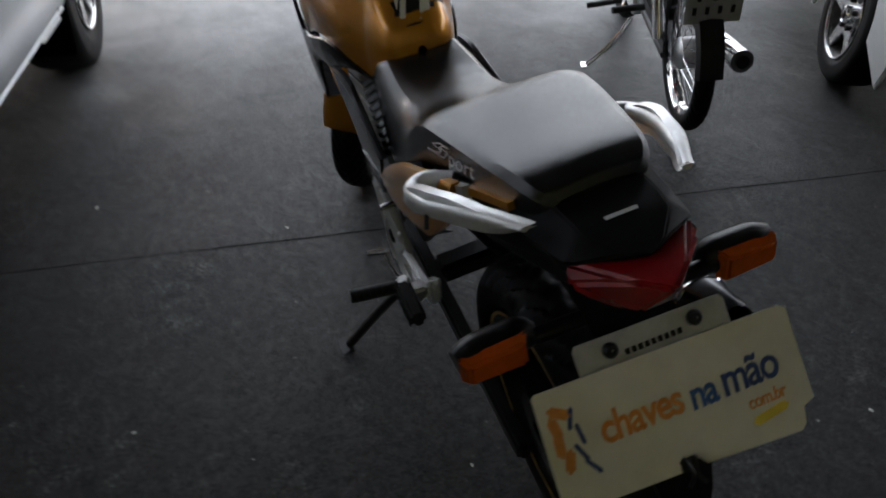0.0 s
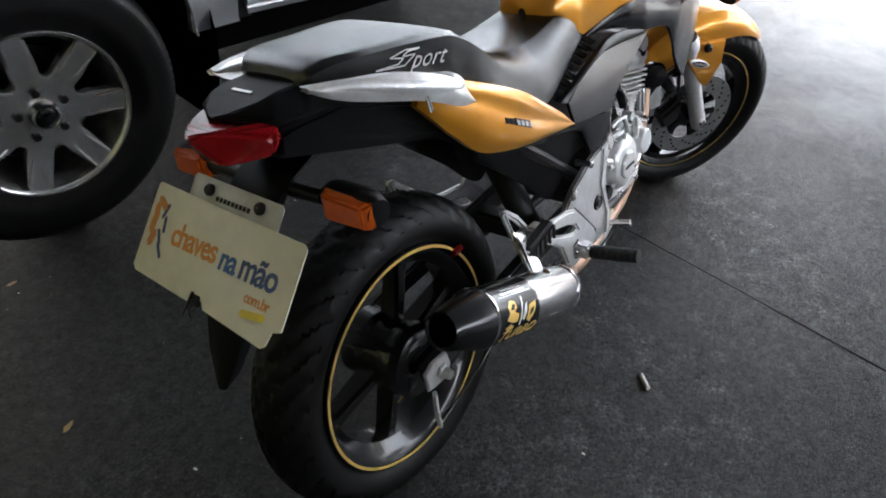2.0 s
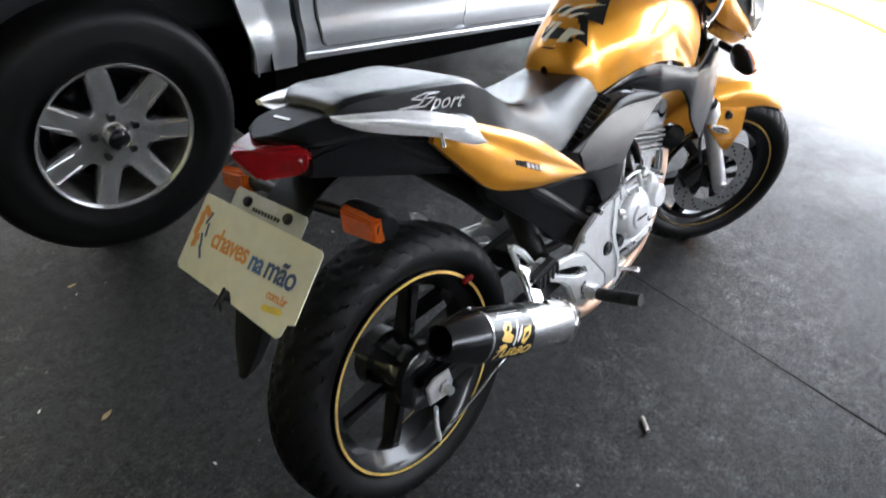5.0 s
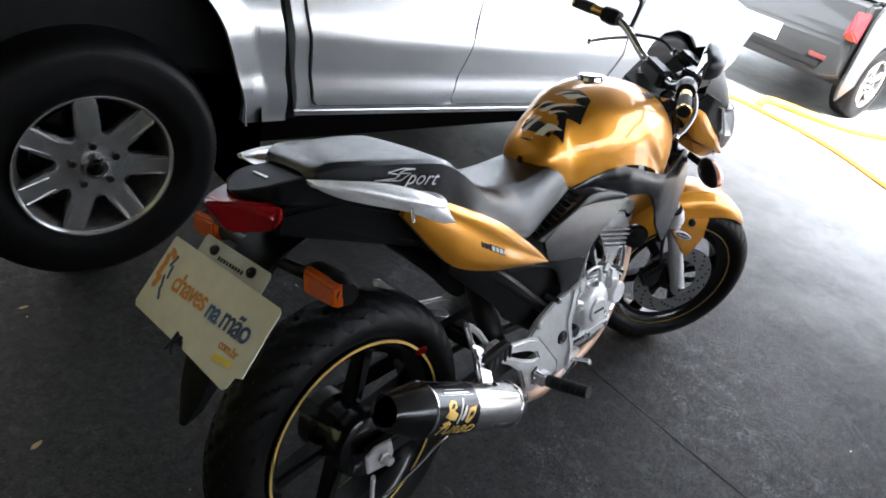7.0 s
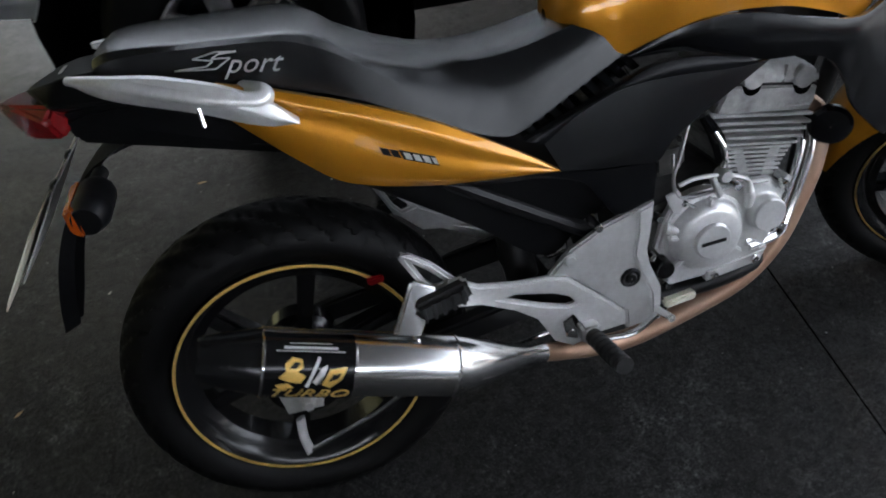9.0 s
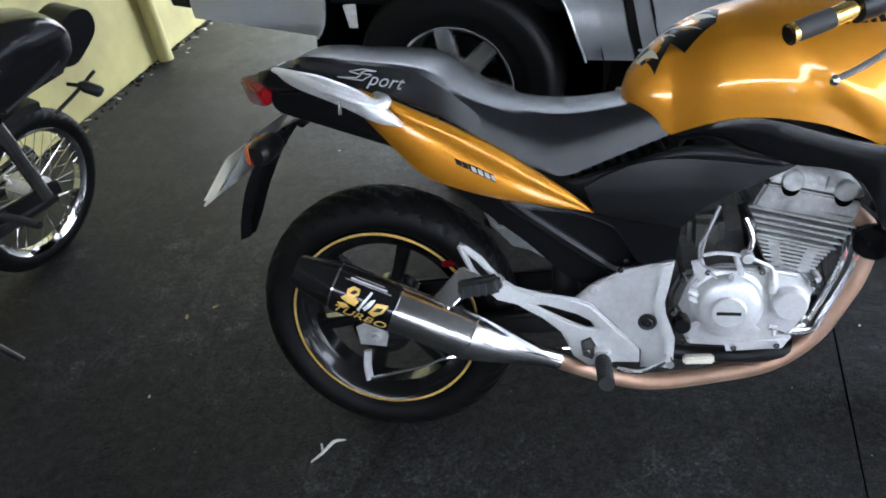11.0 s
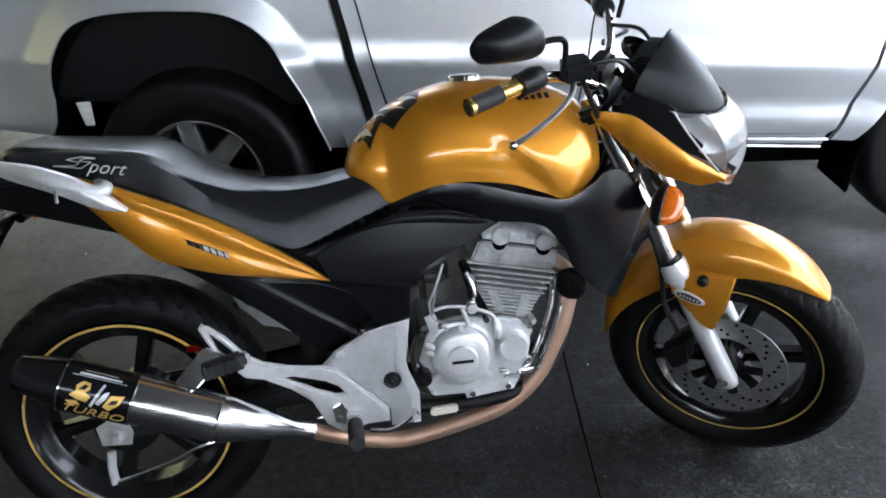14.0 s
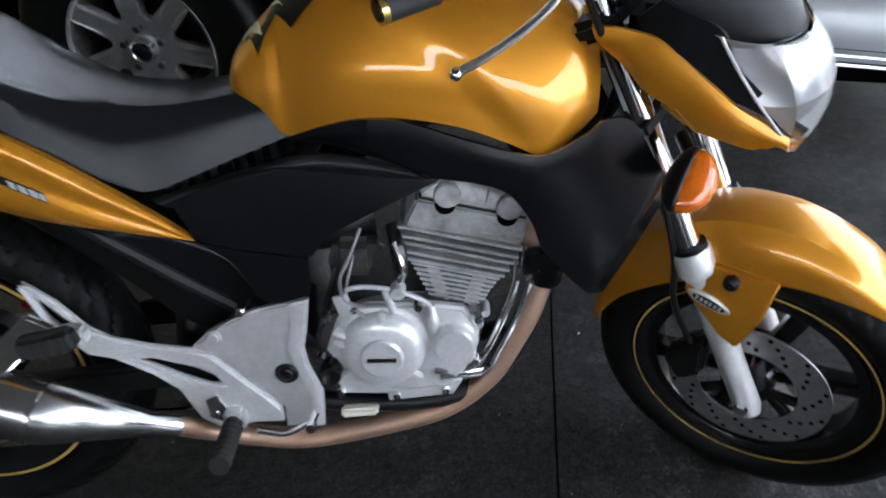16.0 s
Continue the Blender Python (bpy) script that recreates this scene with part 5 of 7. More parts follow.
    both("pivot_plate", prism([(0.444, 0.427), (0.470, 0.452), (0.488, 0.466), (0.521, 0.481), (0.548, 0.494), (0.592, 0.505), (0.630, 0.512), (0.618, 0.454), (0.610, 0.422), (0.615, 0.390), (0.634, 0.338), (0.628, 0.270), (0.577, 0.268), (0.577, 0.309), (0.524, 0.368), (0.479, 0.415)], -0.144, -0.128, 0.004), PLATESILVER, "silver pivot plate")
    both("plate_edge", prism([(0.606, 0.507), (0.636, 0.515), (0.627, 0.456), (0.620, 0.425), (0.624, 0.395), (0.643, 0.341), (0.640, 0.272), (0.623, 0.271), (0.623, 0.333), (0.603, 0.392), (0.595, 0.424), (0.604, 0.469)], -0.149, -0.134, 0.004), SILVER, "raised rim of the plate")
    both("pivot_bolt", lathe([(0.001, -0.150), (0.008, -0.150), (0.011, -0.147), (0.016, -0.149), (0.019, -0.145), (0.019, -0.14)], 24, ax(0.588, 0.378)), BLACKMETAL, "dark pivot bolt")
    both("bolt", lathe([(0.001, -0.150), (0.008, -0.150), (0.010, -0.147), (0.013, -0.147), (0.014, -0.14)], 14, ax(0.482, 0.449)), CAST)
    both("bolt", lathe([(0.001, -0.160), (0.006, -0.160), (0.008, -0.157), (0.008, -0.12)], 14, ax(0.533, 0.501)), CHROME)
    both("bolt", lathe([(0.001, -0.158), (0.007, -0.158), (0.009, -0.155), (0.009, -0.14)], 14, ax(0.466, 0.308)), CHROME)
    for s in (-1, 1):
        peg = put("footpeg", tube([(0.500, s * 0.175, 0.302), (0.508, s * 0.284, 0.318)], 0.0155, 14), GRIPRUBBER, "black rubber footpeg")
        for k in range(7):
            part("rib", lathe([(0.0145, -0.003), (0.0168, -0.0018), (0.0168, 0.0018), (0.0145, 0.003)], 16, Matrix.Translation((0.5008 + 0.00095 * k, s * (0.185 + 0.0145 * k), 0.3035 + 0.0021 * k))), GRIPRUBBER, peg)
        part("hinge", block(0.500, s * 0.160, 0.302, 0.034, 0.03, 0.036, 0.006), SILVER, peg, "silver peg hinge")
        part("hinge_guard", prism([(0.455, 0.335), (0.475, 0.345), (0.490, 0.318), (0.478, 0.290), (0.458, 0.300)], s * 0.150, s * 0.156, 0.002), CHROME, peg)
        pil = put("pillion_peg", block(0.255, s * 0.190, 0.476, 0.092, 0.030, 0.036, 0.008, 3, m=Matrix.Translation((0.255, 0, 0.476)) @ Matrix.Rotation(radians(-12), 4, "Y") @ Matrix.Translation((-0.255, 0, -0.476))), GRIPRUBBER, "folded black pillion peg")
        for k in range(5):
            part("rib", block(0.222 + 0.016 * k, s * 0.207, 0.469 + 0.0034 * k, 0.006, 0.004, 0.030, 0.001, 1), GRIPRUBBER, pil)
        part("pillion_mount", block(0.285, s * 0.165, 0.472, 0.035, 0.03, 0.03, 0.006), SILVER, pil)
        ped = put("brake_pedal" if s < 0 else "gear_pedal", tube([(0.53, s * 0.150, 0.268), (0.58, s * 0.160, 0.270), (0.625, s * 0.165, 0.300)], 0.007, 10, flat=0.7), CHROME, "polished pedal arm")
        part("pedal_tip", tube([(0.628, s * 0.158, 0.306), (0.630, s * 0.208, 0.318)], 0.0075, 12), CHROME, ped, "ribbed pedal tip")

    # ---- fork and front wheel fittings (turned with the bars)
    d_f = Vector((-math.sin(RAKE), 0, math.cos(RAKE)))
    for s in (-1, 1):
        foot = AXLE_F + Vector((0.006, s * 0.080, 0))
        leg = fput("fork_leg", tube([foot - d_f * 0.030, foot + d_f * 0.02, foot + d_f * 0.30], 0.0232, 20, 12, radii=[0.85, 1.0, 1.0, 1.0]), SILVER, "silver fork slider")
        b = tube([foot + d_f * 0.276, foot + d_f * 0.285, foot + d_f * 0.315, foot + d_f * 0.325], 0.0318, 22, 9, radii=[0.78, 1.0, 1.0, 0.93])
        b.transform(TURN)
        part("slider_cap", b, SILVER, leg)
        b = tube([foot + d_f * 0.325, foot + d_f * 0.333], 0.0275, 22)
        b.transform(TURN)
        part("dust_seal", b, PLASTIC, leg)
        b = tube([foot + d_f * 0.33, foot + d_f * 0.735], 0.0208, 20)
        b.transform(TURN)
        part("fork_tube", b, CHROME, leg, "chrome fork tube")
        b = tube([foot + Vector((0, s * 0.022, 0)), foot + Vector((0, s * 0.034, 0))], 0.012, 6)
        b.transform(TURN)
        part("axle_end", b, CHROME, leg)
    top = AXLE_F + d_f * 0.70
    low = AXLE_F + d_f * 0.545
    for c_ in (top, low):
        fput("fork_clamp", block(c_.x - 0.01, 0, c_.z, 0.075, 0.25, 0.032, 0.01, 3, m=Matrix.Translation((c_.x, 0, c_.z)) @ Matrix.Rotation(-RAKE, 4, "Y") @ Matrix.Translation((-c_.x, 0, -c_.z))), BLACKMETAL, "black fork clamp")
    m_ax = Matrix.Translation(AXLE_F)
    disc = fput("brake_disc", lathe([(0.085, -0.0555), (0.137, -0.0555), (0.138, -0.0535), (0.137, -0.0515), (0.085, -0.0515)], 72, m_ax, closed=True), DISCSTEEL, "drilled steel brake disc")
    # drilled holes are black dots on the surface, their shade painted
    for k in range(48):
        a_ = 2 * math.pi * k / 48
        r_ = 0.098 + 0.0105 * (k % 4)
        b = lathe([(0.0005, -0.0563), (0.0042, -0.0563), (0.0042, -0.0550)], 8, m_ax @ Matrix.Translation((r_ * math.cos(a_), 0, r_ * math.sin(a_))))
        b.transform(TURN)
        part("hole_shade_dot", b, PITCH, disc)
    for k in range(5):
        b = block(0.065, -0.050, 0, 0.05, 0.008, 0.024, 0.003, m=m_ax @ Matrix.Rotation(2 * math.pi * k / 5, 4, "Y"))
        b.transform(TURN)
        part("disc_arm", b, RIMBLACK, disc)
    fput("brake_caliper", hull([tuple(AXLE_F + Vector(p)) for p in ((-0.145, -0.040, 0.03), (-0.145, -0.088, 0.03), (-0.075, -0.040, 0.10), (-0.075, -0.088, 0.10), (-0.11, -0.04, -0.02), (-0.11, -0.088, -0.02), (-0.07, -0.04, 0.02), (-0.07, -0.088, 0.02))], 0.01, 3, False), BLACKMETAL, "black brake caliper")
    fput("brake_hose", tube([AXLE_F + Vector((-0.10, -0.09, 0.10)), AXLE_F + Vector((-0.135, -0.10, 0.19)), AXLE_F + Vector((-0.15, -0.10, 0.30)), AXLE_F + Vector((-0.20, -0.10, 0.45)), AXLE_F + Vector((-0.27, -0.12, 0.62)), AXLE_F + Vector((-0.29, -0.17, 0.73))], 0.0055, 8), BLACKMETAL, "black brake hose")

    # front mudguard
    rows = []
    ph = [48.5, 58, 72, 90, 105, 120, 135, 150, 163, 171]
    rr_ = [0.290, 0.306, 0.328, 0.349, 0.356, 0.348, 0.335, 0.322, 0.305, 0.294]
    ed = [0.285, 0.284, 0.278, 0.268, 0.258, 0.256, 0.258, 0.268, 0.275, 0.280]
    wd = [0.030, 0.052, 0.066, 0.075, 0.079, 0.079, 0.078, 0.076, 0.072, 0.066]
    for k in range(41):
        a_d = 48.5 + (171 - 48.5) * k / 40
        R_, e_, w_ = (lerp(a_d, ph, q) for q in (rr_, ed, wd))
        c_ = Vector((math.cos(radians(a_d)), 0, math.sin(radians(a_d))))
        half = [(0, R_), (0.30 * w_, R_ - 0.001), (0.58 * w_, R_ - 0.06 * (R_ - e_)), (0.66 * w_, R_ - 0.16 * (R_ - e_)), (0.84 * w_, R_ - 0.32 * (R_ - e_)), (0.96 * w_, R_ - 0.6 * (R_ - e_)), (w_, e_)]
        rows.append([AXLE_F + c_ * r_ + Vector((0, -y_, 0)) for y_, r_ in reversed(half)] + [AXLE_F + c_ * r_ + Vector((0, y_, 0)) for y_, r_ in half[1:]])
    b = sheet(rows)
    bmesh.ops.solidify(b, geom=list(b.faces), thickness=0.003)
    guard = fput("front_mudguard", b, GOLD, "glossy gold front mudguard", deg=40)
    for s in (-1, 1):
        rim_ = [(1.278, 0.522), (1.318, 0.488), (1.346, 0.446), (1.373, 0.431), (1.386, 0.462), (1.400, 0.506)]
        b = hull([(x_, s * y_, z_) for x_, z_ in rim_ for y_ in (0.074, 0.1065)] + [(1.30, s * y_, 0.572) for y_ in (0.05, 0.088)] + [(1.41, s * y_, 0.566) for y_ in (0.05, 0.082)], 0.006, 3, False)
        b.transform(TURN)
        part("side_ear", b, GOLD, guard, "gold side ear of the mudguard")
        m_em = Matrix.Translation((1.320, 0, 0.5145)) @ Matrix.Rotation(radians(17), 4, "Y")
        b = lathe([(0.001, s * 0.1092), (0.0098, s * 0.1092), (0.0112, s * 0.108), (0.0112, s * 0.100)], 24, m_em @ Matrix.Scale(3.2, 4, (1, 0, 0)))
        b.transform(TURN)
        part("emblem", b, WHITEINK, guard, "small silver oval emblem")
        b = lathe([(0.001, s * 0.1096), (0.0078, s * 0.1096), (0.0082, s * 0.109)], 24, m_em @ Matrix.Scale(3.4, 4, (1, 0, 0)))
        b.transform(TURN)
        part("emblem_field", b, DARKTRIM, guard, "dark field of the emblem")
        for k in range(6):
            b = block(-0.019 + 0.0076 * k, s * 0.1097, 0, 0.0042, 0.001, 0.0075, 0, m=m_em)
            b.transform(TURN)
            part("emblem_bar", b, WHITEINK, guard)
        b = lathe([(0.001, s * 0.102), (0.008, s * 0.102), (0.012, s * 0.098), (0.014, s * 0.080)], 16, Matrix.Translation((1.344, 0, 0.553)))
        b.transform(TURN)
        part("bolt", b, BLACKMETAL, guard)

    # lamp cowl, screen, lamp
    cy = lambda x, z, u, v: -lerp(x, [1.10, 1.20, 1.30, 1.37], [0.128, 0.120, 0.092, 0.040]) - 0.006 * math.sin(math.pi * v)
    both("lamp_cowl", ribbon([(1.112, 0.943), (1.165, 0.942), (1.207, 0.930), (1.270, 0.874), (1.366, 0.790)], [(1.128, 0.915), (1.155, 0.895), (1.197, 0.856), (1.285, 0.816), (1.366, 0.772)], cy, 0.006, 26, 8), GOLD, "gold headlamp cowl side", front=True)
    fput("cowl_chin", hull([(1.20, 0.096, 0.846), (1.29, 0.080, 0.812), (1.36, 0.034, 0.772), (1.372, 0.0, 0.764), (1.25, 0.078, 0.786), (1.32, 0.04, 0.752), (1.19, 0.07, 0.815)], 0.006), GOLD, "gold chin under the headlamp")
    by = lambda x, z, u, v: -lerp(x, [1.16, 1.22, 1.30, 1.375], [0.122, 0.118, 0.086, 0.026]) + 0.004
    both("lamp_surround", ribbon([(1.195, 0.985), (1.262, 0.952), (1.290, 0.905), (1.338, 0.846), (1.374, 0.800)], [(1.165, 0.955), (1.212, 0.890), (1.262, 0.866), (1.308, 0.842), (1.370, 0.784)], by, 0.006, 24, 6), PLASTIC, "matt black headlamp surround", front=True)
    rows = []
    for xc, zc, w_, setb in smooth_rows([(1.236, 1.068, 0.010, 0.004), (1.265, 1.040, 0.048, 0.042), (1.298, 1.000, 0.082, 0.090), (1.326, 0.962, 0.100, 0.132), (1.344, 0.926, 0.106, 0.150), (1.348, 0.910, 0.106, 0.152)], 24):
        rows.append([Vector((xc - setb * abs(k / 10) ** 2.3, w_ * k / 10, zc + 0.030 * (w_ / 0.106) * abs(k / 10) ** 2)) for k in range(-10, 11)])
    b = sheet(rows)
    bmesh.ops.solidify(b, geom=list(b.faces), thickness=0.004)
    fput("fly_screen", b, PLASTIC, "matt black fly screen")
    prof = smooth_rows([(1.352, 0.925, 1.266, 0.102, 0.944), (1.384, 0.890, 1.292, 0.094, 0.900), (1.396, 0.846, 1.324, 0.080, 0.850), (1.390, 0.798, 1.350, 0.054, 0.802), (1.374, 0.752, 1.362, 0.020, 0.757)], 16)
    rows = []
    for xc, zc, xs_, ys_, zs_ in prof:
        rows.append([Vector((xs_ + (xc - xs_) * math.cos(math.pi / 2 * k / 8), ys_ * math.sin(math.pi / 2 * k / 8), zs_ + (zc - zs_) * math.cos(math.pi / 2 * k / 8))) for k in range(-8, 9)])
    b = sheet(rows)
    bmesh.ops.solidify(b, geom=list(b.faces), thickness=0.003)
    lamp = fput("headlamp", b, CLEAR, "clear faceted headlamp lens")
    # faceted reflector: an upper bowl on each side, a lower bowl, bright ribs between them
    inner = []
    for i, r in enumerate(rows):
        v_ = i / 16
        line_ = []
        for k, p in enumerate(r):
            u_ = abs(k - 8) / 8
            deep = 0.016 + 0.042 * (abs(math.sin(math.pi * (1.5 * u_ + 0.25))) ** 0.6) * (abs(math.sin(math.pi * (2 * v_ + 0.02))) ** 0.6)
            line_.append(p + Vector((-deep, -p.y * 0.10, 0)) * (1 if 0 < i < 16 else 0.25))
        inner.append(line_)
    b = sheet(inner)
    b.transform(TURN)
    part("reflector", b, REFLECTOR, lamp, "faceted headlamp reflector", 18)
    for s in (-1, 1):
        b = tube([r[8 + 8 * s] + Vector((0.002, s * 0.001, 0)) for r in rows], 0.0022, 8, 30)
        b.transform(TURN)
        part("lens_rim", b, WHITEINK, lamp, "pale rim of the lens")
    b = lathe([(0.001, -0.01), (0.02, -0.008), (0.026, 0.01), (0.02, 0.03)], 20, Matrix.Translation((1.335, 0, 0.855)) @ Matrix.Rotation(radians(90), 4, "Z"))
    b.transform(TURN)
    part("bulb_shade", b, CHROME, lamp)
    fput("instrument_pod", hull([(1.175, 0.075, 1.035), (1.22, 0.07, 1.035), (1.15, 0.07, 0.985), (1.24, 0.065, 0.96), (1.16, 0.06, 0.955)], 0.01), PLASTIC, "black instrument pod")
    fput("dial", lathe([(0.001, 0.008), (0.038, 0.008), (0.042, 0.002), (0.042, -0.01)], 32, Matrix.Translation((1.172, 0.02, 1.018)) @ Matrix.Rotation(radians(118), 4, "Y") @ Matrix.Rotation(radians(-90), 4, "Z")), GLOSSBLACK, "round black dial")
    fput("lamp_bracket", block(1.18, 0, 0.90, 0.09, 0.15, 0.10, 0.02), BLACKMETAL)
    for s in (-1, 1):
        ind = fput("indicator", tube([(1.235, s * 0.085, 0.785), (1.265, s * 0.125, 0.776)], 0.010, 12), PLASTIC, "front indicator with an amber lens")
        for nm, mm, cx_, rx_, ry_, rz_, keep in (("housing", PLASTIC, 1.268, 0.026, 0.052, 0.031, 0.35), ("lens", AMBER, 1.272, 0.030, 0.049, 0.0285, 1.0)):
            b = bmesh.new()
            bmesh.ops.create_uvsphere(b, u_segments=24, v_segments=16, radius=1)
            warp(b, lambda p: Vector((cx_ + rx_ * (max(p.x, 0) * keep + (min(p.x, 0) if nm == "housing" else max(p.x, -0.1) * 0.2)), s * (0.163 + ry_ * p.y), 0.770 + rz_ * (1 - 0.18 * p.y) * p.z - 0.010 * p.y)))
            b.transform(TURN)
            part(nm, b, mm, ind, "ribbed amber lens" if nm == "lens" else "")

    # handlebar
    bar = fput("handlebar", tube([(0.968, -0.360, 1.040), (1.028, -0.255, 1.046), (1.058, -0.195, 1.040), (1.085, -0.11, 1.000), (1.092, -0.05, 0.990), (1.092, 0.05, 0.990), (1.085, 0.11, 1.000), (1.058, 0.195, 1.040), (1.028, 0.255, 1.046), (0.968, 0.360, 1.040)], 0.011, 14, 70), CHROME, "silver handlebar")
    fput("bar_clamp", block(1.092, 0, 0.985, 0.045, 0.12, 0.05, 0.01), BLACKMETAL)
    for s in (-1, 1):
        g0, g1 = Vector((1.022, s * 0.265, 1.0455)), Vector((0.964, s * 0.368, 1.0395))
        e_ = (g1 - g0).normalized()
        for nm, a_, b_, r_, mm, lb in (("grip", 0.045, 0.110, 0.0165, GRIPRUBBER, "black rubber grip"), ("grip_sleeve", 0.0, 0.046, 0.0155, GOLDMETAL, "gold grip sleeve"), ("bar_end", 0.109, 0.117, 0.0172, GOLDMETAL, "gold bar end ring")):
            b = tube([g0 + e_ * a_, g0 + e_ * b_], r_, 18)
            b.transform(TURN)
            part(nm, b, mm, bar, lb)
        b = tube([g0 + e_ * 0.113, g0 + e_ * 0.119], 0.0125, 18)
        b.transform(TURN)
        part("bar_plug", b, BLACKMETAL, bar)
        b = tube([g0 - e_ * 0.052, g0 - e_ * 0.03, g0 + e_ * 0.002], 0.024, 16, 6, radii=[0.85, 1.05, 0.95])
        b.transform(TURN)
        part("switch_housing", b, PLASTIC, bar, "black switch housing")
        if s < 0:
            b = block(1.098, -0.168, 1.048, 0.052, 0.060, 0.036, 0.005, m=Matrix.Translation((1.098, -0.168, 1.048)) @ Matrix.Rotation(radians(30), 4, "Z") @ Matrix.Translation((-1.098, 0.168, -1.048)))
            b.transform(TURN)
            part("master_cylinder", b, PLASTIC, bar, "black brake fluid reservoir")
        b = tube([(1.095, s * 0.175, 1.022), (1.098, s * 0.205, 1.006), (1.080, s * 0.250, 0.985), (1.048, s * 0.285, 0.962), (1.020, s * 0.302, 0.945)], 0.0058, 10, 24, flat=0.8)
        b.transform(TURN)
        lev = part("lever", b, DISCSTEEL, bar, "dark steel lever")
        b = bmesh.new()
        bmesh.ops.create_uvsphere(b, u_segments=12, v_segments=8, radius=0.009)
        b.transform(TURN @ Matrix.Translation((1.017, s * 0.304, 0.943)))
        part("lever_ball", b, CHROME, lev)
        # mirror
        b = tube([(1.080, s * 0.198, 1.035), (1.090, s * 0.205, 1.08), (1.092, s * 0.210, 1.110), (1.078, s * 0.222, 1.118), (1.050, s * 0.248, 1.118)], 0.0058, 10, 24)
        mir = fput("mirror", b, PLASTIC, "black mirror on a bent stem")
        rows = []
        for y_, xh, zh, x0, z0 in smooth_rows([(0.240, 0.009, 0.011, 1.048, 1.116), (0.256, 0.034, 0.032, 1.039, 1.127), (0.278, 0.048, 0.040, 1.026, 1.136), (0.320, 0.050, 0.034, 1.006, 1.139), (0.354, 0.036, 0.026, 0.992, 1.141), (0.366, 0.010, 0.014, 0.986, 1.141)], 20):
            rows.append([Vector((x0 + (xh if math.cos(a_) > 0 else 0.008) * math.cos(a_), s * y_, z0 + zh * (abs(math.sin(a_)) ** 0.8) * (1 if math.sin(a_) > 0 else -1))) for a_ in np.linspace(0, 2 * math.pi, 20, endpoint=False)])
        b = sheet(rows, close_v=True, cap=True)
        b.transform(TURN)
        part("housing", b, PLASTIC, mir, "black mirror housing")
        b = sheet([[Vector((x0_ - 0.0095, s * yy, zz)) for zz in (zc_ - zh_, zc_ + zh_)] for yy, x0_, zc_, zh_ in ((0.262, 1.036, 1.129, 0.026), (0.285, 1.022, 1.136, 0.033), (0.320, 1.006, 1.139, 0.026), (0.352, 0.992, 1.141, 0.018))])
        b.transform(TURN)
        part("mirror_glass", b, MIRRORGLASS, mir, "mirror glass")
    for k, (y0, y1) in enumerate(((-0.15, -0.05), (0.16, 0.06), (-0.12, 0.04))):
        fput("cable", tube([(1.075, y0, 1.03), (1.16, (y0 + y1) / 2, 1.04 - 0.01 * k), (1.20, y1, 0.95), (1.13, y1 * 0.6, 0.86)], 0.0045, 8), BLACKMETAL, "black control cable")
    fput("cable_silver", tube([(1.09, -0.15, 1.02), (1.13, -0.10, 0.985), (1.12, -0.04, 0.93)], 0.005, 8), CHROME, "braided silver line")
    return bike


build_motorcycle()


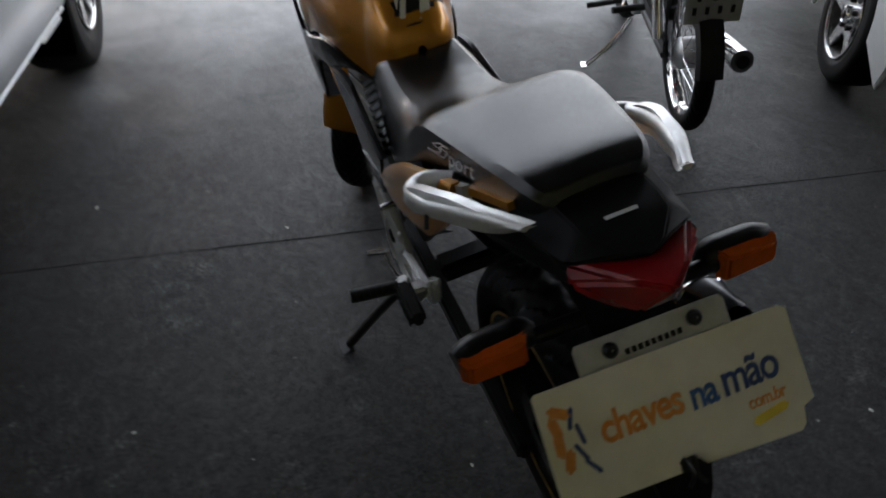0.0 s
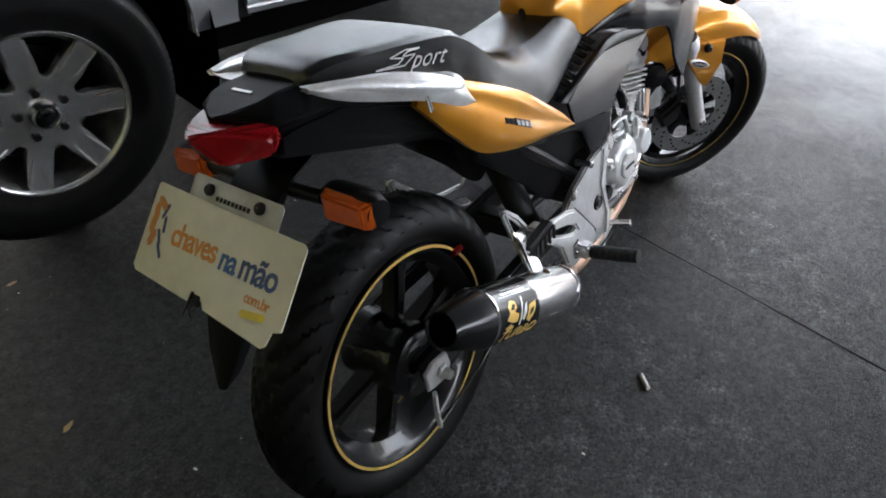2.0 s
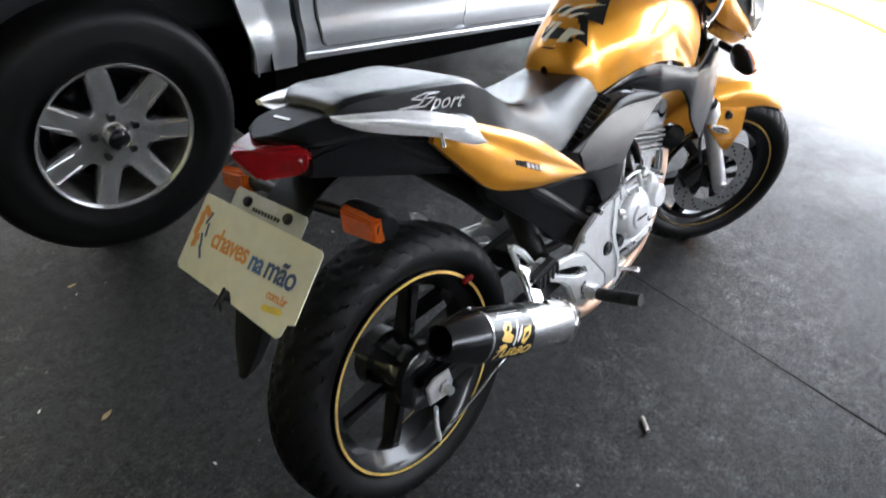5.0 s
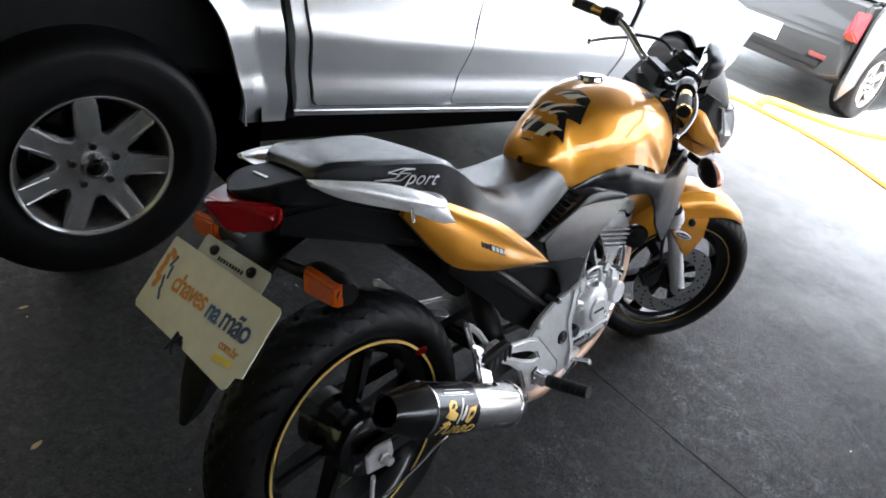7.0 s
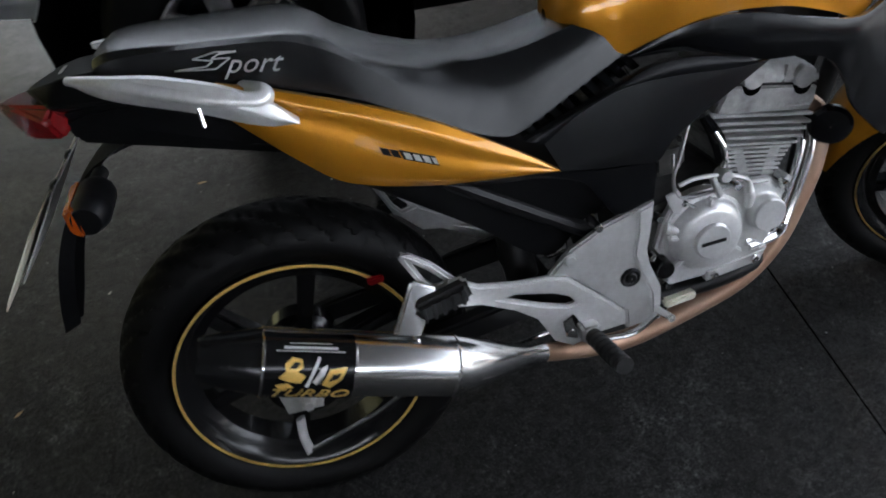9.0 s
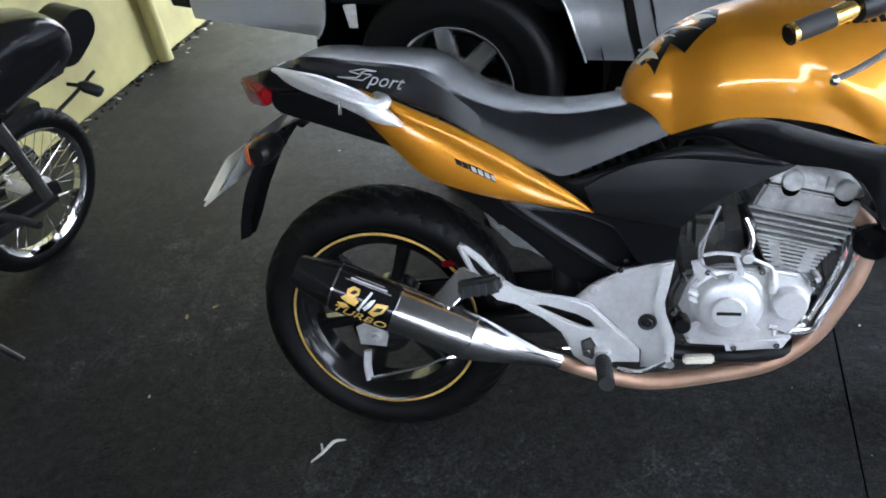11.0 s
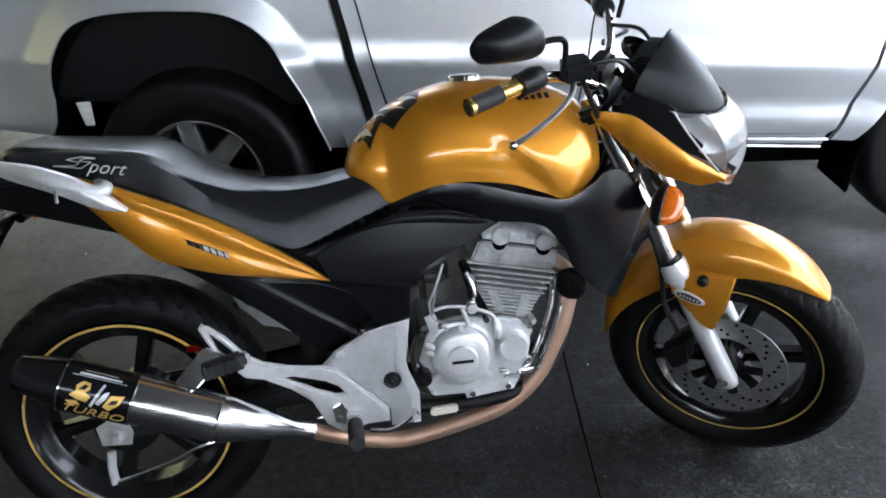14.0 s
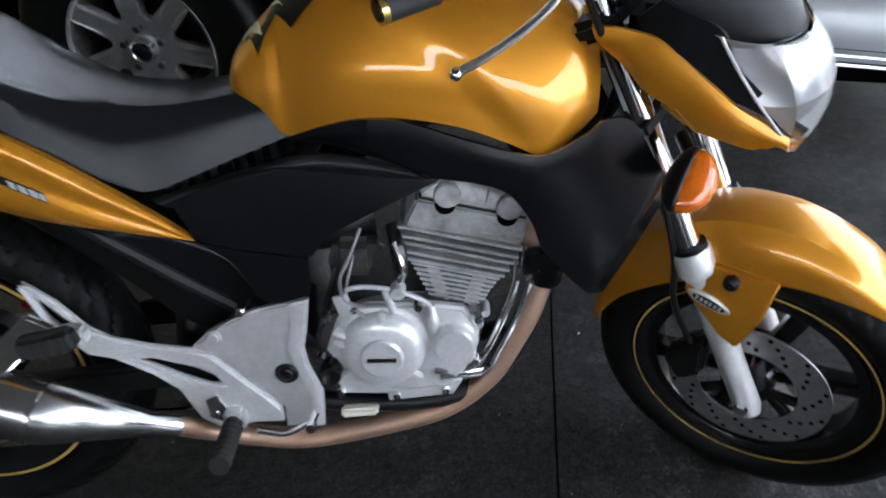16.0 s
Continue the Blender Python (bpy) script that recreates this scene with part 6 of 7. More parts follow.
# ---------------- the silver pickup truck ----------------
def road_wheel(parent, m, R, width, rim, spokes, material, nuts=5, dark=RIMBLACK):
    """Road wheel with its outer face at y = 0 and its depth towards +y."""
    fix = lambda b: (b.transform(m), b)[1]
    prof = []
    for a_ in np.radians(np.linspace(-150, 150, 31)):
        y = width / 2 * math.sin(a_) * (1.0 if abs(a_) < radians(90) else 1.0)
        r = R - 0.045 + 0.045 * math.cos(a_) if abs(a_) < radians(80) else lerp(abs(a_), [radians(80), radians(150)], [R - 0.037, rim + 0.002])
        yy = width / 2 * math.copysign(min(1, abs(math.sin(min(abs(a_), radians(90)))) ** 0.45), a_) if abs(a_) < radians(90) else math.copysign(width / 2 * lerp(abs(a_), [radians(90), radians(120), radians(150)], [1, 1.02, 0.86]), a_)
        prof.append((r, yy + width / 2))
    rows = []
    for k in range(200):
        th = 2 * math.pi * k / 200
        row = []
        for r, y in prof:
            off = abs(y - width / 2) / (width / 2)
            if 0.55 < off < 1.0 and r > R - 0.03 and k % 2 == 0:
                r -= 0.0035
            row.append(Vector((r * math.cos(th), y, r * math.sin(th))))
        rows.append(row)
    wheel = part("wheel", fix(lathe([(rim - 0.002, 0.006), (rim + 0.002, 0.001), (rim + 0.007, 0.0), (rim + 0.009, 0.006), (rim, 0.020), (rim - 0.008, 0.024)], 96, closed=True)), material, parent, "alloy wheel with broad spokes")
    part("barrel", fix(lathe([(rim - 0.003, 0.010), (rim - 0.014, 0.030), (rim - 0.024, 0.07), (rim - 0.03, 0.18), (rim, 0.20), (rim + 0.004, 0.18), (rim, 0.03)], 72, closed=True)), CASTDARK, wheel, "dark inside of the rim")
    part("tyre", fix(sheet(rows, close_u=True)), RUBBER, wheel, "black road tyre", deg=45)
    part("brake_disc", fix(lathe([(0.05, 0.10), (rim - 0.06, 0.10), (rim - 0.06, 0.115), (0.05, 0.115)], 48, closed=True)), dark, wheel)
    part("backing", fix(lathe([(0.001, 0.15), (rim - 0.03, 0.15), (rim - 0.03, 0.155)], 48)), DARKTRIM, wheel)
    ro, ri = rim - 0.006, 0.098 * rim / 0.213
    pockets = []
    for k in range(spokes):
        mid = 2 * math.pi * (k + 0.5) / spokes - 0.12
        wo, wi = math.pi / spokes - 0.031 / ro, max(0.05, math.pi / spokes - 0.027 / ri)
        loop = [(ro, mid - wo), (ro, mid), (ro, mid + wo)]
        loop += [(ri + 0.030, mid + wi), (ri + 0.012, mid + 0.86 * wi), (ri + 0.002, mid + 0.45 * wi), (ri, mid), (ri + 0.002, mid - 0.45 * wi), (ri + 0.012, mid - 0.86 * wi), (ri + 0.030, mid - wi)]
        pockets.append([(r_ * math.sin(a_), r_ * math.cos(a_)) for r_, a_ in loop])
    ring_ = [((rim + 0.001) * math.cos(2 * math.pi * k / 84), (rim + 0.001) * math.sin(2 * math.pi * k / 84)) for k in range(84)]
    dish = lambda r_: lerp(r_, [0.0, 0.07, rim], [0.026, 0.026, 0.0285 - 0.101 * (rim - 0.052)])
    b = prism(ring_, 0, 0.034, 0.0045, pockets, 2)
    warp(b, lambda p: Vector((p.x, p.y + dish(math.hypot(p.x, p.z)), p.z)))
    part("spokes", fix(b), material, wheel, "broad cast spokes with rounded pockets")
    for k in range(spokes):
        turn = Matrix.Rotation(2 * math.pi * k / spokes - 0.12, 4, "Y")
        for sx in (-1, 1):
            b = tube([(sx * 0.0205, dish(0.125) + 0.002, 0.122), (sx * 0.0235, dish(0.16) + 0.001, 0.16), (sx * 0.0265, dish(rim - 0.010), rim - 0.010)] if rim > 0.2 else [(sx * 0.020, dish(0.11) + 0.002, 0.11), (sx * 0.025, dish(rim - 0.01), rim - 0.010)], 0.0042, 8, 6)
            b.transform(turn)
            part("spoke_ridge", fix(b), material, wheel)
    part("hub", fix(lathe([(0.030, 0.030), (0.080, 0.027), (0.088, 0.032), (0.090, 0.05)], 40)), material, wheel)
    part("hub_ring", fix(lathe([(0.026, 0.006), (0.030, 0.0), (0.036, 0.002), (0.039, 0.012), (0.040, 0.034)], 40)), CHROME, wheel, "chrome ring round the hub cap")
    part("hub_cap", fix(lathe([(0.001, -0.003), (0.012, -0.002), (0.022, 0.001), (0.028, 0.007)], 32)), GLOSSBLACK, wheel, "dark domed hub cap")
    for k in range(nuts):
        a_ = 2 * math.pi * k / nuts + 0.4
        part("wheel_nut", fix(lathe([(0.001, 0.016), (0.009, 0.016), (0.0125, 0.020), (0.0125, 0.036)], 6, Matrix.Translation((0.062 * math.cos(a_), -0.004, 0.062 * math.sin(a_))))), BLACKMETAL, wheel)
    return wheel


def build_pickup():
    truck = thing("pickup_truck", "silver double-cab pickup truck with alloy wheels, parked beside the motorcycle", "pickup truck",
                  Matrix.Translation((-0.022, 1.178, 0)) @ Matrix.Rotation(radians(-6.5), 4, "Z"))
    RAKE_T = 0.056

    def put(name, bm, material, label="", parent=truck, deg=32):
        warp(bm, lambda p: Vector((p.x, p.y, p.z - RAKE_T * p.x)))
        return part(name, bm, material, parent, label, deg)

    road_wheel(truck, Matrix.Translation((0, 0.0, 0.375)), 0.375, 0.245, 0.213, 7, ALLOY)
    road_wheel(truck, Matrix.Translation((2.72, 0.045, 0.375)), 0.375, 0.245, 0.213, 7, ALLOY)
    for s_ in (0, 2.74):
        road_wheel(truck, Matrix.Translation((s_, 1.82, 0.375)) @ Matrix.Rotation(math.pi, 4, "Z"), 0.375, 0.245, 0.213, 7, ALLOY)

    def side(x, z, u, v):
        return lerp(z, [0.50, 0.56, 0.60, 0.66, 0.782, 0.80, 0.86, 1.0, 1.15, 1.25], [0.055, 0.030, 0.022, 0.030, 0.004, 0.004, 0.022, 0.034, 0.044, 0.07])

    arch = [(-0.50, 0.53), (-0.455, 0.60), (-0.425, 0.74), (-0.345, 0.885), (-0.22, 0.945), (0.02, 0.962), (0.20, 0.945), (0.315, 0.865), (0.385, 0.72), (0.43, 0.60), (0.462, 0.480)]
    arch = [(p.x, p.z) for p in spline([(x, 0, z) for x, z in arch], 44)]

    def flare(x, z):
        d = 9.0
        for (xa, za), (xb, zb) in zip(arch, arch[1:]):
            t = max(0.0, min(1.0, ((x - xa) * (xb - xa) + (z - za) * (zb - za)) / ((xb - xa) ** 2 + (zb - za) ** 2)))
            d = min(d, math.hypot(x - xa - t * (xb - xa), z - za - t * (zb - za)))
        return 0.026 * max(0, 1 - d / 0.085) * min(1, max(0, (z - 0.47) / 0.16))

    # load bed side, cut round the wheel
    lean = lambda z: 0.616 - 0.205 * (z - 0.5)
    top = [(-1.02, 1.20)] + [(lerp(x, [-0.50, 0.462], [-0.60, 0.4725]), 1.20) for x, z in arch]
    bot = [(-1.00, 0.585), *arch]
    put("bed_side", ribbon(top, bot, lambda x, z, u, v: side(x, z, u, v) - flare(x, z), 0.02, 135, 26, smooth=False), TRUCKPAINT, "silver load bed side with a flared arch", deg=50)
    put("bed_corner", ribbon([(0.4725, 1.20), (0.4728, 1.20), (0.4732, 1.20)], [(0.462, 0.480), (0.54, 0.482), (0.616, 0.485)], lambda x, z, u, v: side(x, z, u, v) - flare(x, z), 0.03, 16, 40, smooth=False), TRUCKPAINT, "silver front corner of the bed side")
    put("arch_lip", tube([(x, 0.0 + side(x, z, 0, 0) - 0.024, z) for x, z in arch], 0.004, 8, 60), TRUCKPAINT, "rolled edge of the arch")
    # wheel housing, its deep shade put into the black colour
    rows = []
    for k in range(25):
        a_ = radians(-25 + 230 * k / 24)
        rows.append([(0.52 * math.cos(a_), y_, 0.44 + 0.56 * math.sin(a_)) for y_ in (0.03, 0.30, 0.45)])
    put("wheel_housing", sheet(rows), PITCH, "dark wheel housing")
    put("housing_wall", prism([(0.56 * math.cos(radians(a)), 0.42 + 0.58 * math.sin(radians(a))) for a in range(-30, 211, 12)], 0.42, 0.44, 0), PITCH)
    # rubber joint between bed and cab
    put("bed_gap", hull([(lean(z) + d_, y_, z) for z in (0.49, 1.24) for d_ in (0.0, 0.045) for y_ in (0.060, 0.12)], 0.002, 1, False), DARKTRIM, "dark gap between bed and cab")
    put("cab_pillar", ribbon([(lean(1.25) + 0.034, 1.25), (lean(1.25) + 0.083, 1.25)], [(lean(0.50) + 0.034, 0.50), (lean(0.50) + 0.083, 0.50)], lambda x, z, u, v: side(x, z, u, v) + 0.002, 0.05, 4, 20, smooth=False), TRUCKPAINT, "silver rear cab pillar")

    def door(name, x0t, x1t, x0b, x1b, zb, label):
        mid = ribbon([(lerp(v, [0, 1], [x0t, x1t]), 1.24) for v in np.linspace(0, 1, 9)],
                     [(lerp(v, [0, 0.03, 0.97, 1], [x0b + 0.006, x0b + 0.03, x1b - 0.03, x1b - 0.006]), lerp(v, [0, 0.03, 0.97, 1], [zb + 0.028, zb, zb, zb + 0.02])) for v in (0, 0.03, 0.12, 0.25, 0.5, 0.75, 0.88, 0.97, 1)], lambda x, z, u, v: side(x, z, u, v) - 0.004, 0.02, 32, 30, smooth=False)
        return put(name, mid, TRUCKPAINT, label)

    door("rear_door", lean(1.24) + 0.088, 1.405, lean(0.548) + 0.082, 1.315, 0.548, "silver rear door with a pressed crease")
    door("front_door", 1.411, 2.424, 1.309, 2.226, 0.548, "silver front door with a pressed crease")
    put("door_frame", block(1.42, 0.12, 0.90, 1.62, 0.10, 0.78, 0.01), DARKTRIM)
    put("sill", ribbon([(lean(0.62) + 0.083, 0.62), (2.2, 0.62)], [(lean(0.50) + 0.034, 0.500), (2.2, 0.500)], lambda x, z, u, v: side(x, z, u, v) + 0.0035, 0.06, 20, 8, smooth=False), TRUCKPAINT, "silver sill under the doors")
    for x0, x1, slope in ((lean(0.60) + 0.087, 1.30, -0.205), (1.318, 2.20, 0.145)):
        line = [(x0 + slope * (z - 0.60), z) for z in (1.20, 1.05, 0.92, 0.80, 0.70, 0.65, 0.62)] + [(x0 + 0.003, 0.592), (x0 + 0.010, 0.570), (x0 + 0.024, 0.554), (x0 + 0.05, 0.547), (x0 + 0.12, 0.546), (x0 + 0.3, 0.546), (x1 - 0.2, 0.546), (x1 - 0.06, 0.547), (x1 - 0.02, 0.554), (x1, 0.58)]
        put("door_seal", tube([(x, side(x, z, 0, 0) + 0.0005, z) for x, z in line], 0.0026, 8, 60), DARKTRIM, "dark seal round the door")
    put("sill_strip", tube([(0.63, 0.033, 0.530), (2.205, 0.033, 0.527)], 0.005, 8), TRUCKPAINT, "bright sill strip")
    # rod stands in for a short highlight along the sill's bottom edge
    put("sill_glint", tube([(1.90, 0.046, 0.497), (2.19, 0.046, 0.495)], 0.005, 8), TRUCKPAINT, "thin rod added as the highlight on the sill's lower edge")
    for s_ in (1.30, 2.17):
        put("door_handle", tube([(s_ - 0.12, 0.012, 1.06), (s_ - 0.07, -0.012, 1.065), (s_ + 0.0, 0.012, 1.07)], 0.012, 10), TRUCKPAINT, "silver door handle")
    # front wing and its arch
    fa = [(2.222, 0.520), (2.308, 0.517), (2.37, 0.623), (2.425, 0.735), (2.505, 0.84), (2.61, 0.905), (2.72, 0.925), (2.86, 0.90), (2.96, 0.83), (3.05, 0.72), (3.12, 0.60), (3.16, 0.55)]
    put("front_wing", ribbon([(2.427, 1.20), (2.45, 1.20), (2.48, 1.20), (2.58, 1.19), (2.68, 1.18), (2.78, 1.17), (2.9, 1.16), (3.0, 1.14), (3.1, 1.12), (3.2, 1.10), (3.35, 1.06), (3.50, 1.0)],
                             fa, lambda x, z, u, v: side(x, z, u, v) - 0.002, 0.02, 60, 20, smooth=False), TRUCKPAINT, "silver front wing")
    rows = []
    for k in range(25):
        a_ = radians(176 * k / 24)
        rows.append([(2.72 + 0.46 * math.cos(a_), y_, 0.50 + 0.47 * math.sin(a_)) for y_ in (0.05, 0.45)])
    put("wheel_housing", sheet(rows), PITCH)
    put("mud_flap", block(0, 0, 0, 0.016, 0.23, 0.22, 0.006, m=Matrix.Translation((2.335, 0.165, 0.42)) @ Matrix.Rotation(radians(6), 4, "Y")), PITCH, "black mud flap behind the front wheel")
    # far side, cab, bonnet and load bed, seen only from outside
    put("body_core", hull([(-1.05, 0.12, 0.62), (-1.05, 1.72, 0.62), (-1.05, 0.10, 1.18), (-1.05, 1.74, 1.18), (3.5, 0.2, 0.55), (3.5, 1.65, 0.55), (3.55, 0.2, 0.98), (3.55, 1.65, 0.98), (2.3, 0.10, 1.2), (2.3, 1.74, 1.2), (2.2, 0.14, 0.55), (2.2, 1.7, 0.55)], 0.03, 3, False), DARKTRIM, "dark inner body")
    put("far_side", ribbon([(-1.0, 1.22), (3.4, 1.1)], [(-1.0, 0.58), (3.4, 0.58)], lambda x, z, u, v: 1.78, 0.03, 20, 6, smooth=False), TRUCKPAINT)
    # unseen block, added to stop light coming through under the truck
    put("far_light_block", block(1.42, 1.62, 0.37, 1.70, 0.20, 0.42, 0.03), PITCH, "unseen dark block on the far side, keeping light from under the truck")
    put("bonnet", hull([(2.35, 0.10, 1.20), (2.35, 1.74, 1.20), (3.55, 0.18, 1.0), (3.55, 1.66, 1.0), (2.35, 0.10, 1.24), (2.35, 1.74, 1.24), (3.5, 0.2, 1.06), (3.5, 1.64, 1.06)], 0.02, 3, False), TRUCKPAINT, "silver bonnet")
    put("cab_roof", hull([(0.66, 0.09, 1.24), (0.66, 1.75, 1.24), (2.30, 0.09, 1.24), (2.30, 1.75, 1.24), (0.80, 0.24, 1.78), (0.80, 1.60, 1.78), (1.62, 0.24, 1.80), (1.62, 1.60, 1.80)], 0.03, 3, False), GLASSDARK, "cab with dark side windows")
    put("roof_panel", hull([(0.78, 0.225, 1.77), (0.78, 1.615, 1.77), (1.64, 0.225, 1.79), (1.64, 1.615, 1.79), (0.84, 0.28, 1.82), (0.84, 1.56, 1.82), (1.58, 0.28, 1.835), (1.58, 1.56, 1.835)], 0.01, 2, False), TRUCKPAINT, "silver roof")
    # underbody mass made black and deep to keep the underside in shade
    put("chassis", hull([(-0.95, 0.45, 0.62), (-0.95, 1.35, 0.62), (3.3, 0.45, 0.62), (3.3, 1.35, 0.62), (-0.6, 0.40, 0.40), (-0.6, 1.35, 0.40), (0.5, 0.36, 0.24), (0.5, 1.35, 0.24), (3.2, 0.36, 0.33), (3.2, 1.35, 0.33)], 0.02, 2, False), PITCH, "dark underbody, deepened to shade the floor below")
    # rear bumper
    put("rear_bumper", hull([(-1.00, 0.02, 0.62), (-1.00, 0.02, 0.80), (-1.17, 0.06, 0.62), (-1.17, 0.06, 0.78), (-1.20, 0.3, 0.58), (-1.20, 0.3, 0.78), (-1.20, 1.5, 0.58), (-1.20, 1.5, 0.78), (-1.02, 1.76, 0.62), (-1.02, 1.76, 0.80), (-1.0, 0.3, 0.55), (-1.0, 1.5, 0.55)], 0.03, 3, False), DARKTRIM, "black rear bumper")
    put("tailgate", block(-1.065, 0.92, 1.0, 0.05, 1.6, 0.42, 0.015), TRUCKPAINT, "silver tailgate")
    put("tail_lamp", hull([(-1.09, 0.03, 0.86), (-1.09, 0.03, 1.16), (-1.00, 0.022, 0.86), (-1.00, 0.022, 1.16), (-1.10, 0.16, 0.86), (-1.10, 0.16, 1.16)], 0.01, 2, False), REDLENS, "red tail lamp")
    put("tag", hull([(-0.388, 0.06, 0.555), (-0.352, 0.06, 0.555), (-0.378, 0.058, 0.59), (-0.362, 0.058, 0.59), (-0.40, 0.06, 0.64), (-0.345, 0.06, 0.645), (-0.37, 0.07, 0.64)], 0.002, 1, False), LITTER, "white paper tag hanging in the wheel arch")
    return truck


build_pickup()


# ---------------- other motorcycles ----------------
def spoked_wheel(parent, m, R, hw, rim, n=36):
    fix = lambda b: (b.transform(m), b)[1]
    wheel = part("wheel", fix(lathe([(rim, -0.026), (rim + 0.006, -0.022), (rim - 0.008, -0.014), (rim - 0.010, 0.014), (rim + 0.006, 0.022), (rim, 0.026), (rim - 0.006, 0.020), (rim - 0.018, 0.012), (rim - 0.018, -0.012), (rim - 0.006, -0.020)], 72, closed=True)), CHROME, parent, "chrome wire-spoked wheel")
    part("tyre", fix(tyre_mesh(R, hw, rim - 0.002, 44, n=200)), RUBBER, wheel, "narrow black tyre", deg=45)
    part("hub", fix(lathe([(0.012, -0.07), (0.055, -0.066), (0.06, -0.05), (0.06, 0.03), (0.045, 0.045), (0.012, 0.06)], 32)), CAST, wheel)
    for k in range(n):
        a_, b_ = 2 * math.pi * k / n, 2 * math.pi * (k + (2.5 if k % 2 else -2.5)) / n
        s_ = 0.03 if k % 4 < 2 else -0.03
        part("spoke", fix(tube([(0.055 * math.cos(b_), s_, 0.055 * math.sin(b_)), ((rim - 0.012) * math.cos(a_), 0, (rim - 0.012) * math.sin(a_))], 0.0016, 5)), CHROME, wheel)
    return wheel


def small_bike(label, m, paint, tail_red):
    bike = thing("small_motorcycle", label, "motorcycle", m)
    put = lambda name, bm, material, lb="", deg=32: part(name, bm, material, bike, lb, deg)
    spoked_wheel(bike, Matrix.Translation((0, 0, 0.295)), 0.295, 0.036, 0.232)
    spoked_wheel(bike, Matrix.Translation((1.30, 0, 0.295)), 0.295, 0.042, 0.235)
    if tail_red:
        put("seat", hull([(-0.20, 0.07, 0.80), (-0.22, 0.05, 0.76), (0.10, 0.115, 0.79), (0.10, 0.12, 0.72), (0.55, 0.10, 0.76), (0.55, 0.13, 0.68), (0.72, 0.07, 0.79), (-0.12, 0.09, 0.73)], 0.018, 3), VINYL, "black vinyl seat")
    else:
        rows = []
        for x, top, low, w in smooth_rows([(-0.247, 0.800, 0.780, 0.012), (-0.240, 0.832, 0.735, 0.070), (-0.215, 0.860, 0.712, 0.104), (-0.16, 0.890, 0.700, 0.122), (-0.05, 0.910, 0.685, 0.131), (0.10, 0.912, 0.665, 0.136), (0.30, 0.880, 0.650, 0.135), (0.50, 0.835, 0.655, 0.12), (0.68, 0.825, 0.70, 0.08), (0.72, 0.79, 0.76, 0.03)], 40):
            ring = [(math.cos(2 * math.pi * k / 40), math.sin(2 * math.pi * k / 40)) for k in range(40)]
            rows.append([Vector((x, w * math.copysign(abs(c_) ** 0.72, c_), (top + low) / 2 + (top - low) / 2 * math.copysign(abs(q_) ** 0.72, q_))) for c_, q_ in ring])
        put("seat", sheet(rows, close_v=True, cap=True), GLOSSBLACK, "thick black vinyl seat", 50)
    put("side_cover", hull([(0.55, 0.13, 0.67), (0.15, 0.12, 0.73), (0.20, 0.12, 0.62), (0.42, 0.125, 0.50), (0.58, 0.12, 0.52)], 0.01), paint)
    put("tail_cowl", hull([(0.15, 0.105, 0.735), (0.15, 0.09, 0.68), (-0.22, 0.085, 0.745), (-0.26, 0.05, 0.72), (-0.27, 0.0, 0.70), (-0.20, 0.06, 0.665)], 0.01), paint, "tail cowl")
    if tail_red:
        put("tail_lamp", hull([(-0.245, 0.145, 0.705), (-0.235, 0.13, 0.745), (-0.24, 0.06, 0.775), (-0.29, 0.05, 0.735), (-0.30, 0.0, 0.725), (-0.285, 0.05, 0.665), (-0.245, 0.09, 0.655), (-0.20, 0.10, 0.70)], 0.008), REDLENS, "wide red tail lamp with rounded ends")
        plate = put("number_plate", block(0, 0, 0, 0.004, 0.19, 0.14, 0.003, m=Matrix.Translation((-0.262, 0, 0.565)) @ Matrix.Rotation(radians(-12), 4, "Y")), PLATEGREY, "grey number plate with dark bars")
        for k in range(3):
            part("plate_bar", block(0, 0, 0, 0.002, 0.013, 0.028, 0, m=Matrix.Translation((-0.272, -0.052 + 0.052 * k, 0.593)) @ Matrix.Rotation(radians(-12), 4, "Y")), DARKTRIM, plate)
        for k in range(4):
            part("plate_bar", block(0, 0, 0, 0.002, 0.013, 0.028, 0, m=Matrix.Translation((-0.262, -0.063 + 0.042 * k, 0.545)) @ Matrix.Rotation(radians(-12), 4, "Y")), DARKTRIM, plate)
        for s in (-1, 1):
            put("rack_bar", tube([(-0.10, s * 0.10, 0.79), (-0.20, s * 0.115, 0.80), (-0.27, s * 0.10, 0.80), (-0.24, s * 0.13, 0.765), (-0.12, s * 0.11, 0.74)], 0.009, 8), BLACKMETAL, "black carrier bar")
    else:
        edge_ = [(-0.19, 0, 0.800), (-0.28, 0, 0.838), (-0.33, 0, 0.843), (-0.372, 0, 0.828), (-0.396, 0, 0.792), (-0.392, 0, 0.745), (-0.34, 0, 0.702), (-0.27, 0, 0.670), (-0.19, 0, 0.690)]
        put("tail_piece", prism([(p.x, p.z) for p in spline(edge_, 32)], -0.052, 0.052, 0.014, (), 3), PLASTIC, "rounded black plastic tail piece")
        put("carrier_bar", tube([(-0.292, 0.100, 0.647), (-0.19, 0.104, 0.618), (-0.085, 0.10, 0.589)], 0.0065, 8), BLACKMETAL, "thin black bar")
    for s in (-1, 1):
        dz = 0.0 if tail_red else -0.040
        put("indicator_stalk", tube([(-0.20, s * 0.06, 0.67 + dz), (-0.215, s * (0.14 + dz), 0.668 + dz)], 0.007, 8), BLACKMETAL)
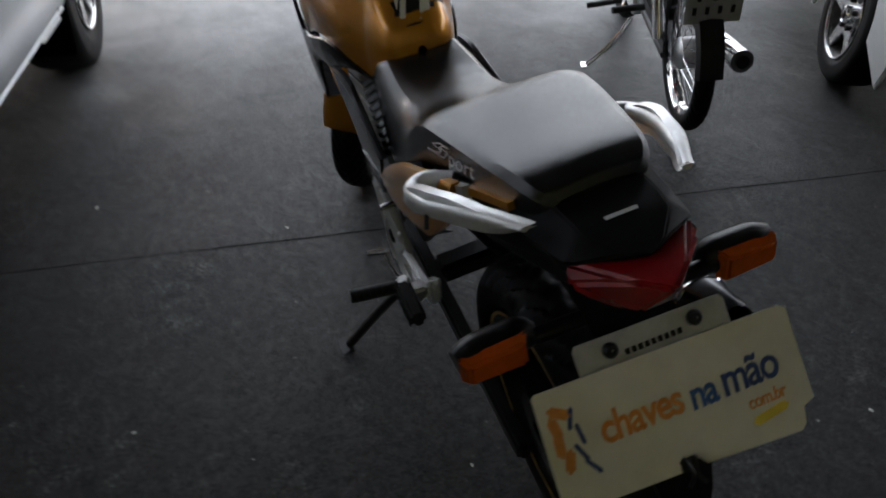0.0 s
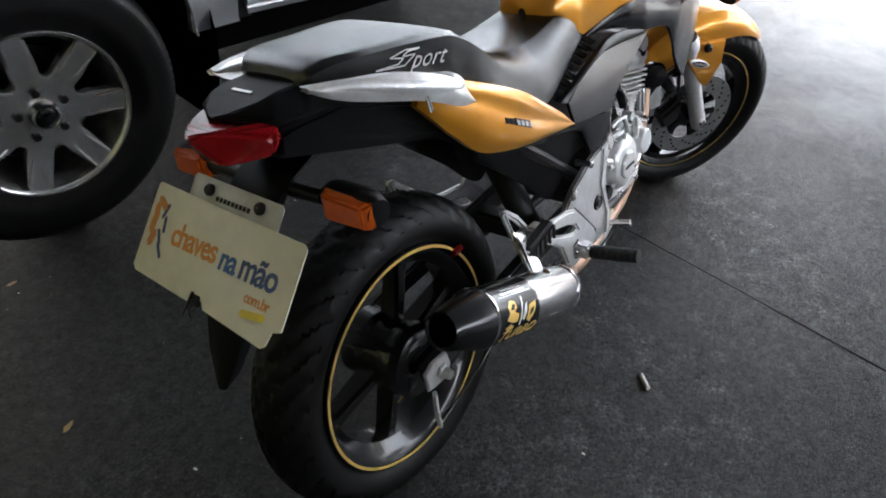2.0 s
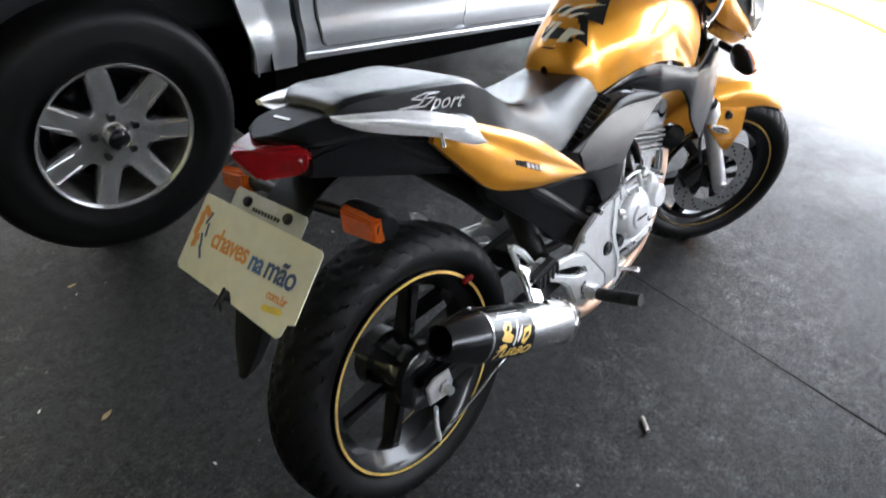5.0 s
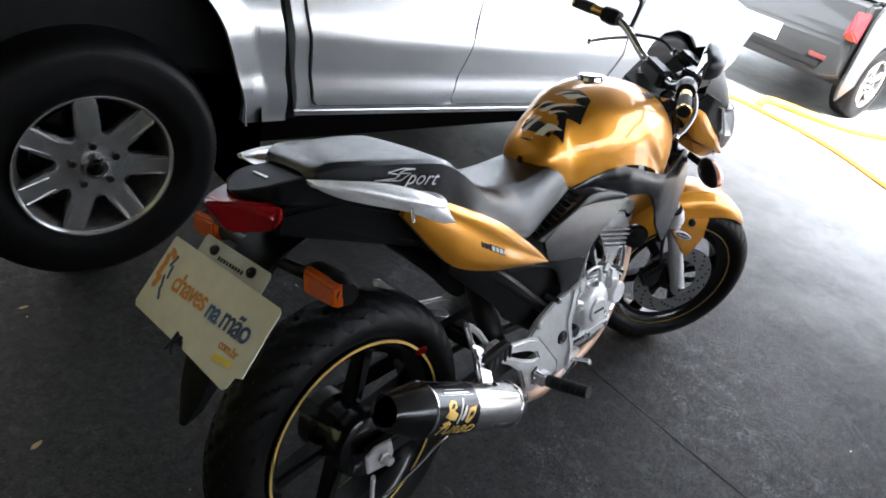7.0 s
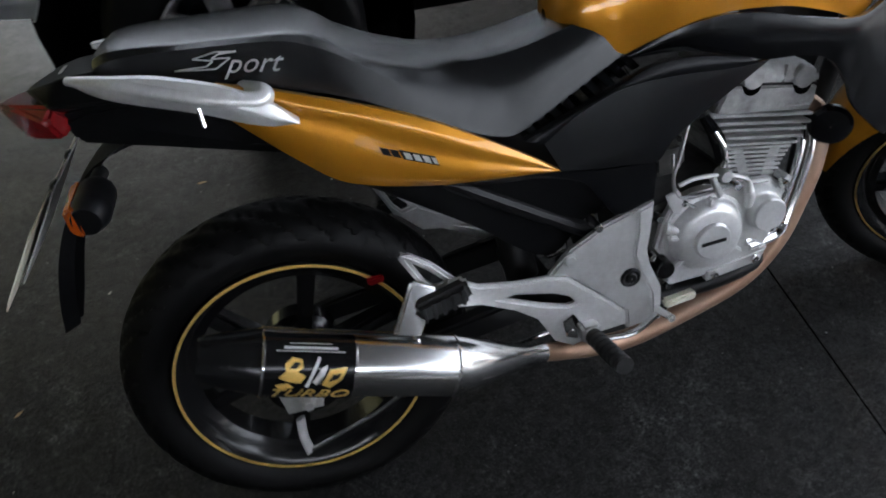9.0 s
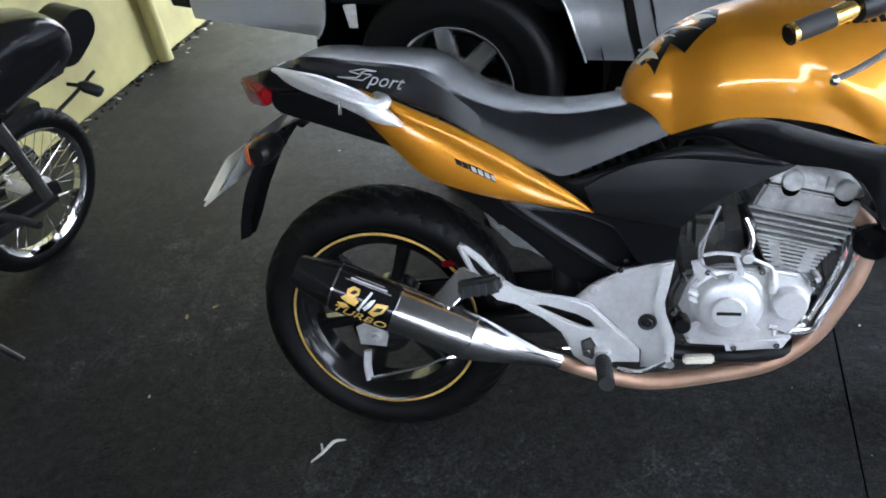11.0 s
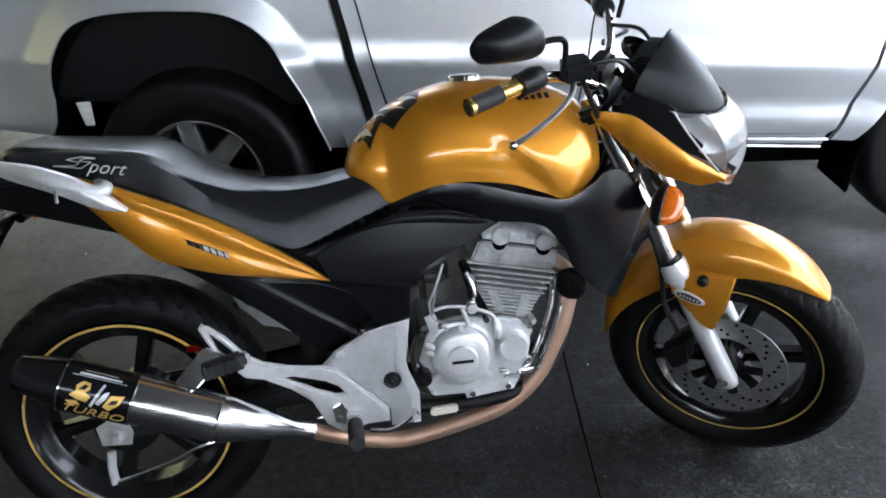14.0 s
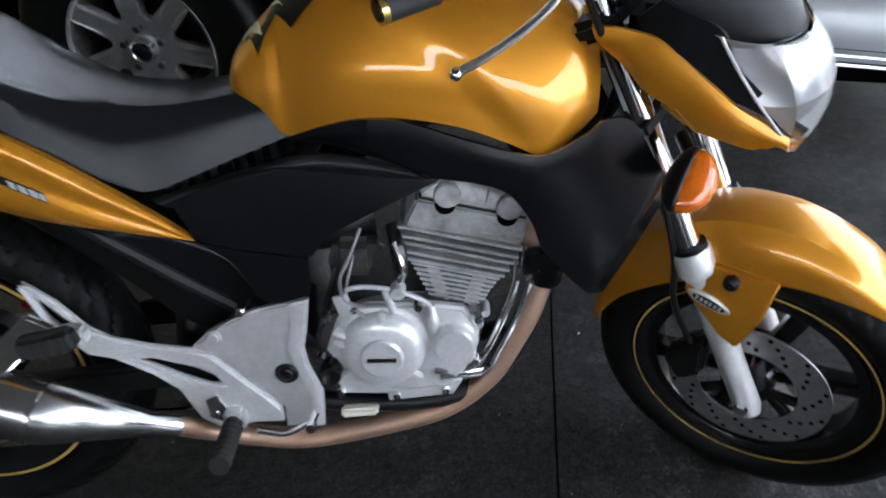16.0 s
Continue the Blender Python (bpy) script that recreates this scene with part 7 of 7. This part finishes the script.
        put("indicator", tube([(-0.215, s * (0.135 + dz), 0.668 + dz), (-0.220, s * (0.155 + dz), 0.665 + dz), (-0.235, s * (0.195 + dz), 0.650 + dz), (-0.238, s * (0.205 + dz), 0.645 + dz)], 0.021, 12, radii=[0.6, 1, 1, 0.6]), BLACKMETAL if not tail_red else AMBER, "indicator")
        put("grab_bar", tube([(0.12, s * 0.115, 0.70), (-0.05, s * 0.125, 0.74), (-0.16, s * 0.11, 0.775)], 0.008, 8), BLACKMETAL)
        put("swingarm", tube([(0.0, s * 0.085, 0.295), (0.30, s * 0.09, 0.33), (0.50, s * 0.09, 0.36)], 0.018, 10), BLACKMETAL, "black swingarm")
        put("shock", tube([(0.05, s * 0.10, 0.34), (0.16, s * 0.105, 0.68)], 0.024, 12), CHROME, "chrome shock absorber")
        put("footpeg", tube([(0.62, s * 0.15, 0.31), (0.62, s * 0.30, 0.30)], 0.013, 10), GRIPRUBBER, "black footpeg")
        put("pillion_peg", tube([(0.25, s * 0.12, 0.40), (0.24, s * 0.25, 0.40)], 0.014, 10), GRIPRUBBER, "black pillion peg")
        leg = [(1.28, s * 0.075, 0.28), (1.04, s * 0.075, 0.83)]
        put("fork_leg", tube(leg, 0.018, 12), CHROME, "chrome fork leg")
        put("mirror_stem", tube([(0.98, s * 0.2, 0.97), (1.0, s * 0.24, 1.06), (0.98, s * 0.27, 1.12)], 0.005, 8), BLACKMETAL)
        put("mirror", hull([(0.97, s * 0.22, 1.09), (0.97, s * 0.33, 1.10), (0.97, s * 0.22, 1.15), (0.97, s * 0.32, 1.16), (1.0, s * 0.25, 1.12), (1.0, s * 0.30, 1.13)], 0.008, 2, False), BLACKMETAL, "black mirror")
    put("chain_guard", hull([(-0.02, 0.078, 0.36), (-0.02, 0.098, 0.36), (0.40, 0.078, 0.42), (0.40, 0.098, 0.42), (-0.03, 0.08, 0.30), (-0.03, 0.098, 0.30), (0.38, 0.08, 0.37), (0.38, 0.098, 0.37)], 0.006, 2, False), BLACKMETAL, "black chain guard")
    rows = []
    for k in range(17):
        a_ = radians(55 + (120 if tail_red else 50) * k / 16)
        c_ = Vector((math.cos(a_), 0, math.sin(a_)))
        rows.append([Vector((0, y_, 0.295)) + c_ * (0.335 - d_) for y_, d_ in ((-0.048, 0.03), (-0.040, 0.005), (0, 0), (0.040, 0.005), (0.048, 0.03))])
    b = sheet(rows)
    bmesh.ops.solidify(b, geom=list(b.faces), thickness=0.003)
    put("rear_mudguard", b, BLACKMETAL, "black rear mudguard")
    put("muffler", tube([(0.62, -0.13, 0.24), (0.35, -0.145, 0.26), (0.10, -0.150, 0.285), (-0.16, -0.155, 0.31)], 0.042, 18, 20, radii=[0.5, 0.75, 1.0, 1.0]), CHROME, "chrome muffler")
    put("muffler_end", tube([(-0.155, -0.155, 0.3095), (-0.17, -0.155, 0.311)], 0.024, 14), DARKTRIM)
    put("engine", hull([(0.55, 0.11, 0.26), (0.95, 0.10, 0.28), (0.95, 0.08, 0.42), (0.55, 0.10, 0.42), (0.75, 0.07, 0.62), (0.92, 0.07, 0.60)], 0.02), CAST, "grey engine")
    put("tank", hull([(0.66, 0.09, 0.76), (0.66, 0.06, 0.84), (0.80, 0.13, 0.86), (0.80, 0.14, 0.78), (0.98, 0.12, 0.88), (1.02, 0.09, 0.82), (0.85, 0.05, 0.92), (1.0, 0.04, 0.92)], 0.03, 3), paint, "fuel tank")
    put("frame", join(tube([(1.08, 0, 0.84), (0.95, 0, 0.60), (0.90, 0, 0.30), (0.60, 0, 0.25), (0.50, 0, 0.40)], 0.018, 10), tube([(1.08, 0, 0.86), (0.70, 0, 0.74), (0.50, 0, 0.66), (-0.15, 0, 0.74)], 0.02, 10)), BLACKMETAL, "black frame")
    put("handlebar", tube([(0.93, -0.36, 0.98), (0.99, -0.20, 0.99), (1.04, -0.08, 0.93), (1.04, 0.08, 0.93), (0.99, 0.20, 0.99), (0.93, 0.36, 0.98)], 0.011, 10, 30), CHROME, "chrome handlebar")
    put("headlamp", hull([(1.13, 0.09, 0.95), (1.13, 0.09, 0.80), (1.22, 0.07, 0.93), (1.22, 0.07, 0.82), (1.10, 0.06, 1.0)], 0.02), paint, "headlamp cowl")
    put("front_mudguard", tube([(1.02, 0, 0.42), (1.12, 0, 0.57), (1.28, 0, 0.62), (1.45, 0, 0.58)], 0.055, 12, flat=0.25), paint)
    put("side_stand", join(tube([(0.55, 0.11, 0.25), (0.52, 0.20, 0.15), (0.50, 0.315, 0.068)], 0.011, 8), block(0.50, 0.325, 0.068, 0.06, 0.03, 0.01, 0.003)), CHROME if tail_red else BLACKMETAL, "side stand")
    return bike


small_bike("small red commuter motorcycle with chrome muffler and grey plate", Matrix.Translation((1.44, -1.26, 0)) @ Matrix.Rotation(radians(-22), 4, "Z") @ Matrix.Rotation(radians(-8), 4, "X"), REDPAINT, True)
small_bike("small black motorcycle with wire wheels parked along the yellow wall", Matrix.Translation((-1.515, 0.675, 0)) @ Matrix.Rotation(radians(-97), 4, "Z") @ Matrix.Rotation(radians(-14), 4, "X"), GLOSSBLACK, False)


# ---------------- parked cars ----------------
def hatchback(label, m, paint, rim, windows=True):
    """A small car; its left rear wheel stands at the origin, outer face at y = 0, body towards -y, nose to +x."""
    car = thing("car", label, "car", m)
    put = lambda name, bm, material, lb="", deg=35: part(name, bm, material, car, lb, deg)
    for x_, y_, rot in ((0, -0.01, math.pi), (2.45, -0.01, math.pi)):
        road_wheel(car, Matrix.Translation((x_, y_, 0.30)) @ Matrix.Rotation(rot, 4, "Z"), 0.30, 0.185, 0.185, 5, rim)
    for x_ in (0, 2.45):
        road_wheel(car, Matrix.Translation((x_, -1.62, 0.30)), 0.30, 0.185, 0.185, 5, rim)
    circ = lambda cx, r: [(cx + r * math.cos(radians(a)), 0.30 + r * math.sin(radians(a))) for a in range(180, -1, -15)]
    outline = [(-0.60, 0.28), (-0.56, 0.19), *[(x, z) for x, z in circ(0, 0.345)], (0.40, 0.22), (2.05, 0.22), *[(x, z) for x, z in circ(2.45, 0.345)], (3.05, 0.24), (3.15, 0.36), (3.12, 0.62), (2.95, 0.74), (2.2, 0.90), (0.0, 0.95), (-0.50, 0.92), (-0.58, 0.80)]
    for y0, y1, nm in ((-0.02, 0.0, "side"), (-1.63, -1.61, "side")):
        put(nm, prism(outline, y0, y1, 0.006), paint, "painted body side")
    put("body", hull([(-0.63, -0.18, 0.30), (-0.63, -1.45, 0.30), (-0.60, -0.03, 0.36), (-0.60, -1.60, 0.36), (-0.62, -0.10, 0.60), (-0.62, -1.53, 0.60), (-0.52, -0.08, 0.90), (-0.52, -1.55, 0.90), (-0.36, -0.02, 0.60), (-0.36, -1.61, 0.60), (-0.36, -0.02, 0.36), (-0.36, -1.61, 0.36), (-0.36, -0.05, 0.92), (-0.36, -1.58, 0.92)], 0.03, 3, False), paint, "rear end with bumper")
    put("inner", block(1.28, -0.815, 0.56, 3.3, 1.56, 0.62, 0.05), DARKTRIM)
    put("bonnet", hull([(2.2, -0.04, 0.88), (2.2, -1.59, 0.88), (3.08, -0.2, 0.70), (3.08, -1.43, 0.70), (3.16, -0.3, 0.40), (3.16, -1.33, 0.40), (2.3, -0.04, 0.75), (2.3, -1.59, 0.75)], 0.03, 3, False), paint, "bonnet")
    put("cabin", hull([(-0.50, -0.06, 0.90), (-0.50, -1.57, 0.90), (2.25, -0.06, 0.90), (2.25, -1.57, 0.90), (-0.15, -0.20, 1.42), (-0.15, -1.43, 1.42), (1.25, -0.20, 1.45), (1.25, -1.43, 1.45)], 0.03, 3, False), GLASSDARK, "dark windows")
    put("roof", hull([(-0.18, -0.19, 1.41), (-0.18, -1.44, 1.41), (1.28, -0.19, 1.44), (1.28, -1.44, 1.44), (-0.10, -0.26, 1.47), (-0.10, -1.37, 1.47), (1.18, -0.26, 1.49), (1.18, -1.37, 1.49)], 0.01, 2, False), paint, "roof")
    for y_ in (-0.10, -1.53):
        put("tail_lamp", hull([(-0.60, y_ + 0.07, 0.62), (-0.60, y_ - 0.07, 0.62), (-0.55, y_ + 0.06, 0.84), (-0.55, y_ - 0.06, 0.84), (-0.64, y_, 0.70)], 0.01, 2, False), REDLENS, "red tail lamp")
    put("number_plate", block(-0.636, -0.815, 0.52, 0.01, 0.40, 0.13, 0.004), LITTER, "white number plate")
    put("bumper_strip", block(-0.632, -0.815, 0.40, 0.02, 1.2, 0.05, 0.008), DARKTRIM, "dark bumper strip")
    for y_ in (-0.26, -1.37):
        put("reflector", block(-0.632, y_, 0.46, 0.012, 0.14, 0.035, 0.004), DULLRED, "red bumper reflector")
    return car


hatchback("white hatchback with alloy wheels standing beside the small red motorcycle", Matrix.Translation((1.65, -2.17, 0)) @ Matrix.Rotation(radians(-29), 4, "Z"), WHITEPAINT, ALLOY)
hatchback("grey hatchback parked outside in bright daylight, seen from behind", Matrix.Translation((6.12, 2.22, 0)) @ Matrix.Rotation(radians(-8), 4, "Z"), GREYPAINT, ALLOY)
hatchback("dark grey hatchback parked outside beyond the red motorcycle", Matrix.Translation((5.35, -0.75, 0)) @ Matrix.Rotation(radians(-12), 4, "Z"), GREYPAINT, ALLOY)

# hoses on the bright floor
single("hose", tube([(5.1, 1.80, 0.020), (4.95, 1.43, 0.020), (4.93, 1.13, 0.020), (4.83, 0.66, 0.020), (4.66, 0.30, 0.020), (4.27, -0.24, 0.020), (3.79, -0.94, 0.020), (3.2, -1.9, 0.020), (3.3, -2.8, 0.020)], 0.020, 8, 80), HOSE, "thin yellow hose lying across the floor", "hose", group="hoses")
single("hose", tube([(4.95, 1.07, 0.026), (5.10, 1.13, 0.026), (5.25, 1.11, 0.026), (5.30, 1.0, 0.026), (5.31, 0.83, 0.026), (5.36, 0.62, 0.026), (5.5, 0.4, 0.026), (5.9, 0.15, 0.026), (6.5, 0.1, 0.026)], 0.034, 10, 60), HOSE, "thick yellow hose lying in front of a parked car", "hose", group="hoses")


# ---------------- litter on the floor ----------------
def build_litter():
    rng = random.Random(7)
    single("cigarette_butt", tube([(0.515, -0.325, 0.006), (0.545, -0.292, 0.006)], 0.0055, 10), LITTER, "white cigarette butt lying on the floor", "litter")
    twig = tube([(-0.20, -0.165, 0.004), (-0.175, -0.14, 0.012), (-0.16, -0.10, 0.005), (-0.13, -0.095, 0.009)], 0.004, 6, radii=[0.6, 1, 1.2, 0.5])
    single("twig", join(twig, tube([(-0.175, -0.14, 0.012), (-0.19, -0.11, 0.005)], 0.003, 6)), LITTER, "pale dry twig on the floor", "litter")

    def leaf(x, y, a, s, material, label):
        b = bmesh.new()
        vs = [b.verts.new(Vector((math.cos(a) * u - math.sin(a) * v, math.sin(a) * u + math.cos(a) * v, 0)) * s + Vector((x, y, 0.003 + h * s))) for u, v, h in ((-1, 0, 0), (-0.3, 0.4, 0.15), (0.5, 0.35, 0.1), (1, 0, 0.25), (0.4, -0.35, 0.12), (-0.4, -0.38, 0.05))]
        c_ = b.verts.new(Vector((x, y, 0.004)))
        for i in range(6):
            b.faces.new((vs[i], vs[(i + 1) % 6], c_))
        single("leaf" if material is LEAFDRY else "paper_scrap", b, material, label, "litter", group="litter on the floor")

    for x, y in ((-0.795, 0.347), (-0.72, 0.40), (-0.262, 1.128), (-0.42, 0.62)):
        leaf(x, y, rng.uniform(0, 6), rng.uniform(0.012, 0.022), LEAFDRY, "small dry brown leaf on the floor")
    for k in range(46):
        x, y = rng.uniform(-1.9, 1.6), rng.uniform(-0.9, 3.2)
        leaf(x, y, rng.uniform(0, 6), rng.uniform(0.003, 0.008), LITTER, "tiny pale scrap on the floor")
    b = bmesh.new()
    for k in range(220):
        r = rng.uniform(0.004, 0.014)
        m_ = Matrix.Translation((-2.118 + abs(rng.gauss(0, 0.035)), rng.uniform(0.2, 3.5), r * 0.2)) @ Matrix.Rotation(rng.uniform(0, 6), 4, "Z") @ Matrix.Diagonal((rng.uniform(0.7, 2.2), 1, rng.uniform(0.4, 0.8), 1))
        bmesh.ops.create_icosphere(b, subdivisions=1, radius=r, matrix=m_)
    single("wall_foot_grit", b, SOIL, "dark soil and grit along the foot of the yellow wall", "grit", kind="stuff")
    for k in range(34):
        y = rng.uniform(1.4, 3.6)
        leaf(-2.10 + abs(rng.gauss(0, 0.05)), y, rng.uniform(0, 6), rng.uniform(0.008, 0.03), LITTER if k % 3 else LEAFDRY, "pale scrap of plaster at the foot of the wall")


build_litter()
